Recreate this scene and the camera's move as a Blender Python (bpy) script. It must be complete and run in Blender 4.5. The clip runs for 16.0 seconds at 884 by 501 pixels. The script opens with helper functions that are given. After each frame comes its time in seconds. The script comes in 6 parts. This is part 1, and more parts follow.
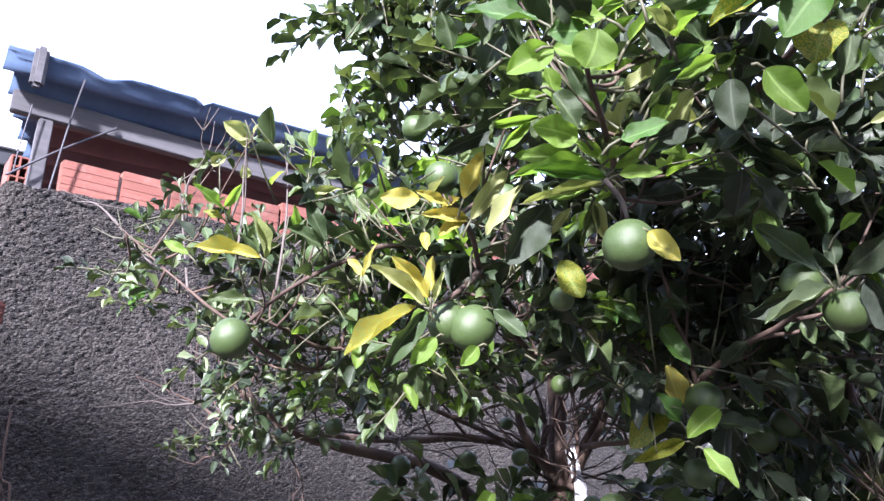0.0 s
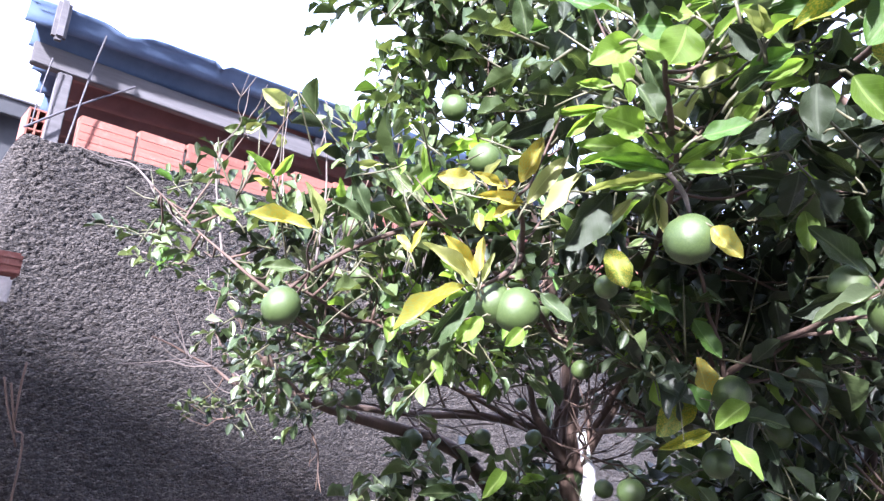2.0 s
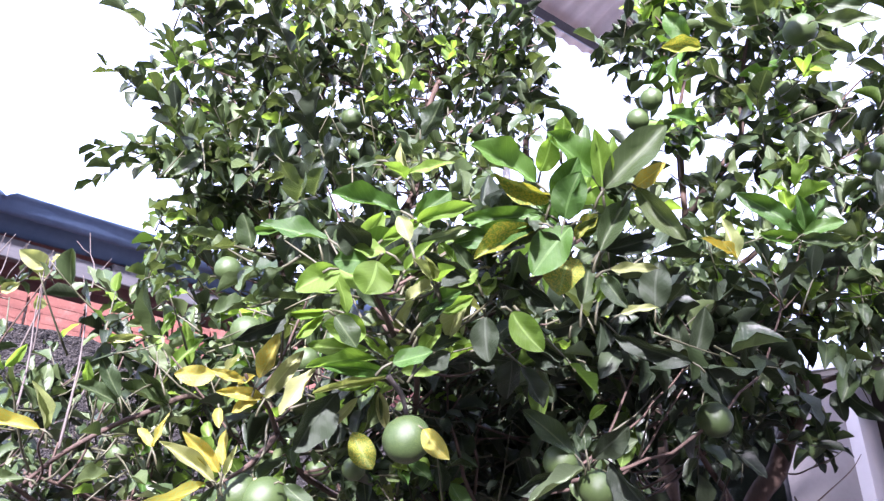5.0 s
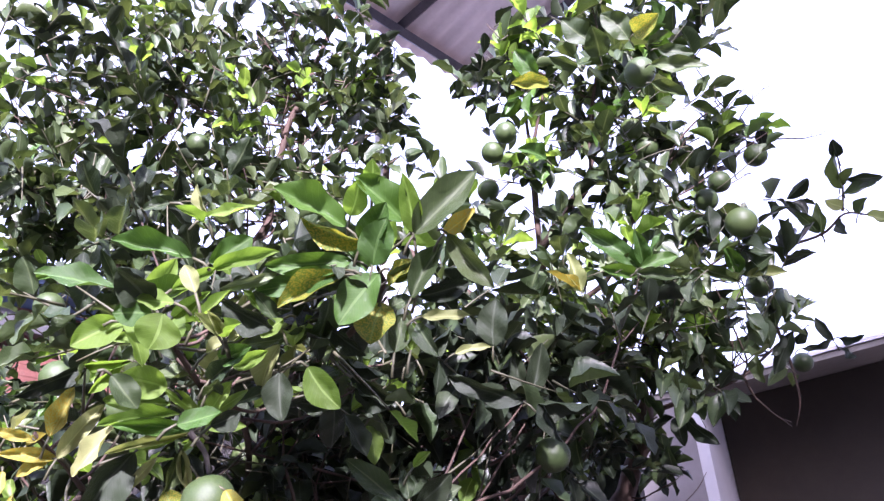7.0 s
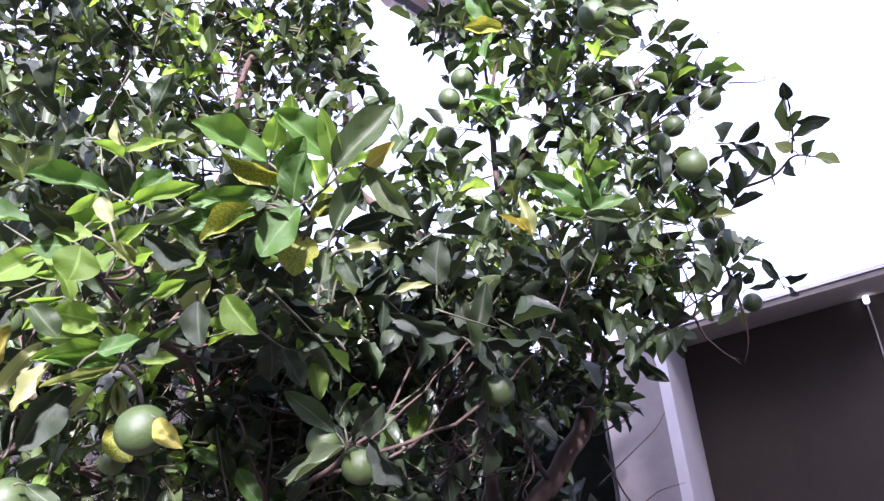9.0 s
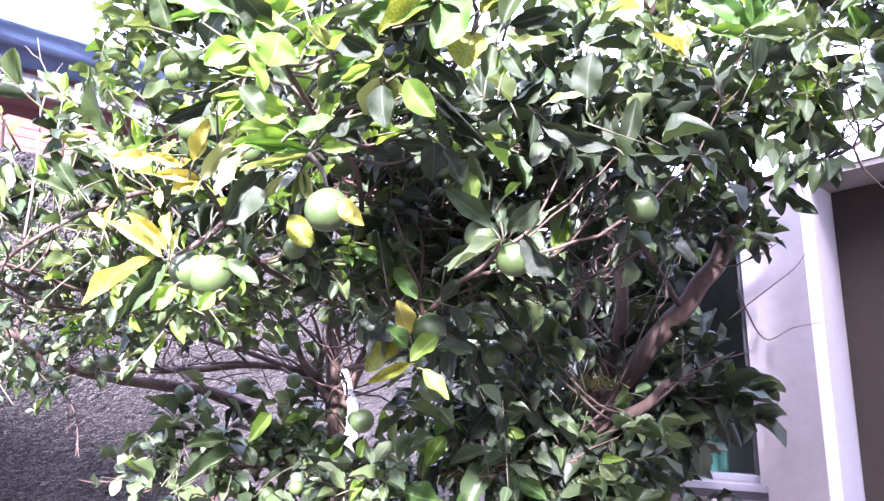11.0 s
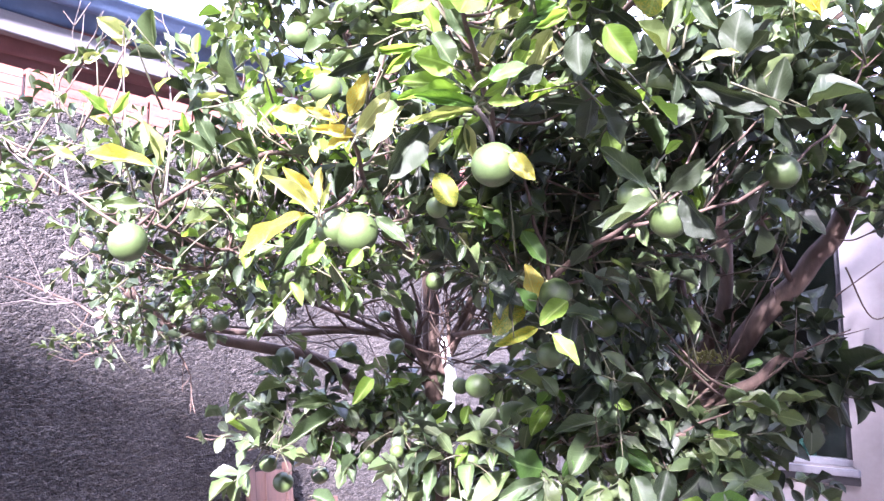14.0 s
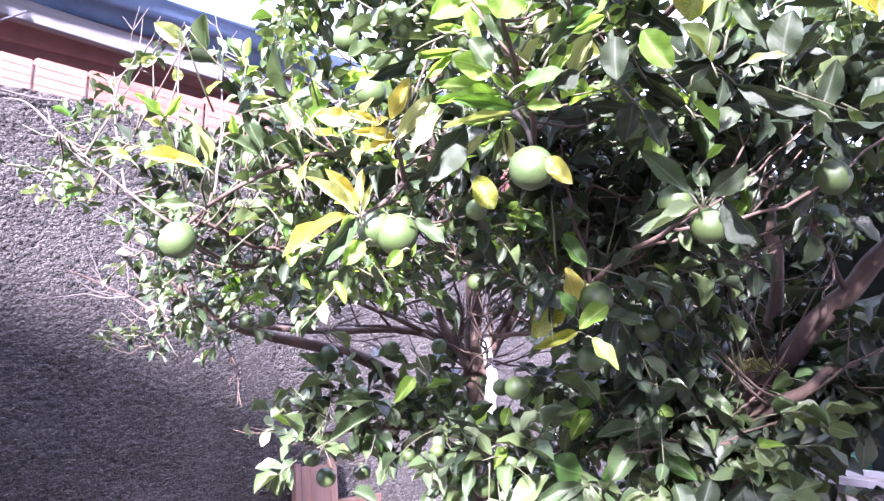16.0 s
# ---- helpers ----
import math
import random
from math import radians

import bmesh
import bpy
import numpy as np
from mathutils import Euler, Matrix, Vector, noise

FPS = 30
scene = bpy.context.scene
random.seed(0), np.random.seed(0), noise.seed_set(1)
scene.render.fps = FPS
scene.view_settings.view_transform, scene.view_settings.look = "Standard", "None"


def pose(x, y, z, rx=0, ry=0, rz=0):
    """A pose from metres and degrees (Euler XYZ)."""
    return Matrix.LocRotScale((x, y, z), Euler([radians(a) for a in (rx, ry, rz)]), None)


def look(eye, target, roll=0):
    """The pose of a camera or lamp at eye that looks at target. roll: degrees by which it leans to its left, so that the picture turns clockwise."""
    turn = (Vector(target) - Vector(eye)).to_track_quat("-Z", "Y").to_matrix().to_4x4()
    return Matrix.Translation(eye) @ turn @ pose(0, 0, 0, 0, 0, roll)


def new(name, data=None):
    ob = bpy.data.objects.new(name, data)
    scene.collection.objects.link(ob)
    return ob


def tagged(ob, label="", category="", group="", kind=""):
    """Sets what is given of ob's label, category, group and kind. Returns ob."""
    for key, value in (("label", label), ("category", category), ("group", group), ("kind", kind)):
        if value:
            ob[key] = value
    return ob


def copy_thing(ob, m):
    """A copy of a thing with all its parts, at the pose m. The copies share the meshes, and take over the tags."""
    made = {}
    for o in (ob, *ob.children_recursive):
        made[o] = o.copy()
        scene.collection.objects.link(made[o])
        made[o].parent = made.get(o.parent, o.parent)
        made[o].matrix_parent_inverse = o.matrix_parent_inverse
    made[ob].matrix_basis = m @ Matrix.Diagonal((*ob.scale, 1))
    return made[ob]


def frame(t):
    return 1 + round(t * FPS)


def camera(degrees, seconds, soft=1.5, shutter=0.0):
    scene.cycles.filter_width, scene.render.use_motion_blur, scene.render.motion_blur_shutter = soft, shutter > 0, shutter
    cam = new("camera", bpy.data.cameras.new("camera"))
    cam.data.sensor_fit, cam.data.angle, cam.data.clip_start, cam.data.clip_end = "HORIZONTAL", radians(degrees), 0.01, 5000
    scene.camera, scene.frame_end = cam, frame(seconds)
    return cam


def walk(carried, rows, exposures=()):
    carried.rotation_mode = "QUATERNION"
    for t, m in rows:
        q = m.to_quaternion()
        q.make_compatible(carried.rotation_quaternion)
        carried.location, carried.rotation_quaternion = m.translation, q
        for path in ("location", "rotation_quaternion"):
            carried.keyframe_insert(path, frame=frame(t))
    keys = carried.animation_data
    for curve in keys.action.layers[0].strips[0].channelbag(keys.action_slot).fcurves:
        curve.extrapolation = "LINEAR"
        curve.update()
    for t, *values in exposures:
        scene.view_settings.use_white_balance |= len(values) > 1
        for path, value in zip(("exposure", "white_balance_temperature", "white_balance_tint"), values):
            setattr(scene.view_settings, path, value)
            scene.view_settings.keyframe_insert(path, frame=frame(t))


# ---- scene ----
import collections

cam = camera(63.0, 16.0, soft=1.4)
PATH = [
    (0, (-0.019, 0.01, 1.506), (1.19, 1.507, 2.051), 1.8),
    (0.5, (-0.055, 0.057, 1.496), (1.188, 1.549, 1.974), 3.4),
    (1, (-0.076, 0.077, 1.496), (1.136, 1.607, 1.931), 3.8),
    (1.5, (-0.076, 0.063, 1.499), (1.149, 1.568, 1.981), 4.6),
    (2, (-0.095, 0.05, 1.5), (1.132, 1.553, 1.986), 5.2),
    (2.5, (-0.13, 0.031, 1.503), (1.074, 1.551, 1.993), 5.0),
    (3, (-0.138, 0.036, 1.498), (1.086, 1.55, 1.956), 5.1),
    (3.5, (-0.15, 0.036, 1.503), (1.092, 1.513, 2.026), 5.6),
    (4, (-0.113, -0.005, 1.544), (1.2, 1.355, 2.194), 3.2),
    (4.5, (-0.084, -0.065, 1.587), (1.319, 1.159, 2.317), 1.0),
    (7, (0.008, -0.184, 1.658), (1.627, 0.655, 2.479), -4.4),
    (7.5, (0.032, -0.2, 1.651), (1.695, 0.575, 2.448), -5.0),
    (8, (0.051, -0.233, 1.64), (1.762, 0.466, 2.404), -5.1),
    (8.5, (0.052, -0.255, 1.627), (1.764, 0.476, 2.359), -5.9),
    (9, (0.036, -0.255, 1.614), (1.713, 0.573, 2.321), -5.6),
    (9.5, (-0.004, -0.249, 1.586), (1.627, 0.75, 2.172), -3.3),
    (10, (-0.009, -0.241, 1.559), (1.602, 0.834, 2.058), -2.5),
    (10.2, (-0.019, -0.24, 1.552), (1.58, 0.87, 2.01), -2.3),
    (12.3, (-0.032, -0.177, 1.485), (1.521, 1.062, 1.717), 0.2),
    (12.5, (-0.042, -0.169, 1.48), (1.5, 1.084, 1.709), 0.3),
    (13, (-0.075, -0.141, 1.488), (1.439, 1.143, 1.735), -0.9),
    (13.5, (-0.11, -0.107, 1.49), (1.378, 1.209, 1.726), -0.3),
    (14, (-0.117, -0.081, 1.499), (1.378, 1.22, 1.769), 0.3),
    (14.5, (-0.106, -0.071, 1.499), (1.379, 1.24, 1.77), 0.8),
    (15, (-0.104, -0.084, 1.503), (1.373, 1.232, 1.797), 1.3),
    (15.5, (-0.121, -0.109, 1.505), (1.289, 1.277, 1.81), 1.5),
    (16, (-0.115, -0.103, 1.499), (1.288, 1.297, 1.769), 1.7),
]
EXPOSURES = [(0.0, 2.46, 5620, 26), (0.5, 2.90, 5620, 27), (3.5, 3.06, 5620, 27), (4.5, 2.82, 5620, 32), (7.0, 2.40, 5610, 44), (9.0, 2.46, 5580, 40), (10.0, 3.30, 5500, 40), (12.5, 4.12, 5670, 41), (14.0, 3.94, 5640, 40), (16.0, 3.80, 5560, 40)]
walk(cam, [(t, look(eye, target, roll)) for t, eye, target, roll in PATH], EXPOSURES)

# ---- light ----
SUN_WAY = Vector((0.70, 0.43, -0.48)).normalized()
world = bpy.data.worlds.new("sky")
scene.world = world
world.use_nodes = True
wt = world.node_tree
sky = wt.nodes.new("ShaderNodeTexSky")
sky.sky_type = "NISHITA"
sky.sun_disc = False
sky.sun_elevation = math.asin(-SUN_WAY.z)
sky.sun_rotation = math.atan2(-SUN_WAY.x, -SUN_WAY.y)
sky.air_density, sky.dust_density, sky.ozone_density = 1.0, 4.0, 1.0
background = wt.nodes["Background"]
background.inputs["Strength"].default_value = 0.175
haze = wt.nodes.new("ShaderNodeMix")  # thin bright haze over the whole sky
haze.data_type = "RGBA"
haze.inputs[0].default_value = 0.72
haze.inputs[7].default_value = (2.75, 3.0, 3.6, 1.0)
wt.links.new(sky.outputs[0], haze.inputs[6])
wt.links.new(haze.outputs[2], background.inputs["Color"])
sun_data = bpy.data.lights.new("sun", "SUN")
sun_data.energy, sun_data.angle, sun_data.color = 4.4, radians(3.0), (1.0, 0.95, 0.87)
sun = new("sun", sun_data)
sun.matrix_world = SUN_WAY.to_track_quat("-Z", "Y").to_matrix().to_4x4()
tagged(sun, kind="structure")


# ---- materials ----
def nodes_of(name):
    m = bpy.data.materials.new(name)
    m.use_nodes = True
    t = m.node_tree
    return m, t, t.nodes["Principled BSDF"], t.nodes["Material Output"]


def add(t, kind, **values):
    n = t.nodes.new(kind)
    for key, value in values.items():
        if key in n.inputs:
            n.inputs[key].default_value = value
    return n


def ramp(t, source, *stops):
    n = t.nodes.new("ShaderNodeValToRGB")
    e = n.color_ramp.elements
    while len(e) < len(stops):
        e.new(0.5)
    for one, (at, colour) in zip(e, stops):
        one.position, one.color = at, (*colour, 1.0)
    t.links.new(source, n.inputs[0])
    return n.outputs[0]


def maths(t, op, a, b=None):
    n = t.nodes.new("ShaderNodeMath")
    n.operation = op
    for slot, value in ((0, a), (1, b)):
        if value is None:
            continue
        if isinstance(value, (int, float)):
            n.inputs[slot].default_value = value
        else:
            t.links.new(value, n.inputs[slot])
    return n.outputs[0]


def blend(t, factor, a, b, mode="MIX"):
    n = t.nodes.new("ShaderNodeMix")
    n.data_type, n.blend_type = "RGBA", mode
    for slot, value in ((0, factor), (6, a), (7, b)):
        if isinstance(value, (int, float)):
            n.inputs[slot].default_value = value
        elif isinstance(value, tuple):
            n.inputs[slot].default_value = (*value, 1.0)
        else:
            t.links.new(value, n.inputs[slot])
    return n.outputs[2]


def noise_of(t, scale, detail=4.0, rough=0.55, stretch=None):
    n = add(t, "ShaderNodeTexNoise", Scale=scale, Detail=detail, Roughness=rough)
    c = t.nodes.new("ShaderNodeTexCoord")
    if stretch:
        m = t.nodes.new("ShaderNodeMapping")
        m.inputs["Scale"].default_value = stretch
        t.links.new(c.outputs["Object"], m.inputs[0])
        t.links.new(m.outputs[0], n.inputs["Vector"])
    else:
        t.links.new(c.outputs["Object"], n.inputs["Vector"])
    return n.outputs["Fac"]


def bumped(t, shader, height, strength, distance):
    n = add(t, "ShaderNodeBump", Strength=strength, Distance=distance)
    t.links.new(height, n.inputs["Height"])
    t.links.new(n.outputs[0], shader.inputs["Normal"])


def surface(name, low, high, scale, rough=0.8, bump=0.4, depth=0.004, metal=0.0, fine=6.0, stretch=None):
    """A plain weathered surface: two colours mixed by coarse and fine grain, with relief."""
    m, t, s, _ = nodes_of(name)
    coarse, grain = noise_of(t, scale, stretch=stretch), noise_of(t, scale * fine, 6.0, 0.7, stretch)
    mixed = maths(t, "ADD", maths(t, "MULTIPLY", coarse, 0.6), maths(t, "MULTIPLY", grain, 0.4))
    t.links.new(ramp(t, mixed, (0.32, low), (0.68, high)), s.inputs["Base Color"])
    s.inputs["Roughness"].default_value, s.inputs["Metallic"].default_value = rough, metal
    bumped(t, s, mixed, bump, depth)
    return m


def leaf_material(name, tones, glow, through_light=0.3, mottled=None, rough=0.40, gloss=0.42):
    m, t, s, out = nodes_of(name)
    island = t.nodes.new("ShaderNodeNewGeometry").outputs["Random Per Island"]
    own = t.nodes.new("ShaderNodeObjectInfo").outputs["Random"]
    chance = maths(t, "FRACT", maths(t, "ADD", island, own))
    n = len(tones)
    colour = ramp(t, chance, *[(i / max(1, n - 1), c) for i, c in enumerate(tones)])
    patch = noise_of(t, 45.0, 3.0)
    colour = blend(t, maths(t, "MULTIPLY", patch, 0.35), colour, tuple(0.55 * v for v in tones[0]))
    if mottled:
        spots = ramp(t, noise_of(t, 28.0, 2.0), (0.46, (0, 0, 0)), (0.56, (1, 1, 1)))
        colour = blend(t, spots, colour, mottled)
    uv = t.nodes.new("ShaderNodeUVMap")
    split = t.nodes.new("ShaderNodeSeparateXYZ")
    t.links.new(uv.outputs[0], split.inputs[0])
    across = maths(t, "ABSOLUTE", maths(t, "SUBTRACT", split.outputs[0], 0.5))
    rib = maths(t, "LESS_THAN", across, 0.035)
    phase = maths(t, "SUBTRACT", maths(t, "MULTIPLY", split.outputs[1], 9.0), maths(t, "MULTIPLY", across, 5.0))
    vein = maths(t, "POWER", maths(t, "ABSOLUTE", maths(t, "SUBTRACT", maths(t, "FRACT", phase), 0.5)), 1.0)
    vein = maths(t, "LESS_THAN", vein, 0.05)
    lines = maths(t, "MAXIMUM", maths(t, "MULTIPLY", rib, 0.38), maths(t, "MULTIPLY", vein, 0.10))
    colour = blend(t, lines, colour, tuple(min(1.0, 0.07 + 1.5 * v) for v in tones[-1]))
    t.links.new(colour, s.inputs["Base Color"])
    s.inputs["Roughness"].default_value = rough
    s.inputs["Specular IOR Level"].default_value = gloss
    pucker = maths(t, "MULTIPLY", maths(t, "SINE", maths(t, "MULTIPLY", phase, 6.283)), 0.10)
    relief = maths(t, "ADD", maths(t, "MULTIPLY", lines, -1.0), maths(t, "ADD", pucker, maths(t, "MULTIPLY", noise_of(t, 110.0, 3.0), 1.1)))
    bumped(t, s, relief, 0.5, 0.0014)
    lit = t.nodes.new("ShaderNodeBsdfTranslucent")
    t.links.new(blend(t, 1.0, colour, glow, "MULTIPLY"), lit.inputs["Color"])
    both = t.nodes.new("ShaderNodeMixShader")
    both.inputs[0].default_value = through_light
    t.links.new(s.outputs[0], both.inputs[1])
    t.links.new(lit.outputs[0], both.inputs[2])
    t.links.new(both.outputs[0], out.inputs["Surface"])
    return m


def roughcast():
    m, t, s, _ = nodes_of("roughcast")
    pebbles = add(t, "ShaderNodeTexVoronoi", Scale=66.0)
    c = t.nodes.new("ShaderNodeTexCoord")
    flat = t.nodes.new("ShaderNodeMapping")
    flat.inputs["Scale"].default_value = (1.0, 1.0, 1.5)
    t.links.new(c.outputs["Object"], flat.inputs[0])
    t.links.new(flat.outputs[0], pebbles.inputs["Vector"])
    grain, coarse = noise_of(t, 70.0, 6.0, 0.65), noise_of(t, 1.1, 3.0)
    height = maths(t, "ADD", maths(t, "MULTIPLY", pebbles.outputs["Distance"], -0.9), maths(t, "MULTIPLY", grain, 1.3))
    cell = t.nodes.new("ShaderNodeSeparateColor")
    t.links.new(pebbles.outputs["Color"], cell.inputs[0])
    # pebble and grain tones paint in contrast that the relief lacks in shadow
    tone = maths(t, "ADD", maths(t, "MULTIPLY", grain, 0.42), maths(t, "MULTIPLY", cell.outputs[0], 0.30))
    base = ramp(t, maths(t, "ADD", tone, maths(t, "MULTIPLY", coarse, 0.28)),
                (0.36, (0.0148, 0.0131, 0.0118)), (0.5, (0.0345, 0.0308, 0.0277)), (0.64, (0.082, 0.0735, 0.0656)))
    t.links.new(base, s.inputs["Base Color"])
    s.inputs["Roughness"].default_value = 0.9
    bumped(t, s, height, 1.0, 0.028)
    return m


def clay():
    """Fired clay: tone from brick to brick, streaked along the length, dusted with pale mortar."""
    m, t, s, _ = nodes_of("clay_brick")
    own = t.nodes.new("ShaderNodeObjectInfo").outputs["Random"]
    streak, grit = noise_of(t, 6.0, stretch=(1, 1, 9)), noise_of(t, 60.0, 6.0, 0.7)
    tone = maths(t, "ADD", maths(t, "MULTIPLY", streak, 0.5), maths(t, "MULTIPLY", grit, 0.3))
    colour = ramp(t, maths(t, "ADD", tone, maths(t, "MULTIPLY", own, 0.2)), (0.3, (0.115, 0.040, 0.029)), (0.7, (0.235, 0.092, 0.068)))
    dust = ramp(t, noise_of(t, 9.0, 6.0, 0.75), (0.54, (0, 0, 0)), (0.72, (0.5, 0.5, 0.5)))
    t.links.new(blend(t, dust, colour, (0.27, 0.19, 0.155)), s.inputs["Base Color"])
    s.inputs["Roughness"].default_value = 0.9
    bumped(t, s, tone, 0.6, 0.003)
    return m


def peel():
    m, t, s, _ = nodes_of("green_peel")
    own = t.nodes.new("ShaderNodeObjectInfo").outputs["Random"]
    tone = ramp(t, own, (0.0, (0.028, 0.051, 0.014)), (0.6, (0.039, 0.067, 0.018)), (1.0, (0.057, 0.088, 0.022)))
    colour = blend(t, ramp(t, noise_of(t, 14.0), (0.4, (0, 0, 0)), (0.75, (0.6, 0.6, 0.6))), tone, (0.074, 0.106, 0.030))
    colour = blend(t, ramp(t, noise_of(t, 300.0, 2.0), (0.6, (0, 0, 0)), (0.72, (0.25, 0.25, 0.25))), colour, (0.28, 0.34, 0.13))
    t.links.new(colour, s.inputs["Base Color"])
    s.inputs["Roughness"].default_value = 0.48
    bumped(t, s, noise_of(t, 420.0, 2.0), 0.25, 0.0012)
    return m


def glass_material():
    m, t, s, _ = nodes_of("window_glass")
    s.inputs["Base Color"].default_value = (0.75, 0.85, 0.82, 1)
    s.inputs["Roughness"].default_value = 0.03
    s.inputs["Transmission Weight"].default_value = 1.0
    s.inputs["IOR"].default_value = 1.45
    return m


def film_plastic():
    m, t, s, out = nodes_of("clear_film")
    s.inputs["Base Color"].default_value = (0.80, 0.80, 0.80, 1)
    s.inputs["Roughness"].default_value = 0.22
    clear = t.nodes.new("ShaderNodeBsdfTransparent")
    both = t.nodes.new("ShaderNodeMixShader")
    t.links.new(maths(t, "MULTIPLY", noise_of(t, 30.0, 3.0), 0.42), both.inputs[0])
    t.links.new(clear.outputs[0], both.inputs[1])
    t.links.new(s.outputs[0], both.inputs[2])
    t.links.new(both.outputs[0], out.inputs["Surface"])
    return m


def lamp_glow():
    m, t, s, _ = nodes_of("lit_tube")
    s.inputs["Emission Color"].default_value = (1, 0.98, 0.94, 1)
    s.inputs["Emission Strength"].default_value = 3.0
    return m


# leaf tones by health and light: deep green, young bright, yellowed, pale and mottled; the darkest puts shade, the
# sheen one a highlight, into the colour
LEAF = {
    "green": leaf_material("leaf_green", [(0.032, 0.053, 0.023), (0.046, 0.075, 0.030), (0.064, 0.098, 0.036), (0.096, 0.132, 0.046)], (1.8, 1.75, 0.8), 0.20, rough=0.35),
    # its dark colour stands in for shade inside the crown
    "old": leaf_material("leaf_shade_dark", [(0.015, 0.024, 0.012), (0.024, 0.037, 0.018), (0.039, 0.056, 0.026)], (1.8, 1.7, 0.9), 0.10, rough=0.44, gloss=0.34),
    "young": leaf_material("leaf_young_bright", [(0.105, 0.185, 0.030), (0.16, 0.265, 0.042), (0.225, 0.345, 0.068)], (1.8, 1.8, 0.9), 0.5),
    "rich": leaf_material("leaf_rich", [(0.045, 0.105, 0.020), (0.064, 0.145, 0.026), (0.092, 0.187, 0.036)], (1.8, 1.7, 0.6), 0.28, rough=0.34),
    "yellow": leaf_material("leaf_yellow", [(0.36, 0.27, 0.022), (0.47, 0.335, 0.022), (0.40, 0.36, 0.055)], (1.3, 1.2, 0.7), 0.3, (0.30, 0.35, 0.10)),
    "pale": leaf_material("leaf_pale", [(0.24, 0.285, 0.10), (0.38, 0.40, 0.165)], (1.3, 1.3, 0.8), 0.3),
    # its pale grey-green paints in the gloss on lit leaves
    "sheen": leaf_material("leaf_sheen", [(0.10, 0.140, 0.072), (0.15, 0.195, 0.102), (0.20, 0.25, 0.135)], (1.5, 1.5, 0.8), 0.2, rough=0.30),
    "mottled": leaf_material("leaf_mottled", [(0.10, 0.18, 0.03), (0.14, 0.22, 0.035)], (1.5, 1.4, 0.7), 0.35, (0.34, 0.30, 0.04)),
}
BARK = surface("bark", (0.034, 0.022, 0.015), (0.110, 0.071, 0.051), 18.0, 0.85, 0.8, 0.004, stretch=(1, 1, 0.35))
TWIG = surface("green_twig", (0.045, 0.05, 0.025), (0.10, 0.095, 0.05), 40.0, 0.6, 0.3, 0.001)
DRY = surface("dry_twig", (0.062, 0.051, 0.044), (0.12, 0.101, 0.089), 40.0, 0.8, 0.3, 0.001)
ROUGHCAST = roughcast()
PEEL = peel()
CALYX = surface("calyx", (0.16, 0.15, 0.06), (0.34, 0.29, 0.13), 120.0, 0.7, 0.5, 0.001)
CLAY = clay()
MORTAR = surface("mortar", (0.25, 0.23, 0.21), (0.42, 0.39, 0.36), 30.0, 0.95, 0.8, 0.005)
CONCRETE = surface("concrete", (0.30, 0.29, 0.28), (0.46, 0.45, 0.43), 5.0, 0.9, 0.5, 0.003)
SHEET = surface("weathered_sheet", (0.046, 0.082, 0.155), (0.088, 0.136, 0.225), 3.0, 0.7, 0.3, 0.003)
CANOPY = surface("grey_sheet", (0.47, 0.43, 0.43), (0.61, 0.565, 0.56), 3.0, 0.7, 0.3, 0.003)
# red-brown stands in for light bounced off the bricks onto the sheet
BOUNCE_SHEET = surface("brick_bounce_sheet", (0.13, 0.068, 0.068), (0.21, 0.11, 0.108), 3.0, 0.7, 0.3, 0.003)
STEEL = surface("painted_steel", (0.03, 0.03, 0.038), (0.07, 0.07, 0.08), 8.0, 0.55, 0.2, 0.001, 0.3)
TIMBER = surface("grey_timber", (0.052, 0.052, 0.056), (0.105, 0.104, 0.110), 4.0, 0.85, 0.5, 0.002, stretch=(0.4, 6, 6))
BROWN_WOOD = surface("brown_wood", (0.050, 0.028, 0.022), (0.105, 0.058, 0.044), 5.0, 0.6, 0.4, 0.002, stretch=(7, 7, 0.6))
PLASTER = surface("pink_plaster", (0.24, 0.222, 0.216), (0.325, 0.302, 0.295), 3.5, 0.85, 0.3, 0.002)
WHITE_PAINT = surface("white_paint", (0.72, 0.72, 0.78), (0.82, 0.82, 0.86), 3.0, 0.7, 0.15, 0.001)
# porch recess in shade, its darkness put into this near-black colour
RECESS_SHADE = surface("recess_shade", (0.023, 0.0172, 0.0112), (0.037, 0.0285, 0.019), 3.0, 0.75, 0.2, 0.001)
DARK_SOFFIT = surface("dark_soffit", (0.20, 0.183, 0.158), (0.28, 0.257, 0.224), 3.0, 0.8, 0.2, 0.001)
PORCH_PAINT = surface("pale_paint", (0.61, 0.60, 0.60), (0.71, 0.70, 0.70), 3.0, 0.7, 0.15, 0.001)
GREY_SOFFIT = surface("soffit_paint", (0.42, 0.405, 0.37), (0.52, 0.505, 0.465), 3.0, 0.8, 0.2, 0.001)
ALUMINIUM = surface("aluminium", (0.33, 0.34, 0.37), (0.43, 0.44, 0.47), 10.0, 0.4, 0.1, 0.001, 0.6)
BLACK = surface("near_black", (0.02, 0.02, 0.024), (0.05, 0.05, 0.055), 12.0, 0.6, 0.1, 0.001)
TEAL = surface("teal_cloth", (0.10, 0.30, 0.26), (0.18, 0.42, 0.37), 9.0, 0.9, 0.5, 0.004, stretch=(1, 10, 0.5))
SOIL = surface("soil", (0.10, 0.075, 0.055), (0.24, 0.19, 0.15), 4.0, 0.95, 0.9, 0.02)
FILM_PLASTIC = film_plastic()
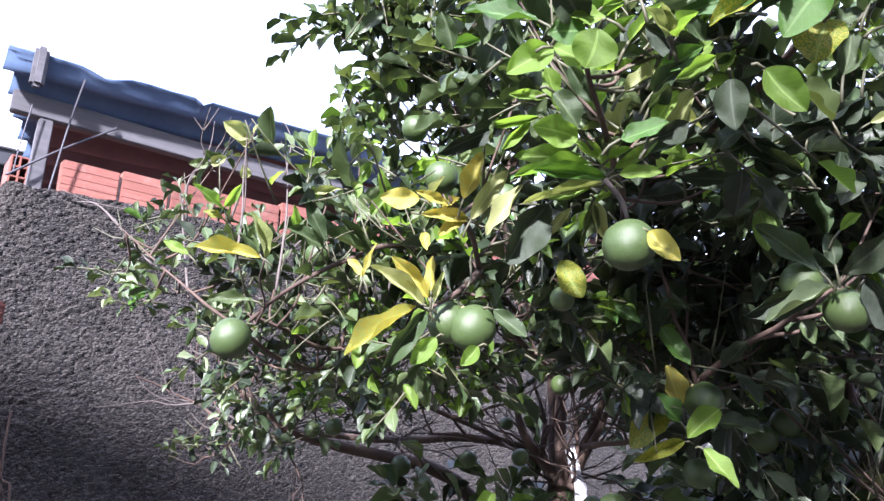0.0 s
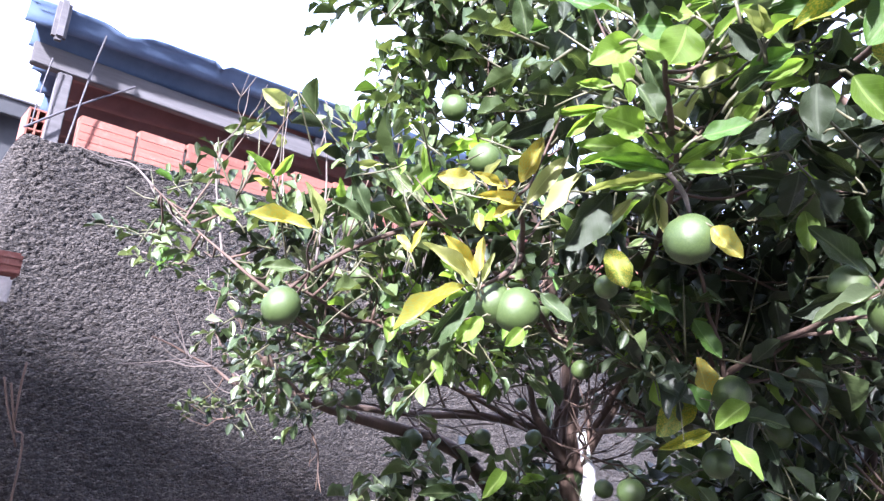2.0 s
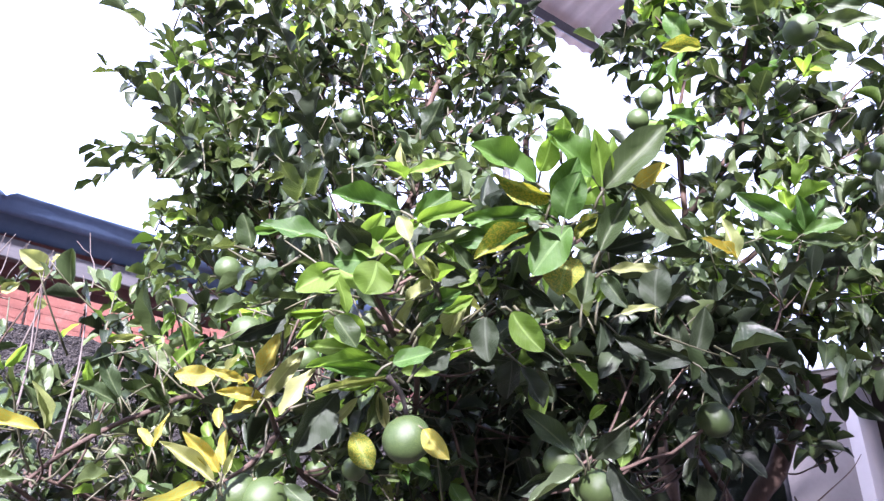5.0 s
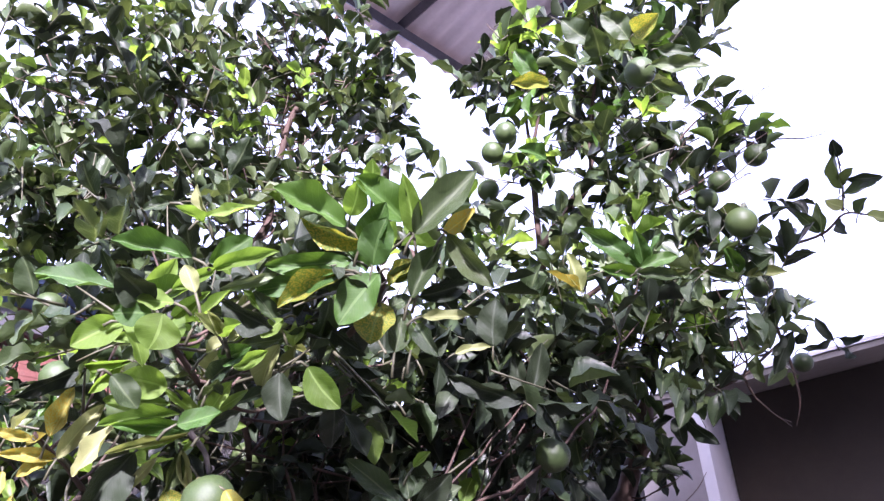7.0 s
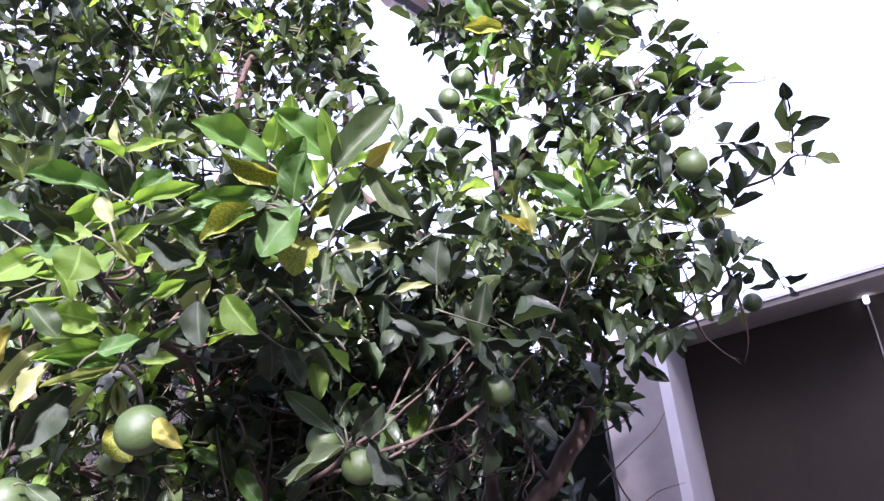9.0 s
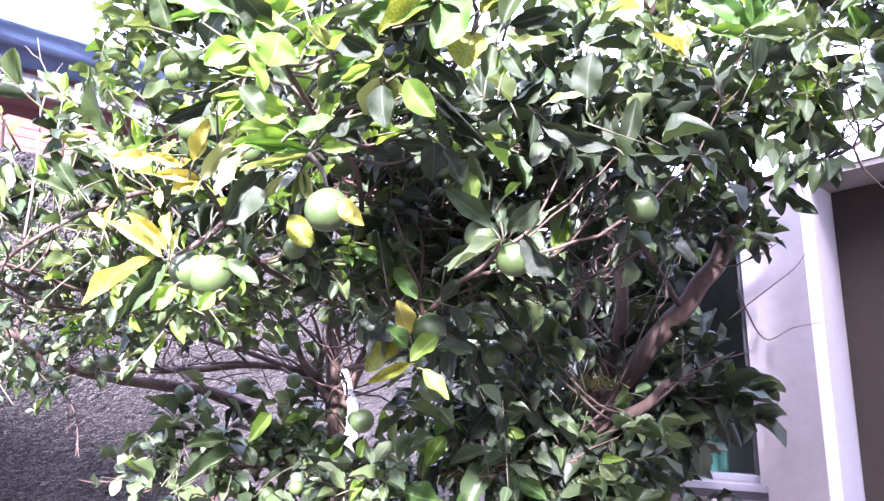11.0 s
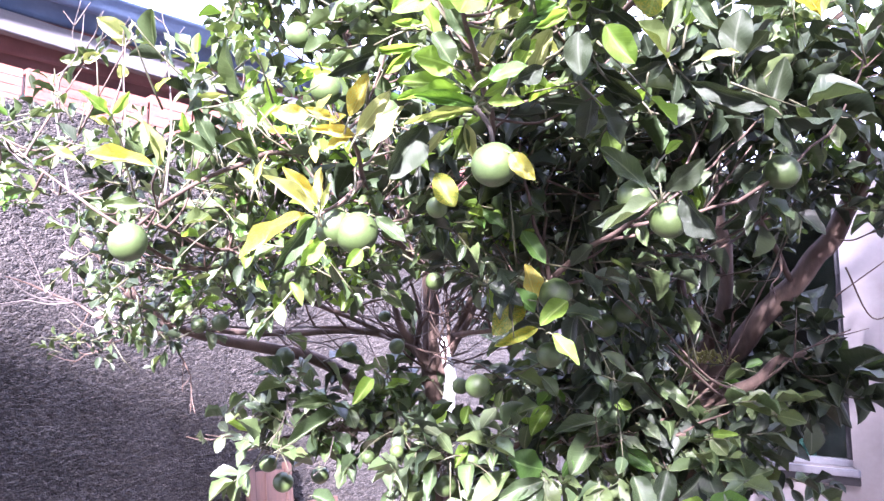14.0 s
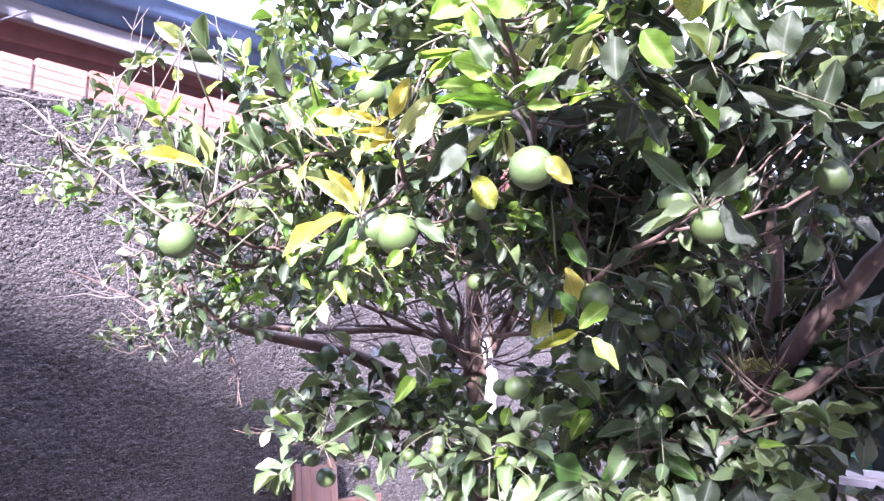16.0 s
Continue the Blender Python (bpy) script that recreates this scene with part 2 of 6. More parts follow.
WHITE_PLASTIC = surface("white_plastic", (0.80, 0.80, 0.80), (0.90, 0.90, 0.90), 12.0, 0.4, 0.4, 0.003, stretch=(3, 3, 0.6))
# far shed's wall in shade, with the shade put into the colour
SHED_SHADE = surface("shed_shade", (0.014, 0.017, 0.020), (0.028, 0.032, 0.036), 3.0, 0.8, 0.3, 0.003)
BLUE_ROOF = surface("pale_blue_roof", (0.62, 0.72, 0.80), (0.74, 0.82, 0.88), 3.0, 0.6, 0.2, 0.002)
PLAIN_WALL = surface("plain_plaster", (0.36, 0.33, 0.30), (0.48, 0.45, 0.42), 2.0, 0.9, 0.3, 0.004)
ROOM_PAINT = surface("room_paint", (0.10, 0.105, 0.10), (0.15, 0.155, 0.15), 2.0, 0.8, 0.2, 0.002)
GLASS, GLOW = glass_material(), lamp_glow()


# ---- builders ----
def mesh_of(name, bm, material, smooth=False):
    me = bpy.data.meshes.new(name)
    bm.to_mesh(me)
    bm.free()
    me.materials.append(material)
    if smooth:
        me.polygons.foreach_set("use_smooth", [True] * len(me.polygons))
    return me


def part(name, bm, material, parent=None, label="", smooth=False):
    ob = new(name, mesh_of(name, bm, material, smooth))
    ob.parent = parent
    return tagged(ob, label)


def thing(name, label, category, at=(0, 0, 0), group="", kind=""):
    ob = new(name)
    ob.location = at
    ob.empty_display_size = 0.05
    return tagged(ob, label, category, group, kind)


def box(x0, x1, y0, y1, z0, z1, bevel=0.004, bm=None):
    bm = bm or bmesh.new()
    made = bmesh.ops.create_cube(bm, size=1.0)["verts"]
    for v in made:
        v.co = Vector((x0 + (v.co.x + 0.5) * (x1 - x0), y0 + (v.co.y + 0.5) * (y1 - y0), z0 + (v.co.z + 0.5) * (z1 - z0)))
    if bevel:
        edges = list({e for v in made for e in v.link_edges})
        bmesh.ops.bevel(bm, geom=edges, offset=bevel, segments=2, affect="EDGES")
    return bm


def prism(corners, low, high):
    """An upright prism over a polygon; low and high give z at (x, y)."""
    bm = bmesh.new()
    bottom = [bm.verts.new((x, y, low(x, y))) for x, y in corners]
    top = [bm.verts.new((x, y, high(x, y))) for x, y in corners]
    bm.faces.new(bottom[::-1])
    bm.faces.new(top)
    n = len(corners)
    for i in range(n):
        bm.faces.new((bottom[i], bottom[(i + 1) % n], top[(i + 1) % n], top[i]))
    bmesh.ops.recalc_face_normals(bm, faces=bm.faces)
    return bm


def smooth_line(points, per=5):
    """A Catmull-Rom line through the points."""
    p = [Vector(q) for q in points]
    p = [2 * p[0] - p[1]] + p + [2 * p[-1] - p[-2]]
    line = []
    for i in range(1, len(p) - 2):
        for k in range(per):
            s = k / per
            a, b, c, d = p[i - 1], p[i], p[i + 1], p[i + 2]
            line.append(0.5 * (2 * b + (c - a) * s + (2 * a - 5 * b + 4 * c - d) * s * s + (3 * b - a - 3 * c + d) * s ** 3))
    return line + [p[-2]]


def tube(bm, line, r0, r1, sides=8, rough=0.0, rng=None):
    """A tapered tube along a line, closed at both ends."""
    rings, n = [], len(line)
    side = None
    for i, p in enumerate(line):
        ahead = (line[min(i + 1, n - 1)] - line[max(i - 1, 0)]).normalized()
        ref = side or (Vector((1, 0, 0)) if abs(ahead.x) < 0.8 else Vector((0, 1, 0)))
        side = (ref - ref.dot(ahead) * ahead).normalized()
        up = ahead.cross(side)
        r = r0 + (r1 - r0) * i / (n - 1)
        ring = []
        for k in range(sides):
            a = 2 * math.pi * k / sides
            rr = r * (1 + (rough * (rng.random() - 0.5) if rng else 0))
            ring.append(bm.verts.new(p + rr * (math.cos(a) * side + math.sin(a) * up)))
        rings.append(ring)
    for a, b in zip(rings, rings[1:]):
        for k in range(sides):
            bm.faces.new((a[k], a[(k + 1) % sides], b[(k + 1) % sides], b[k]))
    bm.faces.new(rings[0][::-1])
    bm.faces.new(rings[-1])
    return bm


def rod(points, radius, sides=8, per=5):
    bm = bmesh.new()
    tube(bm, smooth_line(points, per), radius, radius, sides)
    return bm


# ---- ground ----
bm = bmesh.new()
bmesh.ops.create_grid(bm, x_segments=60, y_segments=60, size=1.0)
for v in bm.verts:
    r = max(abs(v.co.x), abs(v.co.y))
    v.co.x, v.co.y = v.co.x * (6 + 900 * r ** 6), v.co.y * (6 + 900 * r ** 6)
    v.co.z = 0.03 * noise.noise(v.co * 1.5) if r < 0.8 else 0.0
ground = part("ground", bm, SOIL, smooth=True)
tagged(ground, "bare brown garden soil with small lumps", "ground", kind="structure")

# ---- roughcast garden wall ----
WALL_X, WALL_END, WALL_Y = 0.40, 8.0, 4.5


def wall_top(x):
    return 2.90 + 0.05 * min(1.0, max(0.0, x - WALL_X)) + 0.018 * noise.noise((x * 9, 2.0, 0)) - 0.16 * max(0.0, 1 - (x - WALL_X) / 0.07) ** 2


bm = bmesh.new()
NX, NZ = 460, 280
grid = []
for j in range(NZ + 1):
    row = []
    for i in range(NX + 1):
        x = WALL_X + (WALL_END - WALL_X) * (i / NX) ** 1.5
        z = wall_top(x) * j / NZ
        lump = 0.009 * noise.noise((x * 24, z * 38, 0)) + 0.013 * noise.noise((x * 50, z * 80, 3)) + 0.012 * noise.noise((x * 4, z * 4, 1))
        edge = 0.10 * max(0.0, 1 - (x - WALL_X) / 0.10) ** 2
        row.append(bm.verts.new((x, WALL_Y - lump + edge, z)))
    grid.append(row)
for a, b in zip(grid, grid[1:]):
    for i in range(NX):
        bm.faces.new((a[i], a[i + 1], b[i + 1], b[i]))
back = [[bm.verts.new((v.co.x, WALL_Y + 0.15, v.co.z)) for v in row] for row in (grid[0], grid[-1])]
for i in range(NX):
    bm.faces.new((grid[-1][i], grid[-1][i + 1], back[1][i + 1], back[1][i]))
    bm.faces.new((back[1][i], back[1][i + 1], back[0][i + 1], back[0][i]))
side = [grid[j][0] for j in range(NZ + 1)]
bm.faces.new(side + [back[1][0], back[0][0]])
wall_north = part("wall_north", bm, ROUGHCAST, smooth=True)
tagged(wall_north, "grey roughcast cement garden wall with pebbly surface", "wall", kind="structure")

tagged(part("dry_vine", rod([(0.730, 4.47, 2.915), (0.820, 4.47, 2.897), (0.903, 4.47, 2.883), (1.079, 4.47, 2.883), (1.236, 4.47, 2.909)], 0.0045), DRY, smooth=True), "thin pale dry vine stem clinging to the roughcast wall", "vine")

# ---- neighbour's brick course, lean-to roof and rubble ----
parapet = thing("brick_parapet", "red hollow clay bricks laid on top of the roughcast wall", "brick wall", (0.73, 4.63, 2.9), kind="structure")
rng = random.Random(5)
joints = [0.73, 1.075, 1.385, 1.80, 2.17, 2.50, 2.83, 3.16, 3.49, 3.82, 4.15, 4.48, 4.81, 5.14, 5.47, 5.8, 6.13, 6.46, 6.8]
for a, b in zip(joints, joints[1:]):
    low, high = 2.93, 3.145 + 0.055 * (a - 0.73) + rng.uniform(-0.008, 0.008)
    bm = bmesh.new()
    face = 4.582 + rng.uniform(0, 0.004)
    box(a + 0.009, b - 0.009, face + 0.0025, 4.68, low, high, 0.005, bm)
    for q in range(4):
        z0 = low + 0.008 + (high - low - 0.016) * q / 4
        box(a + 0.011, b - 0.011, face, face + 0.012, z0 + 0.003, z0 + (high - low - 0.016) / 4 - 0.004, 0.003, bm)
    brick = part("brick", bm, CLAY, parapet)
    brick.matrix_parent_inverse = Matrix.Translation((-0.73, -4.63, -2.9))
mortar = part("mortar", box(0.74, 6.79, 4.612, 4.67, 2.90, 3.13, 0), MORTAR, parapet)
mortar.matrix_parent_inverse = Matrix.Translation((-0.73, -4.63, -2.9))

leanto = thing("lean_to_roof", "lean-to of weathered corrugated sheets on a grey timber beam", "roof", (0, 0, 0), kind="structure")


def sheet_z(x, y):
    return 3.632 + 0.045 * (x - 0.4) - 0.42 * (y - 4.4)


bm = bmesh.new()
ys = [4.40 + 0.0175 * k for k in range(86)]
SHEET_XS = [0.62, 0.72, 0.80, 0.86, 0.92, 1.0, 1.1, 1.25, 1.40, 1.44, 1.46, 1.48, 1.52, 1.7, 2.0, 2.5, 3.2, 4.5, 6.0, 8.0]
rows = []
for y in ys:
    left = 0.33 + 0.066 * int((y - 4.4) / 0.17)
    xs = [left] + [x for x in SHEET_XS if x > left + 0.04]
    xs += [8.0] * (len(SHEET_XS) + 1 - len(xs))
    wave = 0.034 * math.cos(2 * math.pi * (y - 4.4) / 0.17)
    rim = max(0.0, 1 - (y - 4.4) / 0.05)
    row = []
    for x in xs:
        dent = rim * (0.035 * max(0.0, 1 - abs(x - 0.86) / 0.13) + 0.040 * max(0.0, 1 - abs(x - 1.46) / 0.05))
        d = 0.045 * noise.noise((x * 3, 0, 7)) if y == ys[0] else 0
        z = sheet_z(x, y) + wave - dent
        row.append((bm.verts.new((x, y + d, z)), bm.verts.new((x, y + d, z + 0.008))))
    rows.append(row)
for a, b in zip(rows, rows[1:]):
    for i in range(len(SHEET_XS)):
        bm.faces.new((a[i][0], b[i][0], b[i + 1][0], a[i + 1][0]))
        bm.faces.new((a[i][1], a[i + 1][1], b[i + 1][1], b[i][1]))
    bm.faces.new((a[0][0], a[0][1], b[0][1], b[0][0]))
for i in range(len(SHEET_XS)):
    bm.faces.new((rows[0][i][0], rows[0][i + 1][0], rows[0][i + 1][1], rows[0][i][1]))
bmesh.ops.dissolve_degenerate(bm, dist=0.0001, edges=bm.edges)
sheet = part("roof_sheet", bm, SHEET, leanto, "corrugated blue-grey sheet, brick bounce light painted red-brown behind the beam", smooth=True)
sheet.data.materials.append(BOUNCE_SHEET)
# behind the beam the sheet takes the painted red bounce of the bricks
for face in sheet.data.polygons:
    face.material_index = int(face.center.y > 4.70 and face.center.x > 0.66)
bm = bmesh.new()
for x0, x1 in ((0.42, 2.3), (2.31, 4.4), (4.41, 8.0)):
    box(x0, x1, 4.61, 4.68, 3.37 + 0.02 * x0, 3.505 + 0.02 * x0, 0.006, bm)
part("beam", bm, TIMBER, leanto, "grey weathered timber beam")
part("post", box(0.575, 0.655, 4.612, 4.69, 2.88, 3.376, 0.006), TIMBER, leanto, "grey weathered timber post")
part("rafter_end", box(0.460, 0.535, 4.36, 4.43, 3.46, 3.715, 0.02), TIMBER, leanto)
part("stay", rod([(0.75, 4.44, 3.62), (0.72, 4.5, 3.35), (0.68, 4.52, 2.92)], 0.006), STEEL, leanto)
part("stay", rod([(0.52, 4.56, 3.42), (0.50, 4.56, 3.2), (0.49, 4.56, 2.98)], 0.004), STEEL, leanto)
part("stay", rod([(1.0, 4.585, 3.43), (0.72, 4.57, 3.2), (0.46, 4.56, 2.96)], 0.007), STEEL, leanto)
part("back_wall", box(0.9, 8.0, 5.95, 6.05, 0.0, 3.05, 0), CLAY, leanto)

bm = bmesh.new()
for x in (0.49, 0.535, 0.58):
    box(x - 0.006, x + 0.006, 4.70, 4.95, 2.94, 3.14, 0.002, bm)
for z in (2.946, 3.008, 3.072, 3.134):
    box(0.486, 0.584, 4.702, 4.95, z - 0.006, z + 0.006, 0.002, bm)
box(0.49, 0.58, 4.86, 4.87, 2.95, 3.13, 0, bm)
hollow = part("hollow_brick", bm, CLAY)
tagged(hollow, "red hollow clay brick showing its six holes", "brick")
part_base = part("rubble_pad", box(0.47, 0.60, 4.66, 4.98, 2.70, 2.94, 0.01), MORTAR)
tagged(part_base, "grey mortar pad under the loose brick", "mortar")

pillar = thing("brick_pillar", "broken red brick pillar with grey mortar beds", "pillar", (0.3, 3.6, 0))
PILLAR = ((1.97, 2.075, 0.445, "brick", CLAY), (1.85, 1.968, 0.425, "mortar_bed", MORTAR), (1.80, 1.848, 0.40, "mortar_bed", MORTAR), (1.66, 1.798, 0.365, "brick", CLAY), (1.58, 1.658, 0.34, "brick", CLAY), (1.42, 1.578, 0.33, "brick", CLAY))
for z0, z1, x1, name, mat in PILLAR + tuple((0.172 * k, 0.172 * k + 0.168, 0.31 + 0.015 * (k % 3), "brick", CLAY) for k in range(8)):
    bm = box(0.05, x1, 3.5, 3.72, z0, z1, 0.010)
    if name == "brick" and z0 > 1.9:
        for q in range(3):
            box(0.06, x1 - 0.004, 3.495, 3.52, z0 + 0.012 + 0.031 * q, z0 + 0.031 + 0.031 * q, 0.004, bm)
    b = part(name, bm, mat, pillar)
    b.matrix_parent_inverse = Matrix.Translation((-0.3, -3.6, 0))

shed = thing("far_shed", "neighbouring shed with a pale blue roof edge", "shed", (-0.5, 9.5, 0))
for name, bm, mat in (("wall", box(-3.0, 1.0, 9.3, 12.0, 0.0, 4.6, 0), SHED_SHADE), ("roof", box(-3.2, 1.15, 9.0, 12.2, 4.70, 4.86, 0.01), BLUE_ROOF),
                      ("fascia", box(-3.15, 1.10, 9.05, 9.10, 4.50, 4.70, 0.01), SHED_SHADE)):
    ob = part(name, bm, mat, shed)
    ob.matrix_parent_inverse = Matrix.Translation((0.5, -9.5, 0))

# ---- house ----
HX = 3.79


def holed_wall(x0, x1, y0, y1, z0, z1, hy0, hy1, hz0, hz1):
    bm = bmesh.new()
    for a in ((y0, hy0, z0, z1), (hy1, y1, z0, z1), (hy0, hy1, z0, hz0), (hy0, hy1, hz1, z1)):
        box(x0, x1, a[0], a[1], a[2], a[3], 0, bm)
    bmesh.ops.remove_doubles(bm, verts=bm.verts, dist=0.0005)
    return bm


wall_east = part("wall_east", holed_wall(HX, HX + 0.16, 0.455, 2.35, 0, 2.40, 0.75, 2.15, 0.95, 2.34), PLASTER)
tagged(wall_east, "pale pinkish plastered house wall with a window", "wall", kind="structure")


def soffit(x, y):
    return 2.40 - 0.09 * (min(y, 0.42) - 0.42) + 0.08 * (max(x, HX) - HX)


wall_porch = part("wall_porch", prism([(HX + 0.002, 0.40), (4.55, 0.40), (4.55, 0.455), (HX + 0.002, 0.455)], lambda x, y: 0.0, lambda x, y: soffit(x, y) - 0.003), PORCH_PAINT)
tagged(wall_porch, "white painted end wall beside the porch", "wall", kind="structure")
wall_recess = part("wall_recess", prism([(4.40, -0.715), (4.55, -0.715), (4.55, 0.398), (4.40, 0.398)], lambda x, y: 0.0, lambda x, y: soffit(x, y) - 0.003), RECESS_SHADE)
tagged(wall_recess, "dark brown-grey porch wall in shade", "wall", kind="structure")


eave = thing("porch_roof", "flat porch roof slab with a pale tiled edge", "roof", (4.2, 0, 2.4), kind="structure")
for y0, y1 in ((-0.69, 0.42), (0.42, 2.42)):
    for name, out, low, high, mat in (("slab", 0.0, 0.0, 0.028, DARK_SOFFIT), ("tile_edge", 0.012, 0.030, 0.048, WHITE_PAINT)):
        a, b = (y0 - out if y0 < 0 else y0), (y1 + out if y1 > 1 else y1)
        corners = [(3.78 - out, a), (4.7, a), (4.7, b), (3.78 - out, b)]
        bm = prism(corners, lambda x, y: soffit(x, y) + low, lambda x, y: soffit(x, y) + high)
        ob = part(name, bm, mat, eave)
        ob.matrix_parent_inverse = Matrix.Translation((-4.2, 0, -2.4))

lamp = thing("wall_lamp", "small white lit fluorescent lamp with a thin cable", "lamp", (4.385, -0.58, 2.47))
for name, bm, mat in (("lamp_body", box(4.372, 4.398, -0.595, -0.565, 2.495, 2.560, 0.004), WHITE_PAINT), ("tube", box(4.360, 4.371, -0.592, -0.568, 2.50, 2.555, 0.004), GLOW),
                      ("cable", rod([(4.39, -0.58, 2.495), (4.39, -0.585, 2.1), (4.39, -0.592, 1.85), (4.39, -0.59, 1.3)], 0.005), GREY_SOFFIT)):
    ob = part(name, bm, mat, lamp)
    ob.matrix_parent_inverse = Matrix.Translation((-4.385, 0.58, -2.47))

window = thing("window_1", "aluminium sliding window with dark room behind", "window", (HX, 1.35, 0.95), kind="structure")
inv = Matrix.Translation((-HX, -1.35, -0.95))
for name, bm, mat in (
        ("window_frame", box(HX + 0.03, HX + 0.09, 0.752, 2.148, 0.952, 0.985, 0.003), ALUMINIUM),
        ("window_frame", box(HX + 0.03, HX + 0.09, 0.752, 2.148, 2.305, 2.338, 0.003), ALUMINIUM),
        # side frame darkened to merge with the dark opening
        ("window_frame", box(HX + 0.03, HX + 0.09, 0.752, 0.780, 0.986, 2.304, 0.003), BLACK),
        ("window_frame", box(HX + 0.03, HX + 0.09, 2.12, 2.148, 0.986, 2.304, 0.003), ALUMINIUM),
        ("mullion", box(HX + 0.035, HX + 0.085, 1.494, 1.506, 0.986, 2.304, 0.003), ALUMINIUM),
        ("window_sill", box(HX - 0.035, HX + 0.03, 0.72, 2.18, 0.915, 0.948, 0.004), ALUMINIUM),
        # solid dark strip, coloured as the shade in the gap below the sill
        ("sill_gap", box(HX - 0.022, HX - 0.001, 0.72, 2.18, 0.875, 0.913, 0.003), BLACK),
        ("pane", box(HX + 0.055, HX + 0.061, 0.781, 1.493, 0.986, 2.304, 0), GLASS),
        ("pane", box(HX + 0.065, HX + 0.071, 1.507, 2.119, 0.986, 2.304, 0), GLASS)):
    ob = part(name, bm, mat, window)
    ob.matrix_parent_inverse = inv
    ob.visible_shadow = name != "pane"
curtain_bm = bmesh.new()
cols = [(4.08 + 0.03 * math.sin(k * 1.3), 0.98 + 0.14 * k / 14) for k in range(15)]
lines = [[curtain_bm.verts.new((x + 0.006 * j, y, 0.80 + 0.50 * s)) for x, y in cols] for j in (0, 1) for s in (0, 1)]
for r in (0, 2):
    for k in range(14):
        curtain_bm.faces.new((lines[r][k], lines[r][k + 1], lines[r + 1][k + 1], lines[r + 1][k]))
curtain = part("curtain", curtain_bm, TEAL, smooth=True)
tagged(curtain, "teal cloth curtain hanging inside the window", "curtain")
room = bmesh.new()
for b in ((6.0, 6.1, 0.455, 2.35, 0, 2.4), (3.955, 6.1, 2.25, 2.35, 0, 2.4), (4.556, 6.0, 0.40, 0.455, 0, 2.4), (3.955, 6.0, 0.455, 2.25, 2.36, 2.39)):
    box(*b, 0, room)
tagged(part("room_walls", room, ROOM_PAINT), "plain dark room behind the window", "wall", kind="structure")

# ---- high canopy over the neighbour's yard ----
canopy = thing("high_canopy", "high corrugated canopy on dark steel beams, seen from below", "roof", (4.0, 1.6, 5.5), kind="structure")
inv = Matrix.Translation((-4.0, -1.6, -5.5))
bm = bmesh.new()
along, across = Vector((0.962, -0.271, 0)), Vector((-0.36, -0.93, 0))
corner = Vector((4.80, 1.84, 5.5))
rows = []
for i in range(97):
    p = corner - along * (0.04 * i)
    wave = 0.018 * math.cos(2 * math.pi * i / 4)
    rows.append([[bm.verts.new(p + across * d + Vector((0, 0, wave + 0.12 * d + h))) for d in (0.0, 0.7, 1.4, 2.1)] for h in (0, 0.006)])
for a, b in zip(rows, rows[1:]):
    for h in (0, 1):
        for k in range(3):
            bm.faces.new((a[h][k], a[h][k + 1], b[h][k + 1], b[h][k]))
    bm.faces.new((a[0][0], b[0][0], b[1][0], a[1][0]))
ob = part("canopy_sheet", bm, CANOPY, canopy, smooth=True)
ob.matrix_parent_inverse = inv
for a, b in ((Vector((4.62, 1.72, 5.43)), Vector((2.4, 2.30, 5.43))), (Vector((3.81, 2.26, 5.44)), Vector((3.45, 0.9, 5.58))), (Vector((4.62, 1.70, 5.44)), Vector((4.2, 0.6, 5.56)))):
    ob = part("beam", rod([a, (a + b) / 2, b], 0.045, 4), STEEL, canopy)
    ob.matrix_parent_inverse = inv
ob = part("post", rod([(3.81, 2.24, 2.475), (3.81, 2.24, 4.0), (3.81, 2.24, 5.46)], 0.028, 8), CONCRETE, canopy)
ob.matrix_parent_inverse = inv

# ---- unseen walls added behind the yard to cast shadow and cut sky light ----
bm = bmesh.new()
# stepped top edge is shaped to place the shadow edges in the yard
outline = [(6.0, 0), (6.0, 2.6), (0.41, 6.45), (-1.27, 7.45), (-1.6, 6.0), (-2.4, 5.2), (-4.1, 5.1), (-4.3, 6.9), (-4.45, 7.6), (-5.22, 7.75), (-5.30, 10.5), (-9.0, 10.5), (-9.0, 0)]
near = [bm.verts.new((-6.0, y, z)) for y, z in outline]
far = [bm.verts.new((-6.3, y, z)) for y, z in outline]
bm.faces.new(near)
bm.faces.new(far[::-1])
for i in range(len(outline)):
    k = (i + 1) % len(outline)
    bm.faces.new((near[k], near[i], far[i], far[k]))
bmesh.ops.recalc_face_normals(bm, faces=bm.faces)
tagged(part("wall_west", bm, PLAIN_WALL), "unseen plain wall added behind the yard to cast shade", "wall", kind="structure")
tagged(part("wall_south", box(-6.0, 7.5, -4.0, -3.8, 0, 6.4, 0), PLAIN_WALL), "unseen plain wall added to cut the sky light in the yard", "wall", kind="structure")

# ---- things leaning by the wall ----
panel = thing("wooden_panel", "reddish brown wooden door panel leaning on the roughcast wall", "door panel", (3.0, 4.3, 0))
lean = Matrix.Translation((3.12, 4.28, 0)) @ pose(0, 0, 0, -12, 2, 0)
for name, bm in (("board", box(-0.13, 0.13, -0.015, 0.015, 0, 0.63, 0.004)), ("stile", box(-0.19, -0.131, -0.025, 0.025, 0, 0.65, 0.006)),
                 ("stile", box(0.131, 0.19, -0.025, 0.025, 0, 0.68, 0.006)), ("moulding", box(-0.05, -0.03, -0.026, -0.0155, 0.0, 0.62, 0.003))):
    ob = part(name, bm, BROWN_WOOD, panel)
    ob.matrix_parent_inverse = Matrix.Translation((-3.0, -4.3, 0))
    ob.matrix_basis = lean
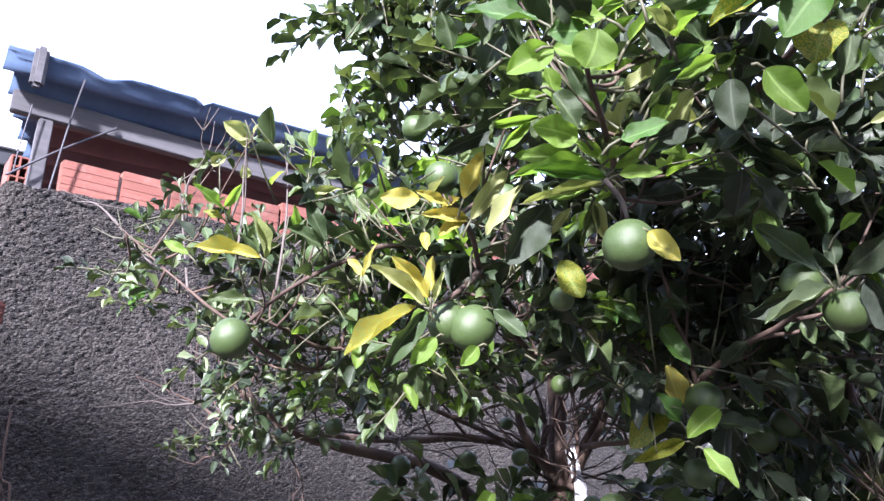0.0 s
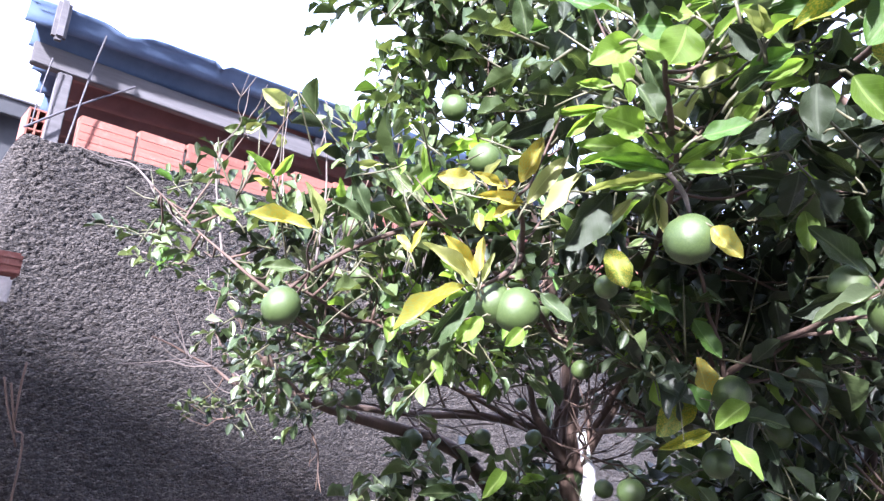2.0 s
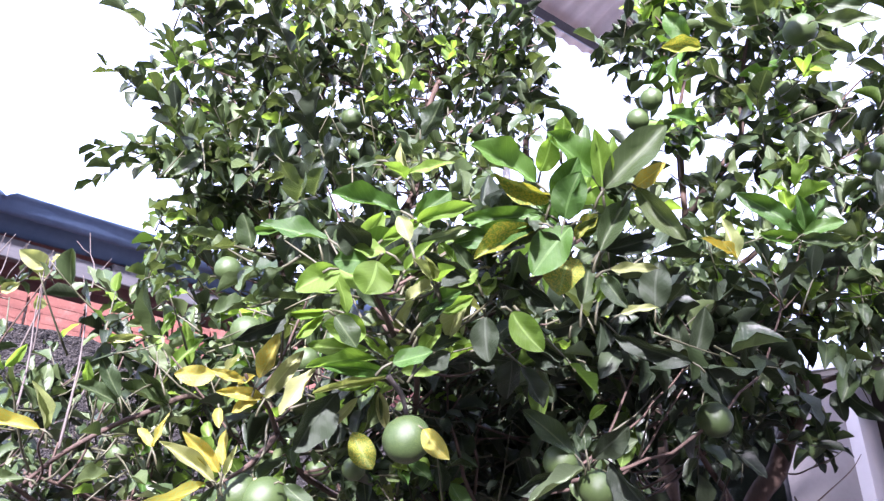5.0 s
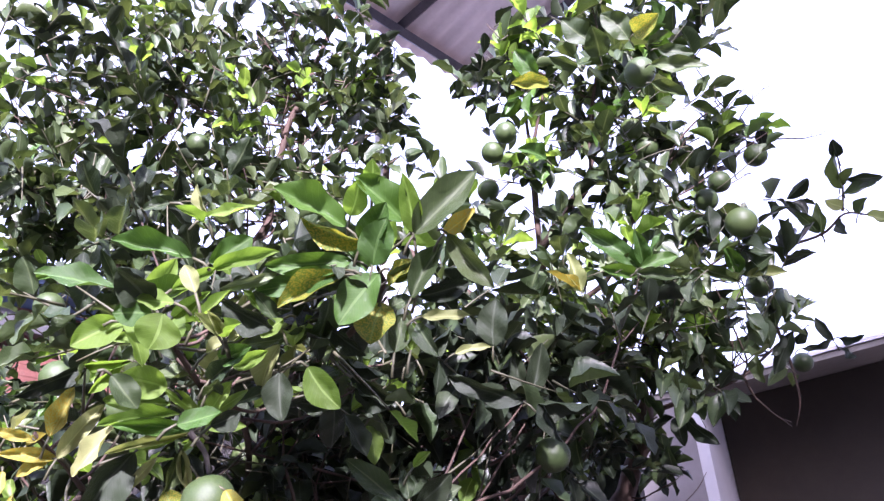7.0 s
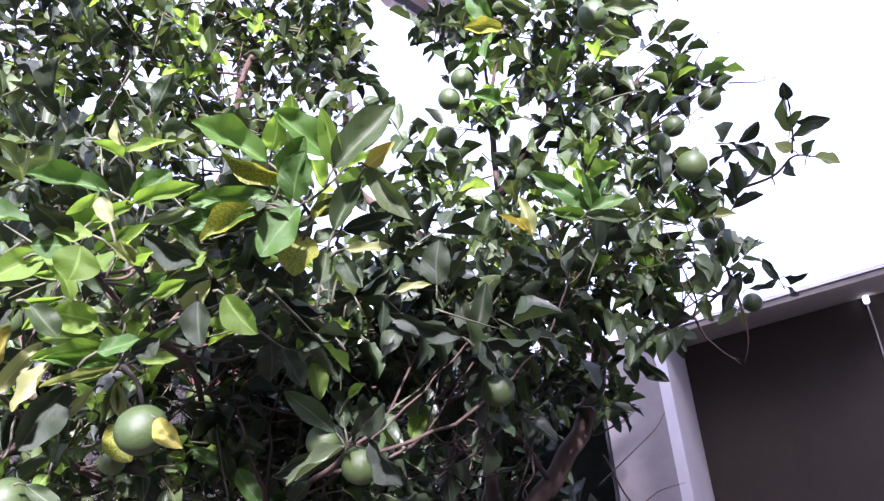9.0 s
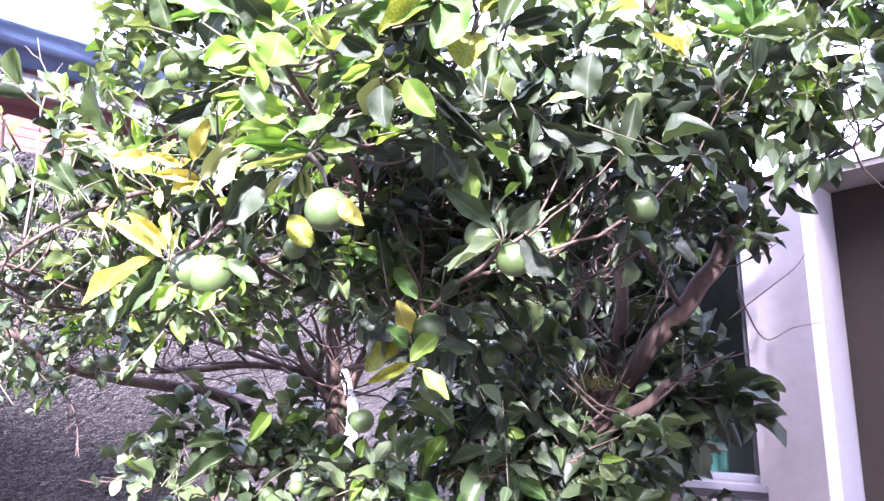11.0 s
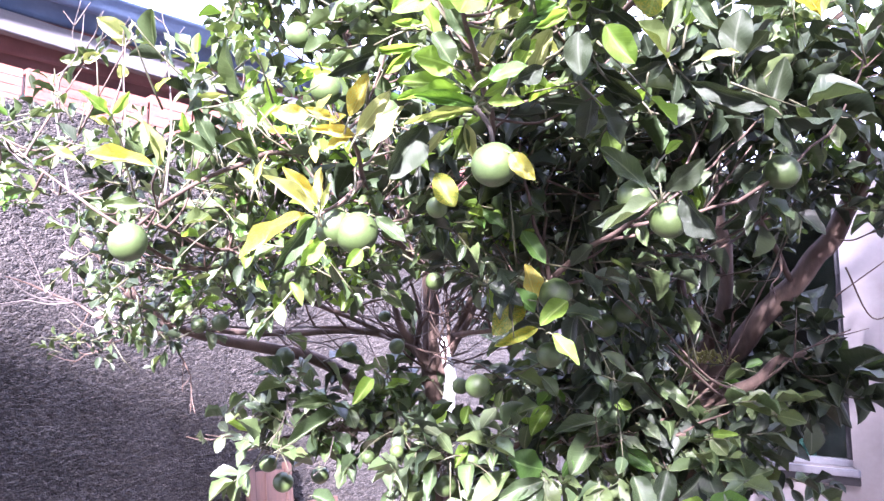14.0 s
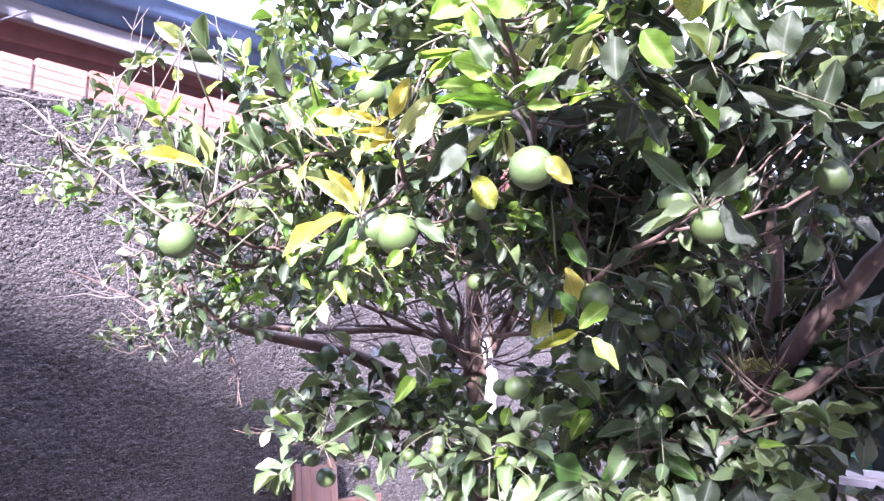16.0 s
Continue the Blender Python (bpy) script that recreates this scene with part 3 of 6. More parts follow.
board = part("loose_board", box(3.3, 3.75, 4.34, 4.38, 0.0, 0.36, 0.006), BROWN_WOOD)
tagged(board, "reddish brown board standing against the wall", "board")

# ---- dry weed beside the pillar ----
weed = thing("dry_weed", "thin dark dry weed with bare forked stems", "weed", (0.52, 3.26, 0))
for points in (
        [(0.52, 3.26, 0.0), (0.549, 3.248, 1.211), (0.509, 3.267, 1.373), (0.466, 3.278, 1.538)],
        [(0.505, 3.269, 1.394), (0.500, 3.271, 1.521), (0.501, 3.269, 1.621)],
        [(0.527, 3.259, 1.302), (0.470, 3.277, 1.453), (0.440, 3.282, 1.557)]):
    ob = part("stem", rod(points, 0.005, 5), BARK, weed, smooth=True)
    ob.matrix_parent_inverse = Matrix.Translation((-0.52, -3.26, 0))

STAKE_LINE = [(1.813, 1.566, 0.0), (1.783, 1.546, 0.6), (1.763, 1.526, 1.218), (1.771, 1.53, 1.311), (1.773, 1.52, 1.396), (1.758, 1.524, 1.459), (1.738, 1.532, 1.536)]
STAKE = [Vector(q) for q in STAKE_LINE[3:]]
stake = thing("garden_stake", "garden stake wrapped in white plastic beside the trunk", "stake", STAKE_LINE[0])
for name, points, r0, r1, mat, label in (("stick", STAKE_LINE[:4], 0.014, 0.013, BROWN_WOOD, "bare brown stick"), ("wrap", STAKE_LINE[2:], 0.027, 0.014, WHITE_PLASTIC, "")):
    bm = bmesh.new()
    tube(bm, smooth_line(points, 8), r0, r1, 10, 0.22, random.Random(2))
    ob = part(name, bm, mat, stake, label, smooth=True)
    ob.matrix_parent_inverse = Matrix.Translation(stake.location).inverted()

FILM = [Vector(q) for q in ((1.690, 1.489, 1.223), (1.746, 1.421, 1.216), (1.740, 1.385, 1.035), (1.662, 1.480, 1.042))]
bm = bmesh.new()
sides = []
for side in (0.0, 0.0015):
    rows = []
    for v in range(13):
        row = []
        for u in range(9):
            p = FILM[0].lerp(FILM[1], u / 8).lerp(FILM[3].lerp(FILM[2], u / 8), v / 12)
            row.append(bm.verts.new(p + 0.016 * noise.noise_vector(p * 22) + Vector((-side, -side, 0.0))))
        rows.append(row)
    sides.append(rows)
    for v in range(12):
        for u in range(8):
            bm.faces.new((rows[v][u], rows[v][u + 1], rows[v + 1][u + 1], rows[v + 1][u]))
edge = [(0, u) for u in range(8)] + [(v, 8) for v in range(12)] + [(12, u) for u in range(8, 0, -1)] + [(v, 0) for v in range(12, 0, -1)]
for (a, b), (c, d) in zip(edge, edge[1:] + edge[:1]):
    bm.faces.new((sides[0][a][b], sides[0][c][d], sides[1][c][d], sides[1][a][b]))
bmesh.ops.recalc_face_normals(bm, faces=bm.faces)
tagged(part("plastic_film", bm, FILM_PLASTIC, smooth=True), "crumpled clear plastic film hanging from the stake", "film")

# ---- orange trees ----
tree_a = thing("orange_tree", "orange tree with many green fruits and glossy leaves", "tree", (1.83, 1.62, 0))
tree_b = thing("orange_tree", "tall orange tree with a thick leaning limb beside the house", "tree", (2.3, 0.95, 0))
RNG = random.Random(11)
TWIGS = {tree_a: bmesh.new(), tree_b: bmesh.new()}
LINES = {tree_a: [], tree_b: []}


def under(ob, tree):
    ob.parent = tree
    ob.matrix_parent_inverse = Matrix.Translation(tree.location).inverted()
    return ob


def limb(tree, r0, r1, *points):
    bm = bmesh.new()
    line = smooth_line(points, 6)
    line = [p + Vector((noise.noise(p * 9), noise.noise(p * 9 + Vector((5, 0, 0))), noise.noise(p * 9 + Vector((0, 5, 0))))) * min(0.02, r0 * 0.5) for p in line]
    tube(bm, line, r0, r1, 9 if r0 > 0.012 else 6, 0.16, RNG)
    if r0 > 0.0078:
        LINES[tree].extend(line)
    dry = r0 < 0.0045 and tree == tree_a
    return under(part("limb" if r0 > 0.012 else "branch", bm, DRY if dry else BARK, None, "bare pale dry twig" if dry else "", True), tree)


for tree, points in ((tree_a, ((1.86, 1.64, 0.0), (1.84, 1.63, 0.5), (1.82, 1.62, 1.0), (1.80, 1.61, 1.35))), (tree_b, ((2.34, 1.0, 0.0), (2.32, 0.98, 0.5), (2.27, 0.93, 1.0), (2.2, 0.85, 1.35)))):
    bm = bmesh.new()
    line = smooth_line(points, 6)
    LINES[tree].extend(line)
    tube(bm, line, 0.075, 0.05, 12, 0.12, RNG)
    under(part("trunk", bm, BARK, None, "", True), tree)
limb(tree_a, 0.0232, 0.0070, (1.80, 1.65, 1.38), (1.74, 1.60, 1.75), (1.52, 1.51, 1.99), (1.32, 1.46, 2.25), (1.29, 1.56, 2.60), (1.34, 1.42, 3.19))
limb(tree_a, 0.0160, 0.0035, (1.79, 1.67, 1.47), (1.68, 1.74, 1.55), (1.54, 1.87, 1.56), (1.38, 2.04, 1.55), (1.25, 2.19, 1.56), (1.10, 2.39, 1.55), (1.07, 2.57, 1.59), (1.01, 2.75, 1.67), (0.84, 2.91, 1.76))
limb(tree_a, 0.0261, 0.0104, (1.74, 1.86, 1.29), (1.59, 1.94, 1.44), (1.38, 2.04, 1.50), (1.21, 2.10, 1.53), (1.05, 2.07, 1.57), (0.89, 2.04, 1.66))
limb(tree_a, 0.0090, 0.0016, (1.70, 1.72, 1.54), (1.45, 1.72, 1.61), (1.24, 1.71, 1.66), (1.05, 1.65, 1.70), (0.80, 1.57, 1.70), (0.64, 1.48, 1.74), (0.55, 1.51, 1.80), (0.52, 1.72, 1.91), (0.45, 1.92, 2.05))
limb(tree_a, 0.0174, 0.0070, (1.82, 1.62, 1.42), (1.82, 1.56, 1.53), (1.81, 1.47, 1.65), (1.73, 1.31, 1.81), (1.57, 1.12, 1.96))
limb(tree_a, 0.0081, 0.0029, (1.58, 1.50, 1.80), (1.30, 1.50, 1.77), (1.03, 1.47, 1.78), (0.82, 1.44, 1.73), (0.68, 1.40, 1.75), (0.59, 1.39, 1.77))
limb(tree_a, 0.0078, 0.0040, (1.49, 1.43, 1.84), (1.11, 1.28, 1.94), (0.85, 1.24, 1.94), (0.74, 1.24, 1.89), (0.67, 1.28, 1.85), (0.62, 1.32, 1.80), (0.58, 1.36, 1.75))
limb(tree_a, 0.0080, 0.0026, (1.60, 1.48, 1.76), (1.09, 1.14, 1.78), (0.83, 0.95, 1.83), (0.71, 0.84, 1.85), (0.63, 0.80, 1.88))
limb(tree_a, 0.0070, 0.0023, (0.83, 0.95, 1.83), (0.72, 0.88, 1.76), (0.67, 0.88, 1.73))
limb(tree_a, 0.0079, 0.0022, (1.60, 1.31, 1.79), (1.05, 0.80, 1.92), (0.75, 0.59, 1.91), (0.61, 0.51, 1.94), (0.55, 0.47, 1.95))
limb(tree_a, 0.0042, 0.0028, (0.68, 0.55, 1.85), (0.695, 0.538, 1.825), (0.70, 0.532, 1.795))
limb(tree_a, 0.0079, 0.0032, (1.34, 1.00, 1.55), (1.27, 0.75, 1.69), (1.19, 0.58, 1.74), (1.09, 0.48, 1.76), (1.04, 0.44, 1.77))
limb(tree_a, 0.0036, 0.0016, (0.63, 1.95, 2.11), (0.61, 1.92, 2.20), (0.63, 1.90, 2.25), (0.68, 1.88, 2.25))
limb(tree_a, 0.0036, 0.0012, (0.70, 1.82, 2.09), (0.71, 1.77, 2.20), (0.70, 1.74, 2.28), (0.70, 1.71, 2.34))
limb(tree_a, 0.0174, 0.0058, (1.35, 1.49, 2.26), (1.53, 1.25, 2.64), (1.57, 1.23, 2.83), (1.57, 1.14, 3.10), (1.64, 1.05, 3.44), (1.63, 0.91, 3.67))
limb(tree_a, 0.0080, 0.0022, (1.22, 0.93, 2.04), (0.93, 0.49, 2.02), (0.79, 0.32, 2.02), (0.72, 0.28, 2.02))
limb(tree_a, 0.0150, 0.0045, (1.83, 1.64, 1.08), (1.72, 1.74, 1.20), (1.58, 1.86, 1.22), (1.48, 1.98, 1.20), (1.38, 2.12, 1.15))
limb(tree_a, 0.0150, 0.0045, (1.84, 1.60, 1.02), (1.86, 1.42, 1.16), (1.88, 1.15, 1.22), (1.90, 0.95, 1.25), (1.95, 0.78, 1.26))
limb(tree_a, 0.0081, 0.0023, (1.57, 1.34, 1.54), (1.34, 1.00, 1.55), (1.23, 0.82, 1.60), (1.23, 0.77, 1.66))
limb(tree_a, 0.0064, 0.0024, (1.38, 2.04, 1.55), (1.19, 1.99, 1.67), (1.06, 2.06, 1.73), (0.98, 2.21, 1.74))
limb(tree_a, 0.0036, 0.0012, (0.60, 1.90, 1.94), (0.55, 1.96, 1.98), (0.52, 2.01, 2.03), (0.50, 2.06, 2.07), (0.48, 2.10, 2.12))
limb(tree_a, 0.0036, 0.0012, (0.45, 1.92, 2.05), (0.41, 2.01, 2.12), (0.38, 2.12, 2.15))
limb(tree_a, 0.0034, 0.0008, (0.56, 1.66, 1.84), (0.59, 1.86, 2.08), (0.61, 1.93, 2.19), (0.67, 1.96, 2.34), (0.68, 1.97, 2.44))
limb(tree_a, 0.0030, 0.0008, (0.55, 1.39, 1.85), (0.58, 1.45, 1.98), (0.60, 1.51, 2.10), (0.60, 1.52, 2.21))
limb(tree_a, 0.0030, 0.0008, (0.61, 1.31, 1.81), (0.66, 1.40, 2.00), (0.72, 1.54, 2.17), (0.73, 1.61, 2.27))
limb(tree_a, 0.0056, 0.0012, (1.07, 2.57, 1.59), (0.99, 2.64, 1.76), (0.96, 2.64, 1.84), (0.97, 2.62, 1.97))
limb(tree_a, 0.0040, 0.0012, (1.01, 2.75, 1.67), (0.93, 2.84, 1.68), (0.85, 2.92, 1.65), (0.74, 2.95, 1.64))
limb(tree_a, 0.0032, 0.0008, (0.96, 2.77, 1.68), (0.91, 2.83, 1.76), (0.84, 2.85, 1.84))
limb(tree_a, 0.0340, 0.0260, (1.76, 1.56, 1.23), (1.76, 1.58, 1.31), (1.75, 1.59, 1.39), (1.75, 1.59, 1.45))
limb(tree_a, 0.0210, 0.0130, (1.74, 1.58, 1.43), (1.74, 1.57, 1.56), (1.74, 1.57, 1.66), (1.73, 1.56, 1.74))
limb(tree_a, 0.0180, 0.0090, (1.75, 1.55, 1.42), (1.77, 1.52, 1.49), (1.80, 1.49, 1.57), (1.82, 1.45, 1.65))
limb(tree_a, 0.0190, 0.0080, (1.73, 1.59, 1.43), (1.70, 1.62, 1.50), (1.67, 1.65, 1.56), (1.65, 1.66, 1.62), (1.63, 1.67, 1.72))
limb(tree_a, 0.0105, 0.0045, (1.70, 1.65, 1.54), (1.59, 1.75, 1.56), (1.52, 1.81, 1.57), (1.45, 1.87, 1.57))
limb(tree_a, 0.0090, 0.0040, (1.69, 1.61, 1.51), (1.70, 1.60, 1.60), (1.69, 1.61, 1.68), (1.67, 1.62, 1.74))
limb(tree_a, 0.0090, 0.0040, (1.75, 1.53, 1.47), (1.76, 1.52, 1.56), (1.75, 1.53, 1.65))
limb(tree_a, 0.0044, 0.0012, (1.10, 2.43, 1.58), (1.04, 2.46, 1.61), (0.99, 2.49, 1.64), (0.93, 2.51, 1.65), (0.87, 2.54, 1.65), (0.81, 2.56, 1.67), (0.77, 2.57, 1.70), (0.74, 2.58, 1.74))
limb(tree_a, 0.0036, 0.0010, (0.92, 2.48, 1.65), (0.85, 2.51, 1.64), (0.79, 2.53, 1.65), (0.73, 2.56, 1.64), (0.63, 2.59, 1.62))
limb(tree_a, 0.0030, 0.0009, (0.96, 2.50, 1.66), (0.93, 2.50, 1.75), (0.92, 2.50, 1.84))
limb(tree_a, 0.0028, 0.0009, (0.94, 2.54, 1.66), (0.92, 2.54, 1.77), (0.89, 2.54, 1.88))
limb(tree_a, 0.0026, 0.0008, (0.85, 2.54, 1.67), (0.81, 2.55, 1.77), (0.75, 2.56, 1.88))
limb(tree_a, 0.0026, 0.0008, (0.85, 2.52, 1.66), (0.89, 2.50, 1.73))
limb(tree_a, 0.0042, 0.0012, (1.35, 2.29, 1.57), (1.25, 2.35, 1.54), (1.14, 2.41, 1.54), (1.02, 2.47, 1.56), (0.96, 2.50, 1.58), (0.91, 2.52, 1.63))
limb(tree_a, 0.0030, 0.0010, (0.56, 2.29, 1.95), (0.65, 2.26, 1.93), (0.75, 2.23, 1.88), (0.84, 2.20, 1.84))
limb(tree_a, 0.0026, 0.0008, (0.60, 1.90, 2.12), (0.58, 1.89, 2.19), (0.60, 1.86, 2.22), (0.62, 1.84, 2.27), (0.60, 1.83, 2.31), (0.60, 1.79, 2.39))
limb(tree_a, 0.0022, 0.0008, (0.60, 1.82, 2.33), (0.62, 1.78, 2.39))
limb(tree_a, 0.0022, 0.0008, (0.60, 1.82, 2.33), (0.57, 1.82, 2.36))
limb(tree_a, 0.0024, 0.0008, (0.71, 1.75, 2.09), (0.70, 1.73, 2.16), (0.67, 1.69, 2.29), (0.67, 1.66, 2.33))
limb(tree_b, 0.0410, 0.0220, (2.25, 0.94, 1.17), (2.29, 0.76, 1.50), (2.35, 0.58, 1.71), (2.36, 0.45, 1.88), (2.29, 0.34, 2.10), (2.20, 0.54, 2.34))
limb(tree_b, 0.0151, 0.0046, (2.29, 0.34, 2.10), (2.20, 0.54, 2.34), (2.09, 0.53, 2.62), (2.06, 0.51, 2.90), (2.07, 0.51, 3.24))
limb(tree_b, 0.0261, 0.0116, (2.34, 0.91, 1.40), (2.38, 0.81, 1.67), (2.35, 0.80, 1.94), (2.23, 0.77, 2.22), (2.10, 0.74, 2.44), (1.92, 0.98, 2.72), (1.88, 0.98, 2.99))
limb(tree_b, 0.0203, 0.0104, (2.37, 0.95, 1.35), (2.38, 0.94, 1.55), (2.36, 0.95, 1.79), (2.29, 0.86, 2.05), (2.11, 0.85, 2.28))
limb(tree_b, 0.0290, 0.0070, (2.11, 0.89, 1.19), (2.12, 0.78, 1.32), (2.14, 0.66, 1.40), (2.24, 0.60, 1.47), (2.36, 0.56, 1.50))
limb(tree_b, 0.0116, 0.0035, (2.09, 0.53, 2.62), (2.07, 0.41, 2.73), (2.12, 0.31, 2.90), (2.11, 0.22, 3.13))
limb(tree_b, 0.0104, 0.0035, (2.17, 0.54, 2.41), (2.11, 0.34, 2.46), (2.15, 0.22, 2.67), (2.21, 0.16, 2.81), (2.24, 0.10, 2.97))
limb(tree_b, 0.0093, 0.0023, (2.17, 0.42, 2.19), (2.18, 0.17, 2.39), (2.17, -0.03, 2.48))
limb(tree_b, 0.0081, 0.0017, (2.24, 0.28, 2.07), (2.27, 0.06, 2.12), (2.37, -0.09, 2.23), (2.46, -0.16, 2.29))
limb(tree_b, 0.0064, 0.0016, (2.35, -0.09, 2.28), (2.38, -0.10, 2.16), (2.40, -0.10, 2.06), (2.42, -0.07, 1.99))
limb(tree_b, 0.0116, 0.0035, (2.19, 0.58, 2.42), (2.11, 0.54, 2.63), (2.04, 0.50, 2.80), (2.02, 0.49, 2.93), (2.00, 0.43, 3.08), (2.00, 0.37, 3.27))
limb(tree_b, 0.0128, 0.0035, (2.12, 0.53, 2.63), (2.10, 0.43, 2.72), (2.09, 0.34, 2.79), (2.06, 0.29, 2.96), (2.02, 0.23, 3.13), (2.04, 0.12, 3.29))
limb(tree_b, 0.0070, 0.0017, (2.12, 0.29, 2.53), (2.09, 0.21, 2.65), (2.06, 0.11, 2.75), (2.10, -0.01, 2.89), (2.17, -0.14, 2.99))
limb(tree_b, 0.0072, 0.0024, (2.25, 0.07, 2.45), (2.29, -0.08, 2.50), (2.30, -0.15, 2.50), (2.30, -0.28, 2.51), (2.28, -0.35, 2.55), (2.28, -0.41, 2.53))
limb(tree_b, 0.0046, 0.0016, (2.28, -0.35, 2.56), (2.25, -0.37, 2.63), (2.20, -0.38, 2.72))
limb(tree_b, 0.0036, 0.0012, (2.80, 0.52, 1.80), (2.92, 0.47, 1.62), (3.04, 0.39, 1.66), (3.16, 0.31, 1.68))
limb(tree_b, 0.0030, 0.0012, (2.89, 0.58, 1.70), (3.02, 0.47, 1.81), (3.13, 0.38, 1.90), (3.13, 0.33, 1.96))
limb(tree_b, 0.0104, 0.0029, (2.35, 0.58, 1.71), (1.89, 0.56, 1.94), (1.67, 0.49, 2.05), (1.48, 0.35, 2.08))


def side_branches(tree, count, low, high):
    """Thin crooked branches that fork off the limbs."""
    roots = [p for p in LINES[tree] if low < p.z < high and (p.z < 1.7 or p.x > 1.3)]
    for _ in range(count):
        start = RNG.choice(roots)
        way = Vector((RNG.gauss(-0.25, 0.7), RNG.gauss(-0.1, 0.7), RNG.gauss(0.45, 0.5))).normalized()
        reach, line = RNG.uniform(0.14, 0.4), [start]
        bm = bmesh.new()
        for k in range(6):
            way = (way + Vector((RNG.gauss(0, 0.25), RNG.gauss(0, 0.25), RNG.gauss(0.05, 0.22)))).normalized()
            line.append(line[-1] + way * reach / 6)
            if k in (2, 3, 4) and RNG.random() < 0.75:
                fork = (way + Vector((RNG.gauss(0, 0.6), RNG.gauss(0, 0.6), RNG.gauss(0.1, 0.5)))).normalized() * reach
                tube(bm, [line[-1], line[-1] + fork * 0.15, line[-1] + fork * 0.36 + Vector((0, 0, 0.012))], 0.0022, 0.0009, 5)
        tube(bm, line, 0.0022 + 0.009 * reach, 0.0012, 6, 0.2, RNG)
        under(part("branch", bm, BARK, None, "", True), tree)


side_branches(tree_a, 70, 1.15, 1.7)
side_branches(tree_a, 40, 1.75, 3.2)
side_branches(tree_b, 32, 1.3, 2.4)
DRY_TWIGS = bmesh.new()


def dry_spray(tree, x, y, z, reach, count, lift):
    """Fine bare twigs that fork out from one point."""
    bm = DRY_TWIGS
    for _ in range(count):
        way = Vector((RNG.gauss(-0.5, 0.7), RNG.gauss(0, 0.7), RNG.gauss(lift, 0.5))).normalized()
        start = Vector((x, y, z)) + Vector((RNG.gauss(0, 1), RNG.gauss(0, 1), RNG.gauss(0, 1))) * reach * 0.25
        line = [start]
        for k in range(5):
            way = (way + Vector((RNG.gauss(0, 0.22), RNG.gauss(0, 0.22), RNG.gauss(0, 0.22)))).normalized()
            line.append(line[-1] + way * reach * RNG.uniform(0.14, 0.26))
            if k in (1, 2, 3) and RNG.random() < 0.8:
                fork = (way + Vector((RNG.gauss(0, 0.6), RNG.gauss(0, 0.6), RNG.gauss(0, 0.6)))).normalized()
                tube(bm, [line[-1], line[-1] + fork * reach * 0.1, line[-1] + fork * reach * 0.22 + Vector((0, 0, 0.01))], 0.0016, 0.0007, 4)
        tube(bm, line, 0.0028, 0.0008, 5)


dry_spray(tree_a, 0.97, 2.22, 1.72, 0.25, 3, 0.4)
dry_spray(tree_a, 0.78, 1.66, 2.09, 0.24, 2, 0.8)
dry_spray(tree_a, 0.67, 1.96, 2.34, 0.14, 2, 0.8)
dry_spray(tree_a, 0.88, 1.69, 1.76, 0.25, 5, 0.3)
dry_spray(tree_a, 0.91, 1.54, 1.84, 0.25, 5, 0.4)
dry_spray(tree_a, 1.25, 1.82, 1.63, 0.30, 6, 0.5)
dry_spray(tree_a, 1.43, 1.67, 1.63, 0.30, 6, 0.6)
dry_spray(tree_a, 1.61, 1.64, 1.63, 0.30, 5, 0.6)
dry_spray(tree_a, 1.50, 1.88, 1.39, 0.30, 5, 0.4)
dry_spray(tree_a, 2.24, -0.16, 2.86, 0.20, 3, 1.0)
dry_spray(tree_a, 2.19, -0.05, 2.92, 0.20, 3, 1.2)
tagged(under(part("dry_twig_mass", DRY_TWIGS, DRY, None, "fine bare grey twigs", True), tree_a), kind="stuff")

# leaf blade: rows along, columns across, folded at the midrib and drooping at the tip
def blade(columns, rows_, fold, droop, wavy, seed):
    r = random.Random(seed)
    twist, sweep = r.uniform(-0.7, 0.7), r.uniform(-0.10, 0.10)
    verts, uvs, faces = [], [], []
    for j in range(rows_ + 1):
        v = j / rows_
        v = 0.5 - 0.5 * math.cos(math.pi * v)
        half = 1.46 * v ** 0.75 * max(0.0, 1 - v) ** 0.80 + 0.006
        turn = twist * (v - 0.35)
        for i in range(columns + 1):
            u = 2 * i / columns - 1
            lift = fold * abs(u) ** 1.4 * half * 2 + wavy * math.sin(v * 11 + seed + 2 * u) * abs(u) * half + (r.random() - 0.5) * wavy * 0.15
            x, z = u * half * math.cos(turn) - lift * math.sin(turn) * 0.5, lift + u * half * math.sin(turn) * 0.5
            verts.append((x + sweep * math.sin(math.pi * v), v - 0.12 * abs(droop) * v * v, z - droop * v * v))
            uvs.append((0.5 + 0.5 * u, v))
    w = columns + 1
    for j in range(rows_):
        for i in range(columns):
            faces.append((j * w + i, j * w + i + 1, (j + 1) * w + i + 1, (j + 1) * w + i))
    return np.array(verts), np.array(faces), np.array(uvs)


def leaf_mesh(name, verts, faces, uvs, material):
    me = bpy.data.meshes.new(name)
    me.from_pydata(verts.tolist(), [], faces.tolist())
    layer = me.uv_layers.new(name="UVMap")
    layer.data.foreach_set("uv", uvs[faces.ravel()].astype(np.float32).ravel())
    me.polygons.foreach_set("use_smooth", [True] * len(me.polygons))
    me.materials.append(material)
    return me


BLADES = [blade(2, 7, 0.14 + 0.12 * (k % 3), -0.08 + 0.11 * (k % 4), 0.14, k) for k in range(12)]
FINE = [blade(6, 14, 0.12 + 0.10 * (k % 3), -0.10 + 0.10 * (k % 4), 0.17, 20 + k) for k in range(8)]
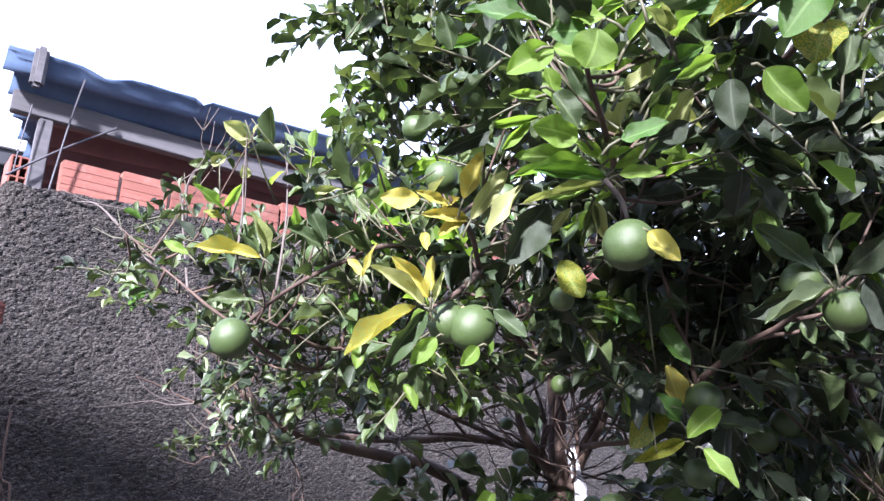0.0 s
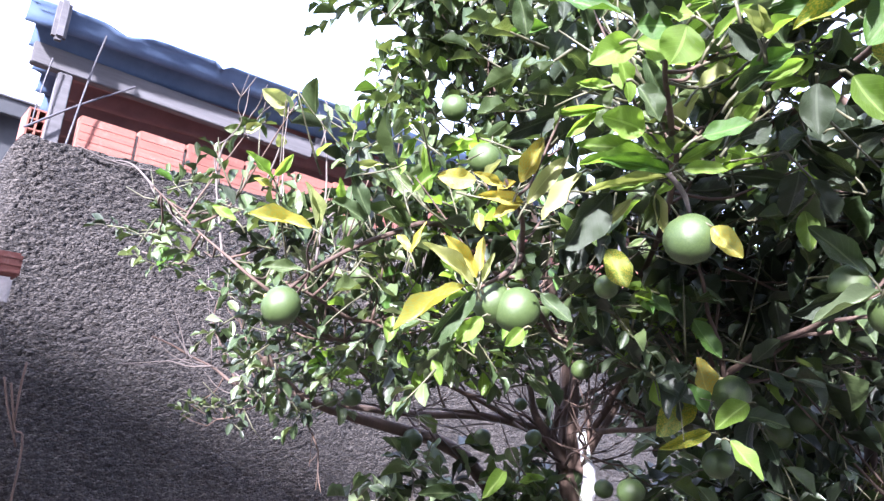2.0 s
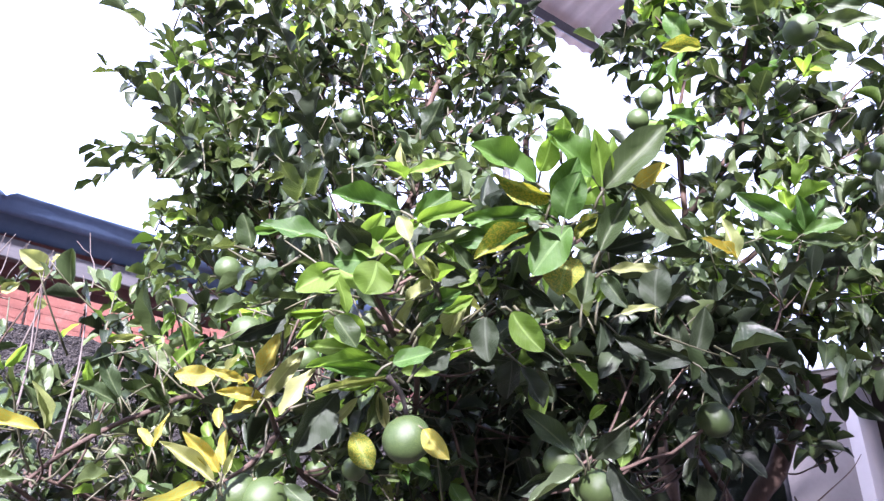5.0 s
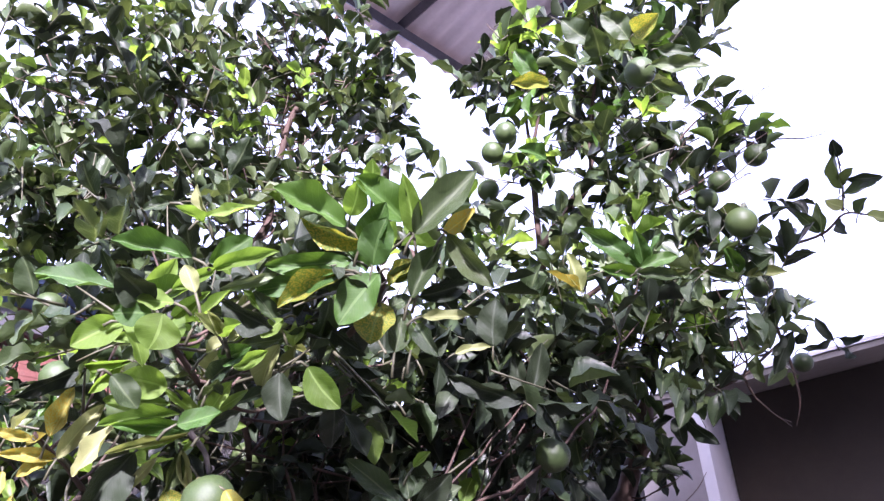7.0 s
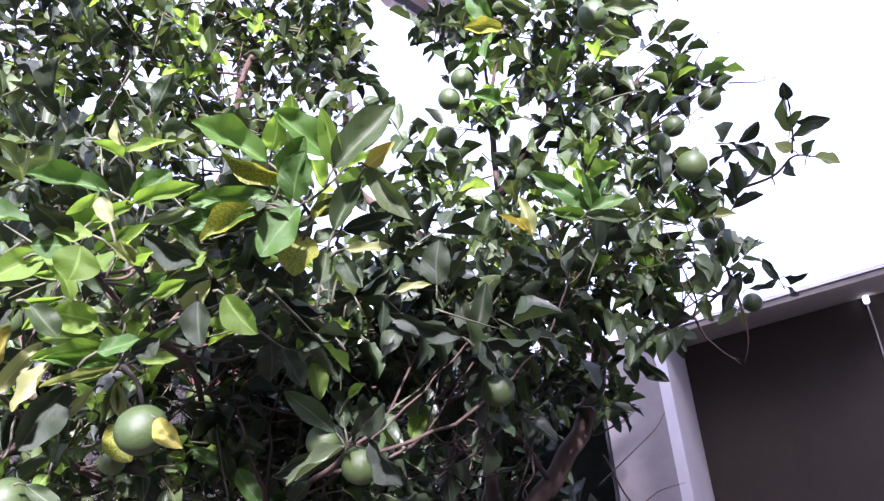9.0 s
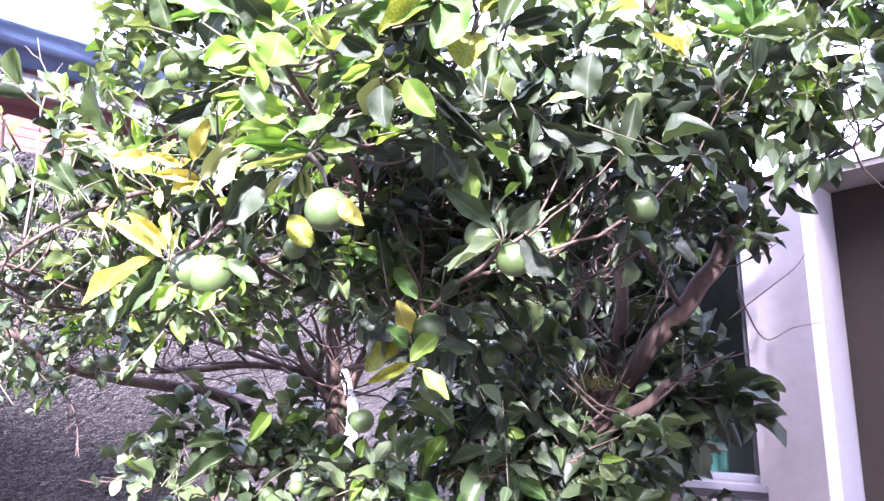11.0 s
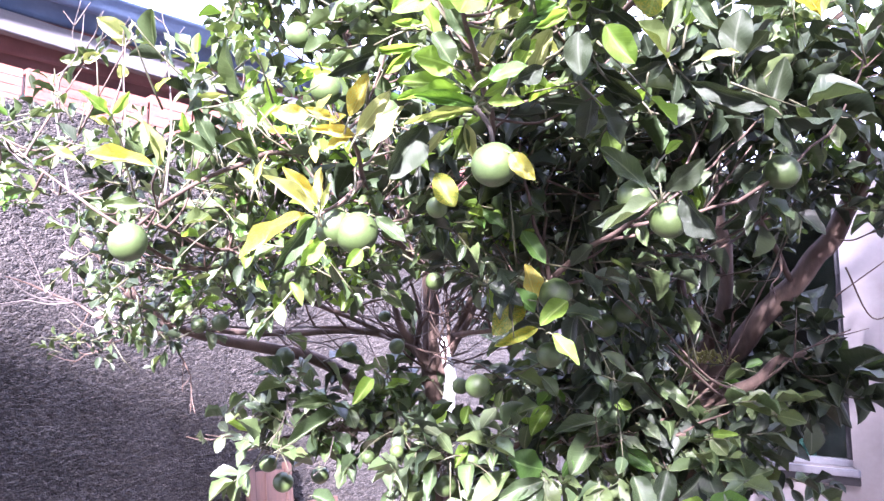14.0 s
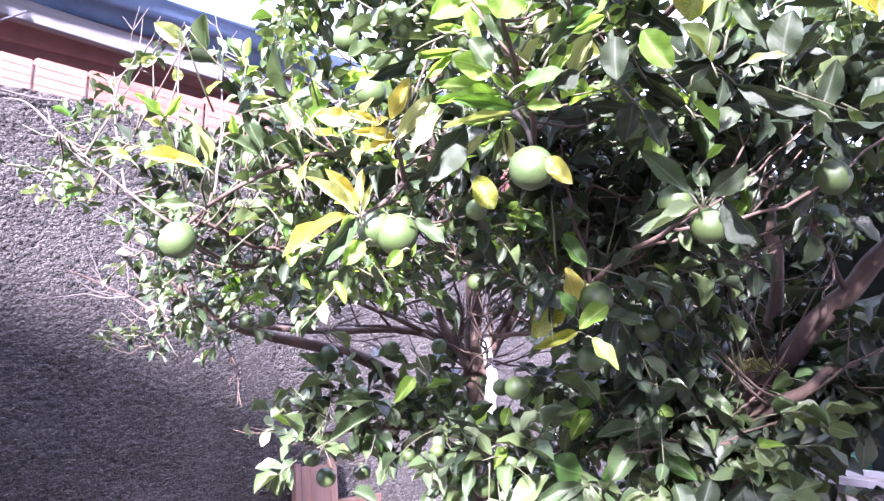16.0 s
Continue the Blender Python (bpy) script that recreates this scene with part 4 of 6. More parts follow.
HERO_MESH = {(kind, k): leaf_mesh("leaf", *FINE[k], LEAF[kind]) for kind in LEAF for k in range(8)}
TO_LIGHT = Vector((-0.6, -0.45, 0.66))


def leaf_frame(axis, hint, length, width, base):
    y = axis.normalized()
    z = hint - hint.dot(y) * y
    z = z.normalized() if z.length > 1e-4 else y.orthogonal().normalized()
    x = y.cross(z)
    return Matrix(((x.x * width, y.x * length, z.x * length, base.x), (x.y * width, y.y * length, z.y * length, base.y),
                   (x.z * width, y.z * length, z.z * length, base.z), (0, 0, 0, 1)))


OPEN_LEAVES = []


def hero(base, tip, width, kind):
    """One large leaf near the path, an object of its own, turned towards the camera's mean place."""
    base, tip = Vector(base), Vector(tip)
    axis = tip - base
    if any(c.x < 1.3 and 0.0 < -(base + 0.5 * axis - c).dot(SUN_WAY) < 0.6 and (base + 0.5 * axis - c + -(base + 0.5 * axis - c).dot(SUN_WAY) * SUN_WAY).length < rad * 0.9 for c, rad in FRUIT[:2]):
        return
    wild = Vector((RNG.gauss(0, 1), RNG.gauss(0, 1), RNG.gauss(0, 1))) * 0.22
    ob = new("leaf", HERO_MESH[(kind, RNG.randrange(8))])
    tree = tree_a if base.x < 1.7 or (base.z < 1.5 and base.y > 0.9) else tree_b
    under(ob, tree)
    ob.matrix_basis = leaf_frame(axis, (MEAN_EYE - base).normalized() + Vector((0, 0, -0.55 if kind == "old" else 0.35)) + wild, axis.length * 1.03, width, base)
    OPEN_LEAVES.append((base + 0.5 * axis, 0.36 * axis.length))
    line = [base, base - axis.normalized() * 0.012 + Vector((0, 0, -0.004)), base - axis.normalized() * 0.02 + Vector((0, 0, -0.012))]
    tube(TWIGS[tree], line, 0.0015, 0.0022, 5)


def stem(hub):
    """A twig from the nearest limb up to the place where a rosette of leaves sits."""
    hub = Vector(hub)
    tree = tree_b if hub.x > 1.9 and hub.z > 1.5 else tree_a
    root = min(LINES[tree], key=lambda p: (p - hub).length + 1.5 * max(0.0, p.z - hub.z))
    gap = hub - root
    off = Vector((RNG.gauss(0, 0.08), RNG.gauss(0, 0.08), -0.16)) * gap.length
    line = smooth_line([root, root + gap * 0.3 + off * 0.8, root + gap * 0.62 + off, root + gap * 0.88 + off * 0.35, hub], 5)
    line = [q + 0.012 * noise.noise_vector(q * 14) for q in line[:-1]] + [line[-1]]
    bm = bmesh.new()
    tube(bm, line, 0.0022 + 0.002 * min(1.0, gap.length), 0.0016, 6, 0.2, RNG)
    under(part("branch", bm, BARK if gap.length > 0.3 else TWIG, None, "", True), tree)


ORANGES_NEAR = [
    (0.701, 0.532, 1.764, 0.0336),
    (0.744, 0.871, 1.704, 0.0390),
    (0.721, 0.905, 1.714, 0.0348),
    (0.430, 1.081, 1.670, 0.0322),
    (0.987, 0.452, 1.753, 0.0304),
    (1.025, 0.413, 1.713, 0.0315),
    (1.466, 0.351, 1.870, 0.0369),
    (1.240, 0.770, 1.618, 0.0383),
    (1.380, 0.875, 1.486, 0.0328),
    (1.424, 1.286, 1.691, 0.0272),
    (1.421, 1.970, 1.469, 0.0340),
    (1.072, 1.822, 1.573, 0.0262),
    (1.201, 2.159, 1.586, 0.0268),
    (1.234, 0.975, 1.922, 0.0385),
    (0.840, 1.084, 2.050, 0.0345),
    (0.735, 1.383, 1.923, 0.0275),
    (0.966, 1.352, 2.293, 0.0343),
    (0.988, 1.834, 1.910, 0.0246),
]
ORANGES_MIDDLE = [
    (1.308, 1.040, 1.409, 0.0310),
    (1.523, 1.533, 1.506, 0.0252),
    (1.410, 1.630, 1.496, 0.0252),
    (1.562, 1.629, 1.604, 0.0206),
    (1.083, 1.960, 1.566, 0.0244),
    (2.244, 0.876, 1.598, 0.0293),
    (1.673, 0.885, 1.565, 0.0344),
    (1.699, 0.838, 1.603, 0.0344),
    (1.480, 0.911, 1.990, 0.0255),
    (1.240, 1.279, 1.815, 0.0290),
    (0.781, 1.406, 1.825, 0.0239),
    (1.959, 0.582, 2.067, 0.0310),
    (1.735, 1.477, 1.747, 0.0306),
    (0.849, 0.909, 1.964, 0.0261),
    (1.246, 1.218, 2.835, 0.0327),
    (1.835, 0.556, 2.868, 0.0360),
    (1.825, 0.501, 2.915, 0.0360),
]
ORANGES_LOW = [
    (1.569, 1.311, 1.390, 0.0258),
    (1.574, 1.274, 1.178, 0.0258),
    (1.591, 1.388, 1.090, 0.0342),
    (1.539, 1.673, 1.151, 0.0230),
    (1.572, 1.576, 1.174, 0.0225),
    (1.440, 2.069, 1.101, 0.0317),
    (1.488, 2.046, 1.034, 0.0362),
    (1.609, 1.993, 1.049, 0.0323),
]
ORANGES_HIGH = [
    (1.797, 0.060, 2.936, 0.0447),
    (2.041, 0.157, 2.913, 0.0375),
    (2.081, 0.129, 2.853, 0.0375),
    (2.246, -0.167, 2.802, 0.0371),
    (2.175, -0.048, 2.713, 0.0357),
    (2.050, -0.085, 2.510, 0.0447),
    (1.960, 0.637, 2.814, 0.0375),
    (2.303, -0.078, 2.403, 0.0413),
    (2.100, -0.005, 2.631, 0.0360),
    (2.074, 0.316, 2.598, 0.0252),
    (2.468, -0.131, 2.181, 0.0313),
    (1.039, 0.840, 1.971, 0.0305),
    (0.854, 0.777, 1.755, 0.0203),
]
BARE_LIMB = (((2.26, 0.84, 1.36), 0.070), ((2.29, 0.76, 1.50), 0.070), ((2.33, 0.67, 1.62), 0.070), ((2.35, 0.58, 1.71), 0.063), ((2.36, 0.51, 1.80), 0.055), ((2.34, 0.92, 1.47), 0.065), ((2.38, 0.81, 1.67), 0.065), ((2.36, 0.81, 1.86), 0.057), ((2.13, 0.64, 1.40), 0.043), ((2.13, 0.76, 1.32), 0.044), ((2.90, 0.48, 1.56), 0.094), ((2.86, 0.57, 1.15), 0.056))
BARE_FORK = (((1.70, 1.50, 1.41), 0.068), ((1.73, 1.47, 1.38), 0.045), ((1.68, 1.52, 1.52), 0.053), ((1.67, 1.53, 1.61), 0.045), ((1.59, 1.61, 1.55), 0.045), ((1.50, 1.68, 1.57), 0.038), ((1.40, 1.76, 1.61), 0.030), ((1.76, 1.44, 1.54), 0.045), ((1.60, 1.73, 1.47), 0.039), ((1.44, 1.86, 1.48), 0.039), ((1.74, 1.58, 1.48), 0.045), ((1.74, 1.57, 1.56), 0.045), ((1.74, 1.57, 1.64), 0.045), ((1.78, 1.53, 1.50), 0.045), ((1.81, 1.50, 1.56), 0.045), ((1.70, 1.62, 1.50), 0.045), ((1.67, 1.65, 1.56), 0.045), ((1.74, 1.57, 1.39), 0.045), ((1.738, 1.532, 1.536), 0.05), ((1.758, 1.524, 1.459), 0.05), ((1.773, 1.52, 1.396), 0.05), ((1.771, 1.53, 1.311), 0.04))
BARE = [(Vector(p), r) for p, r in BARE_LIMB + BARE_FORK]
FRUIT = [(Vector(o[:3]), o[3]) for o in ORANGES_NEAR + ORANGES_MIDDLE + ORANGES_LOW + ORANGES_HIGH]
# mean camera place; leaves are thinned and turned to fit its view
MEAN_EYE = Vector((-0.05, -0.1, 1.56))


def blocks_fruit(at):
    """Whether a leaf here would hide a fruit from the camera's mean place, or shade a near fruit."""
    for c, r in FRUIT:
        off, way = at - c, (MEAN_EYE - c).normalized()
        along = off.dot(way)
        if -0.03 < along < 0.45 and (off - along * way).length < r + 0.02:
            return True
        sunward = -off.dot(SUN_WAY)
        if c.x < 1.3 and 0.0 < sunward < 0.6 and (off + sunward * SUN_WAY).length < r:
            return True
    return False


def hides_limb(at):
    """Whether a leaf here would hide a bare fork or limb, or an open outer leaf, from the camera, or shade the stake.
    """
    for c, rad in BARE + OPEN_LEAVES:
        off, way = at - c, (MEAN_EYE - c).normalized()
        along = off.dot(way)
        if 0.0 < along < 1.3 and (off - along * way).length < rad:
            return True
    for c in STAKE:
        sunward = -(at - c).dot(SUN_WAY)
        if 0.0 < sunward < 1.6 and (at - c + sunward * SUN_WAY).length < 0.045:
            return True
    return False


LEFT_SPRAY = [
    (0.57, 1.99, 2.02, 0.12, 10),
    (0.59, 2.12, 1.91, 0.10, 7),
    (0.66, 1.56, 1.86, 0.12, 16),
    (0.85, 1.57, 1.88, 0.15, 29),
    (0.81, 1.74, 1.74, 0.14, 26),
    (0.89, 2.15, 1.66, 0.14, 17),
    (1.08, 2.28, 1.59, 0.14, 20),
    (1.00, 1.73, 1.82, 0.16, 31),
    (1.21, 1.84, 1.69, 0.16, 30),
    (0.99, 2.76, 1.52, 0.10, 8),
    (0.51, 2.14, 1.96, 0.11, 9),
    (0.55, 2.09, 2.08, 0.12, 12),
    (0.57, 1.81, 1.89, 0.13, 14),
]
LEFT_SPRAY += [
    (0.61, 1.77, 2.00, 0.13, 11),
    (0.69, 1.97, 2.29, 0.08, 4),
    (0.60, 1.53, 2.19, 0.06, 3),
    (0.69, 1.78, 1.80, 0.14, 14),
    (0.67, 1.43, 1.89, 0.15, 20),
    (0.81, 1.85, 1.67, 0.16, 31),
    (0.93, 2.36, 1.52, 0.14, 14),
    (1.03, 1.97, 1.59, 0.17, 32),
    (0.96, 1.65, 1.72, 0.18, 50),
    (0.77, 1.52, 1.79, 0.15, 24),
]
MIDDLE = [
    (0.68, 1.28, 1.97, 0.17, 30),
    (0.82, 1.37, 2.13, 0.18, 55),
    (0.73, 1.12, 1.96, 0.14, 34),
    (0.83, 1.34, 1.85, 0.16, 50),
    (0.91, 1.18, 1.74, 0.15, 40),
    (1.12, 1.27, 1.70, 0.17, 40),
    (1.04, 1.47, 1.72, 0.17, 45),
    (0.94, 0.98, 1.83, 0.14, 34),
    (1.27, 1.24, 1.77, 0.16, 36),
    (1.10, 0.95, 1.82, 0.17, 45),
    (1.25, 0.94, 1.77, 0.20, 55),
    (1.52, 1.25, 1.78, 0.16, 36),
]
MIDDLE += [
    (1.09, 1.60, 1.74, 0.12, 20),
    (1.25, 1.61, 1.70, 0.12, 20),
    (1.36, 1.52, 1.69, 0.12, 20),
    (1.43, 1.44, 1.77, 0.12, 20),
    (1.57, 1.29, 1.76, 0.12, 20),
    (1.15, 1.87, 1.63, 0.12, 20),
    (1.08, 1.97, 1.59, 0.12, 20),
    (1.57, 1.13, 1.76, 0.12, 20),
    (1.10, 1.33, 1.76, 0.12, 20),
]
UPPER_LEFT = [
    (1.34, 1.43, 2.38, 0.14, 42),
    (1.33, 1.53, 2.49, 0.14, 40),
    (1.39, 1.58, 2.45, 0.14, 40),
    (1.48, 1.48, 2.58, 0.14, 36),
    (1.00, 1.69, 2.52, 0.22, 80),
    (1.09, 1.47, 2.34, 0.20, 60),
    (1.16, 1.70, 2.75, 0.25, 90),
    (1.28, 1.43, 2.58, 0.22, 80),
    (1.01, 1.71, 2.98, 0.22, 75),
    (0.92, 1.60, 2.63, 0.17, 50),
    (1.08, 1.47, 2.67, 0.22, 75),
    (1.22, 1.28, 2.76, 0.24, 85),
    (1.44, 1.13, 2.85, 0.24, 85),
    (1.62, 1.01, 3.08, 0.24, 80),
]
UPPER_LEFT += [
    (1.23, 1.53, 3.18, 0.26, 90),
    (1.49, 1.30, 3.32, 0.28, 100),
]
CROWN_TOP = [
    (1.69, 0.85, 3.21, 0.10, 20),
    (1.77, 0.88, 3.09, 0.11, 24),
    (1.75, 0.91, 2.91, 0.12, 28),
    (1.70, 0.85, 3.35, 0.08, 10),
    (1.76, 0.97, 3.21, 0.12, 26),
    (0.94, 1.57, 3.02, 0.25, 80),
    (1.12, 1.50, 3.15, 0.26, 85),
    (1.30, 1.37, 3.15, 0.24, 75),
    (1.45, 1.24, 3.30, 0.24, 75),
    (1.58, 1.07, 3.16, 0.24, 75),
    (1.66, 0.95, 3.33, 0.16, 32),
    (1.75, 0.97, 3.06, 0.16, 40),
    (1.49, 1.21, 2.95, 0.22, 70),
    (1.30, 1.34, 2.82, 0.22, 70),
]
CROWN_TOP += [
    (1.11, 1.41, 2.72, 0.22, 75),
    (0.93, 1.45, 2.63, 0.22, 75),
    (1.58, 1.07, 2.80, 0.20, 60),
    (1.63, 0.97, 3.50, 0.12, 16),
    (1.36, 1.29, 3.48, 0.16, 30),
    (1.15, 1.44, 3.35, 0.16, 28),
    (1.52, 1.12, 3.49, 0.14, 24),
]
YOUNG_MID = [
    (0.84, 0.55, 2.02, 0.13, 32),
    (0.88, 0.47, 2.02, 0.13, 30),
    (0.93, 0.57, 1.95, 0.13, 34),
    (1.05, 0.53, 1.98, 0.14, 34),
    (0.94, 0.44, 2.04, 0.12, 26),
    (0.60, 0.59, 2.03, 0.10, 26),
    (0.68, 0.50, 2.01, 0.11, 28),
    (0.70, 0.59, 1.99, 0.10, 24),
    (0.77, 0.44, 2.02, 0.12, 30),
    (0.77, 0.53, 1.95, 0.11, 28),
    (0.75, 0.36, 2.00, 0.11, 26),
    (0.70, 0.44, 2.03, 0.11, 26),
    (0.73, 0.77, 2.05, 0.11, 24),
]
NEAR_MID = [
    (0.72, 0.72, 2.19, 0.14, 34),
    (0.77, 0.63, 2.04, 0.14, 36),
    (0.83, 0.54, 2.10, 0.13, 32),
    (0.93, 0.64, 2.01, 0.16, 44),
    (1.09, 0.61, 2.04, 0.17, 44),
    (1.17, 0.51, 2.04, 0.15, 40),
    (1.34, 0.43, 2.02, 0.16, 40),
    (1.58, 0.41, 2.03, 0.18, 44),
]
RIGHT_CROWN = [
    (2.00, 0.57, 3.16, 0.17, 48),
    (2.10, 0.39, 3.28, 0.20, 60),
    (2.19, 0.17, 3.24, 0.20, 60),
    (2.12, 0.23, 2.97, 0.20, 60),
    (2.08, 0.42, 2.95, 0.18, 44),
    (1.96, 0.59, 2.84, 0.17, 46),
    (1.88, 0.70, 2.69, 0.16, 44),
    (2.13, 0.07, 2.81, 0.18, 36),
    (2.20, -0.09, 2.72, 0.15, 25),
    (2.24, -0.18, 2.86, 0.08, 8),
    (2.06, 0.25, 2.67, 0.20, 60),
    (2.04, 0.06, 2.54, 0.18, 36),
    (2.10, -0.08, 2.46, 0.13, 20),
    (1.87, 0.61, 2.54, 0.15, 36),
]
RIGHT_TOP = [
    (1.94, 0.17, 3.22, 0.20, 60),
    (2.03, 0.04, 3.13, 0.20, 55),
    (1.96, 0.34, 3.15, 0.18, 50),
    (2.00, 0.17, 2.97, 0.20, 60),
    (2.10, 0.01, 2.85, 0.14, 24),
    (2.23, -0.14, 2.83, 0.09, 11),
    (1.95, 0.53, 3.25, 0.12, 26),
    (1.93, 0.54, 3.43, 0.08, 12),
    (1.94, 0.18, 3.37, 0.16, 36),
    (2.02, 0.02, 3.31, 0.12, 24),
    (2.10, 0.04, 2.61, 0.17, 33),
    (2.15, -0.08, 2.53, 0.12, 18),
    (2.19, -0.09, 2.42, 0.10, 14),
    (2.06, 0.12, 2.69, 0.20, 60),
]
RIGHT_TOP += [
    (2.12, 0.05, 2.28, 0.14, 22),
]
BEHIND = [
    (1.61, 1.38, 1.95, 0.25, 60),
    (1.82, 1.27, 2.02, 0.25, 60),
    (2.12, 1.20, 2.01, 0.28, 70),
    (2.42, 1.09, 2.02, 0.28, 60),
    (2.09, 1.33, 1.71, 0.20, 34),
    (2.39, 1.23, 1.73, 0.22, 34),
    (1.35, 1.46, 2.03, 0.22, 55),
    (1.05, 1.43, 2.03, 0.20, 50),
    (0.85, 1.41, 2.08, 0.18, 46),
    (0.93, 1.22, 2.12, 0.18, 46),
    (1.05, 1.73, 1.75, 0.16, 34),
    (1.18, 1.65, 1.79, 0.18, 38),
    (0.84, 1.71, 1.86, 0.16, 34),
    (0.70, 1.51, 1.99, 0.15, 14),
]
BEHIND += [
    (1.17, 1.43, 2.06, 0.17, 62),
    (1.12, 1.50, 1.99, 0.17, 62),
    (1.28, 1.43, 2.14, 0.17, 62),
    (1.01, 1.52, 2.01, 0.17, 62),
    (1.15, 1.35, 1.93, 0.17, 62),
    (1.31, 1.27, 2.09, 0.17, 62),
    (2.58, 1.08, 1.73, 0.20, 30),
]
DEEP_MASS = [
    (0.90, 0.94, 1.96, 0.17, 60),
    (1.11, 1.01, 2.05, 0.20, 60),
    (1.12, 0.91, 1.89, 0.19, 60),
    (1.33, 0.95, 2.02, 0.20, 60),
    (1.29, 0.89, 1.83, 0.20, 60),
    (1.43, 0.85, 1.95, 0.20, 60),
    (1.46, 0.77, 2.06, 0.20, 60),
    (1.60, 0.81, 1.86, 0.22, 60),
    (1.66, 0.70, 1.97, 0.20, 60),
    (1.91, 0.68, 1.91, 0.22, 60),
    (2.02, 0.59, 2.13, 0.20, 50),
    (2.20, 0.50, 1.96, 0.20, 50),
    (1.18, 0.88, 1.73, 0.20, 55),
    (1.37, 0.81, 1.73, 0.20, 55),
]
DEEP_RIGHT = [
    (1.36, 0.94, 1.79, 0.20, 60),
    (1.32, 0.78, 1.87, 0.20, 60),
    (1.51, 0.89, 1.76, 0.20, 60),
    (1.47, 0.74, 1.82, 0.20, 60),
    (1.66, 0.84, 1.70, 0.22, 60),
    (1.75, 0.92, 1.52, 0.24, 60),
    (1.36, 0.63, 1.97, 0.20, 60),
    (1.23, 0.68, 1.97, 0.18, 55),
    (1.65, 1.08, 1.64, 0.18, 40),
    (1.48, 0.46, 2.04, 0.20, 60),
    (1.62, 0.39, 2.01, 0.20, 60),
    (1.73, 0.30, 2.07, 0.20, 60),
    (1.24, 0.48, 2.08, 0.17, 50),
]
UPPER_BACK = [
    (1.16, 1.91, 3.32, 0.25, 80),
    (1.48, 1.75, 3.23, 0.28, 90),
    (1.69, 1.59, 3.37, 0.28, 90),
    (1.82, 1.35, 3.44, 0.26, 80),
    (1.29, 1.77, 3.03, 0.25, 80),
    (1.64, 1.42, 2.88, 0.25, 80),
    (1.27, 1.93, 3.20, 0.28, 90),
    (1.50, 1.75, 3.24, 0.28, 90),
    (1.68, 1.51, 3.34, 0.28, 90),
    (1.86, 1.25, 3.21, 0.24, 80),
    (1.08, 1.74, 2.63, 0.24, 80),
    (1.21, 1.55, 2.59, 0.24, 80),
    (1.50, 1.52, 2.73, 0.24, 70),
    (1.09, 1.85, 3.44, 0.22, 55),
]
UPPER_BACK += [
    (1.41, 1.61, 3.47, 0.22, 55),
]
RIGHT_LOW = [
    (1.92, 0.35, 2.40, 0.20, 60),
    (1.99, 0.18, 2.34, 0.20, 65),
    (2.03, 0.02, 2.31, 0.18, 55),
    (1.81, 0.46, 2.31, 0.17, 48),
    (1.70, 0.52, 2.22, 0.16, 40),
    (2.17, 0.03, 2.20, 0.15, 38),
    (2.03, 0.25, 2.18, 0.19, 55),
    (1.89, 0.37, 2.17, 0.19, 50),
    (2.18, 0.17, 2.09, 0.15, 34),
    (2.29, 0.31, 1.86, 0.10, 16),
    (2.14, 0.38, 2.01, 0.13, 24),
]
INNER_MASS = [
    (1.36, 1.03, 1.98, 0.20, 55),
    (1.38, 0.82, 2.02, 0.20, 55),
    (1.77, 1.06, 1.81, 0.22, 45),
    (1.37, 0.63, 2.05, 0.18, 50),
    (1.50, 0.56, 2.11, 0.18, 50),
    (2.04, 1.02, 1.80, 0.24, 45),
    (1.70, 0.72, 1.99, 0.20, 45),
    (1.65, 0.51, 2.08, 0.18, 50),
    (1.79, 0.42, 2.07, 0.18, 50),
    (1.99, 0.33, 2.20, 0.16, 26),
    (2.12, 0.22, 2.21, 0.14, 18),
    (2.26, 0.35, 2.01, 0.14, 20),
    (2.13, 0.47, 1.97, 0.17, 34),
    (1.59, 1.13, 1.83, 0.18, 34),
]
INNER_MASS += [
    (0.94, 0.88, 1.95, 0.15, 34),
]
# clumps added inside the crown to keep sky light off the leaves below
INNER_TOP = [
    (1.00, 0.95, 2.25, 0.18, 40),
    (1.25, 0.80, 2.30, 0.20, 46),
    (1.25, 1.10, 2.32, 0.20, 46),
    (1.55, 0.70, 2.32, 0.20, 46),
    (1.40, 1.30, 2.40, 0.20, 46),
]
# leaf clumps added to darken the hollow in front of the window
back_rng = random.Random(4)
BACK_MASS = []
for y in (0.98, 1.12, 1.25, 1.5, 1.75, 2.0, 2.2):
    for z in (1.1, 1.4, 1.7, 2.0, 2.25):
        BACK_MASS.append((round(2.95 + back_rng.uniform(0, 0.35), 2), round(y + back_rng.uniform(-0.08, 0.08), 2), round(z + back_rng.uniform(-0.08, 0.08), 2), 0.2, 34))
LOW_BUSH = [
    (1.35, 1.96, 1.16, 0.11, 16),
    (1.27, 2.03, 1.27, 0.08, 8),
    (1.46, 1.89, 1.29, 0.18, 38),
    (1.59, 1.77, 1.24, 0.19, 42),
    (1.70, 1.68, 1.30, 0.18, 36),
    (1.61, 1.46, 1.19, 0.20, 40),
    (1.75, 1.29, 1.12, 0.21, 36),
    (1.86, 1.16, 1.29, 0.23, 46),
    (1.83, 1.15, 1.08, 0.21, 32),
    (1.93, 1.02, 1.20, 0.24, 46),
    (1.95, 1.02, 1.35, 0.22, 46),
    (2.00, 0.90, 1.26, 0.21, 46),
    (1.95, 0.93, 1.05, 0.22, 34),
    (2.03, 0.85, 1.41, 0.20, 46),
]
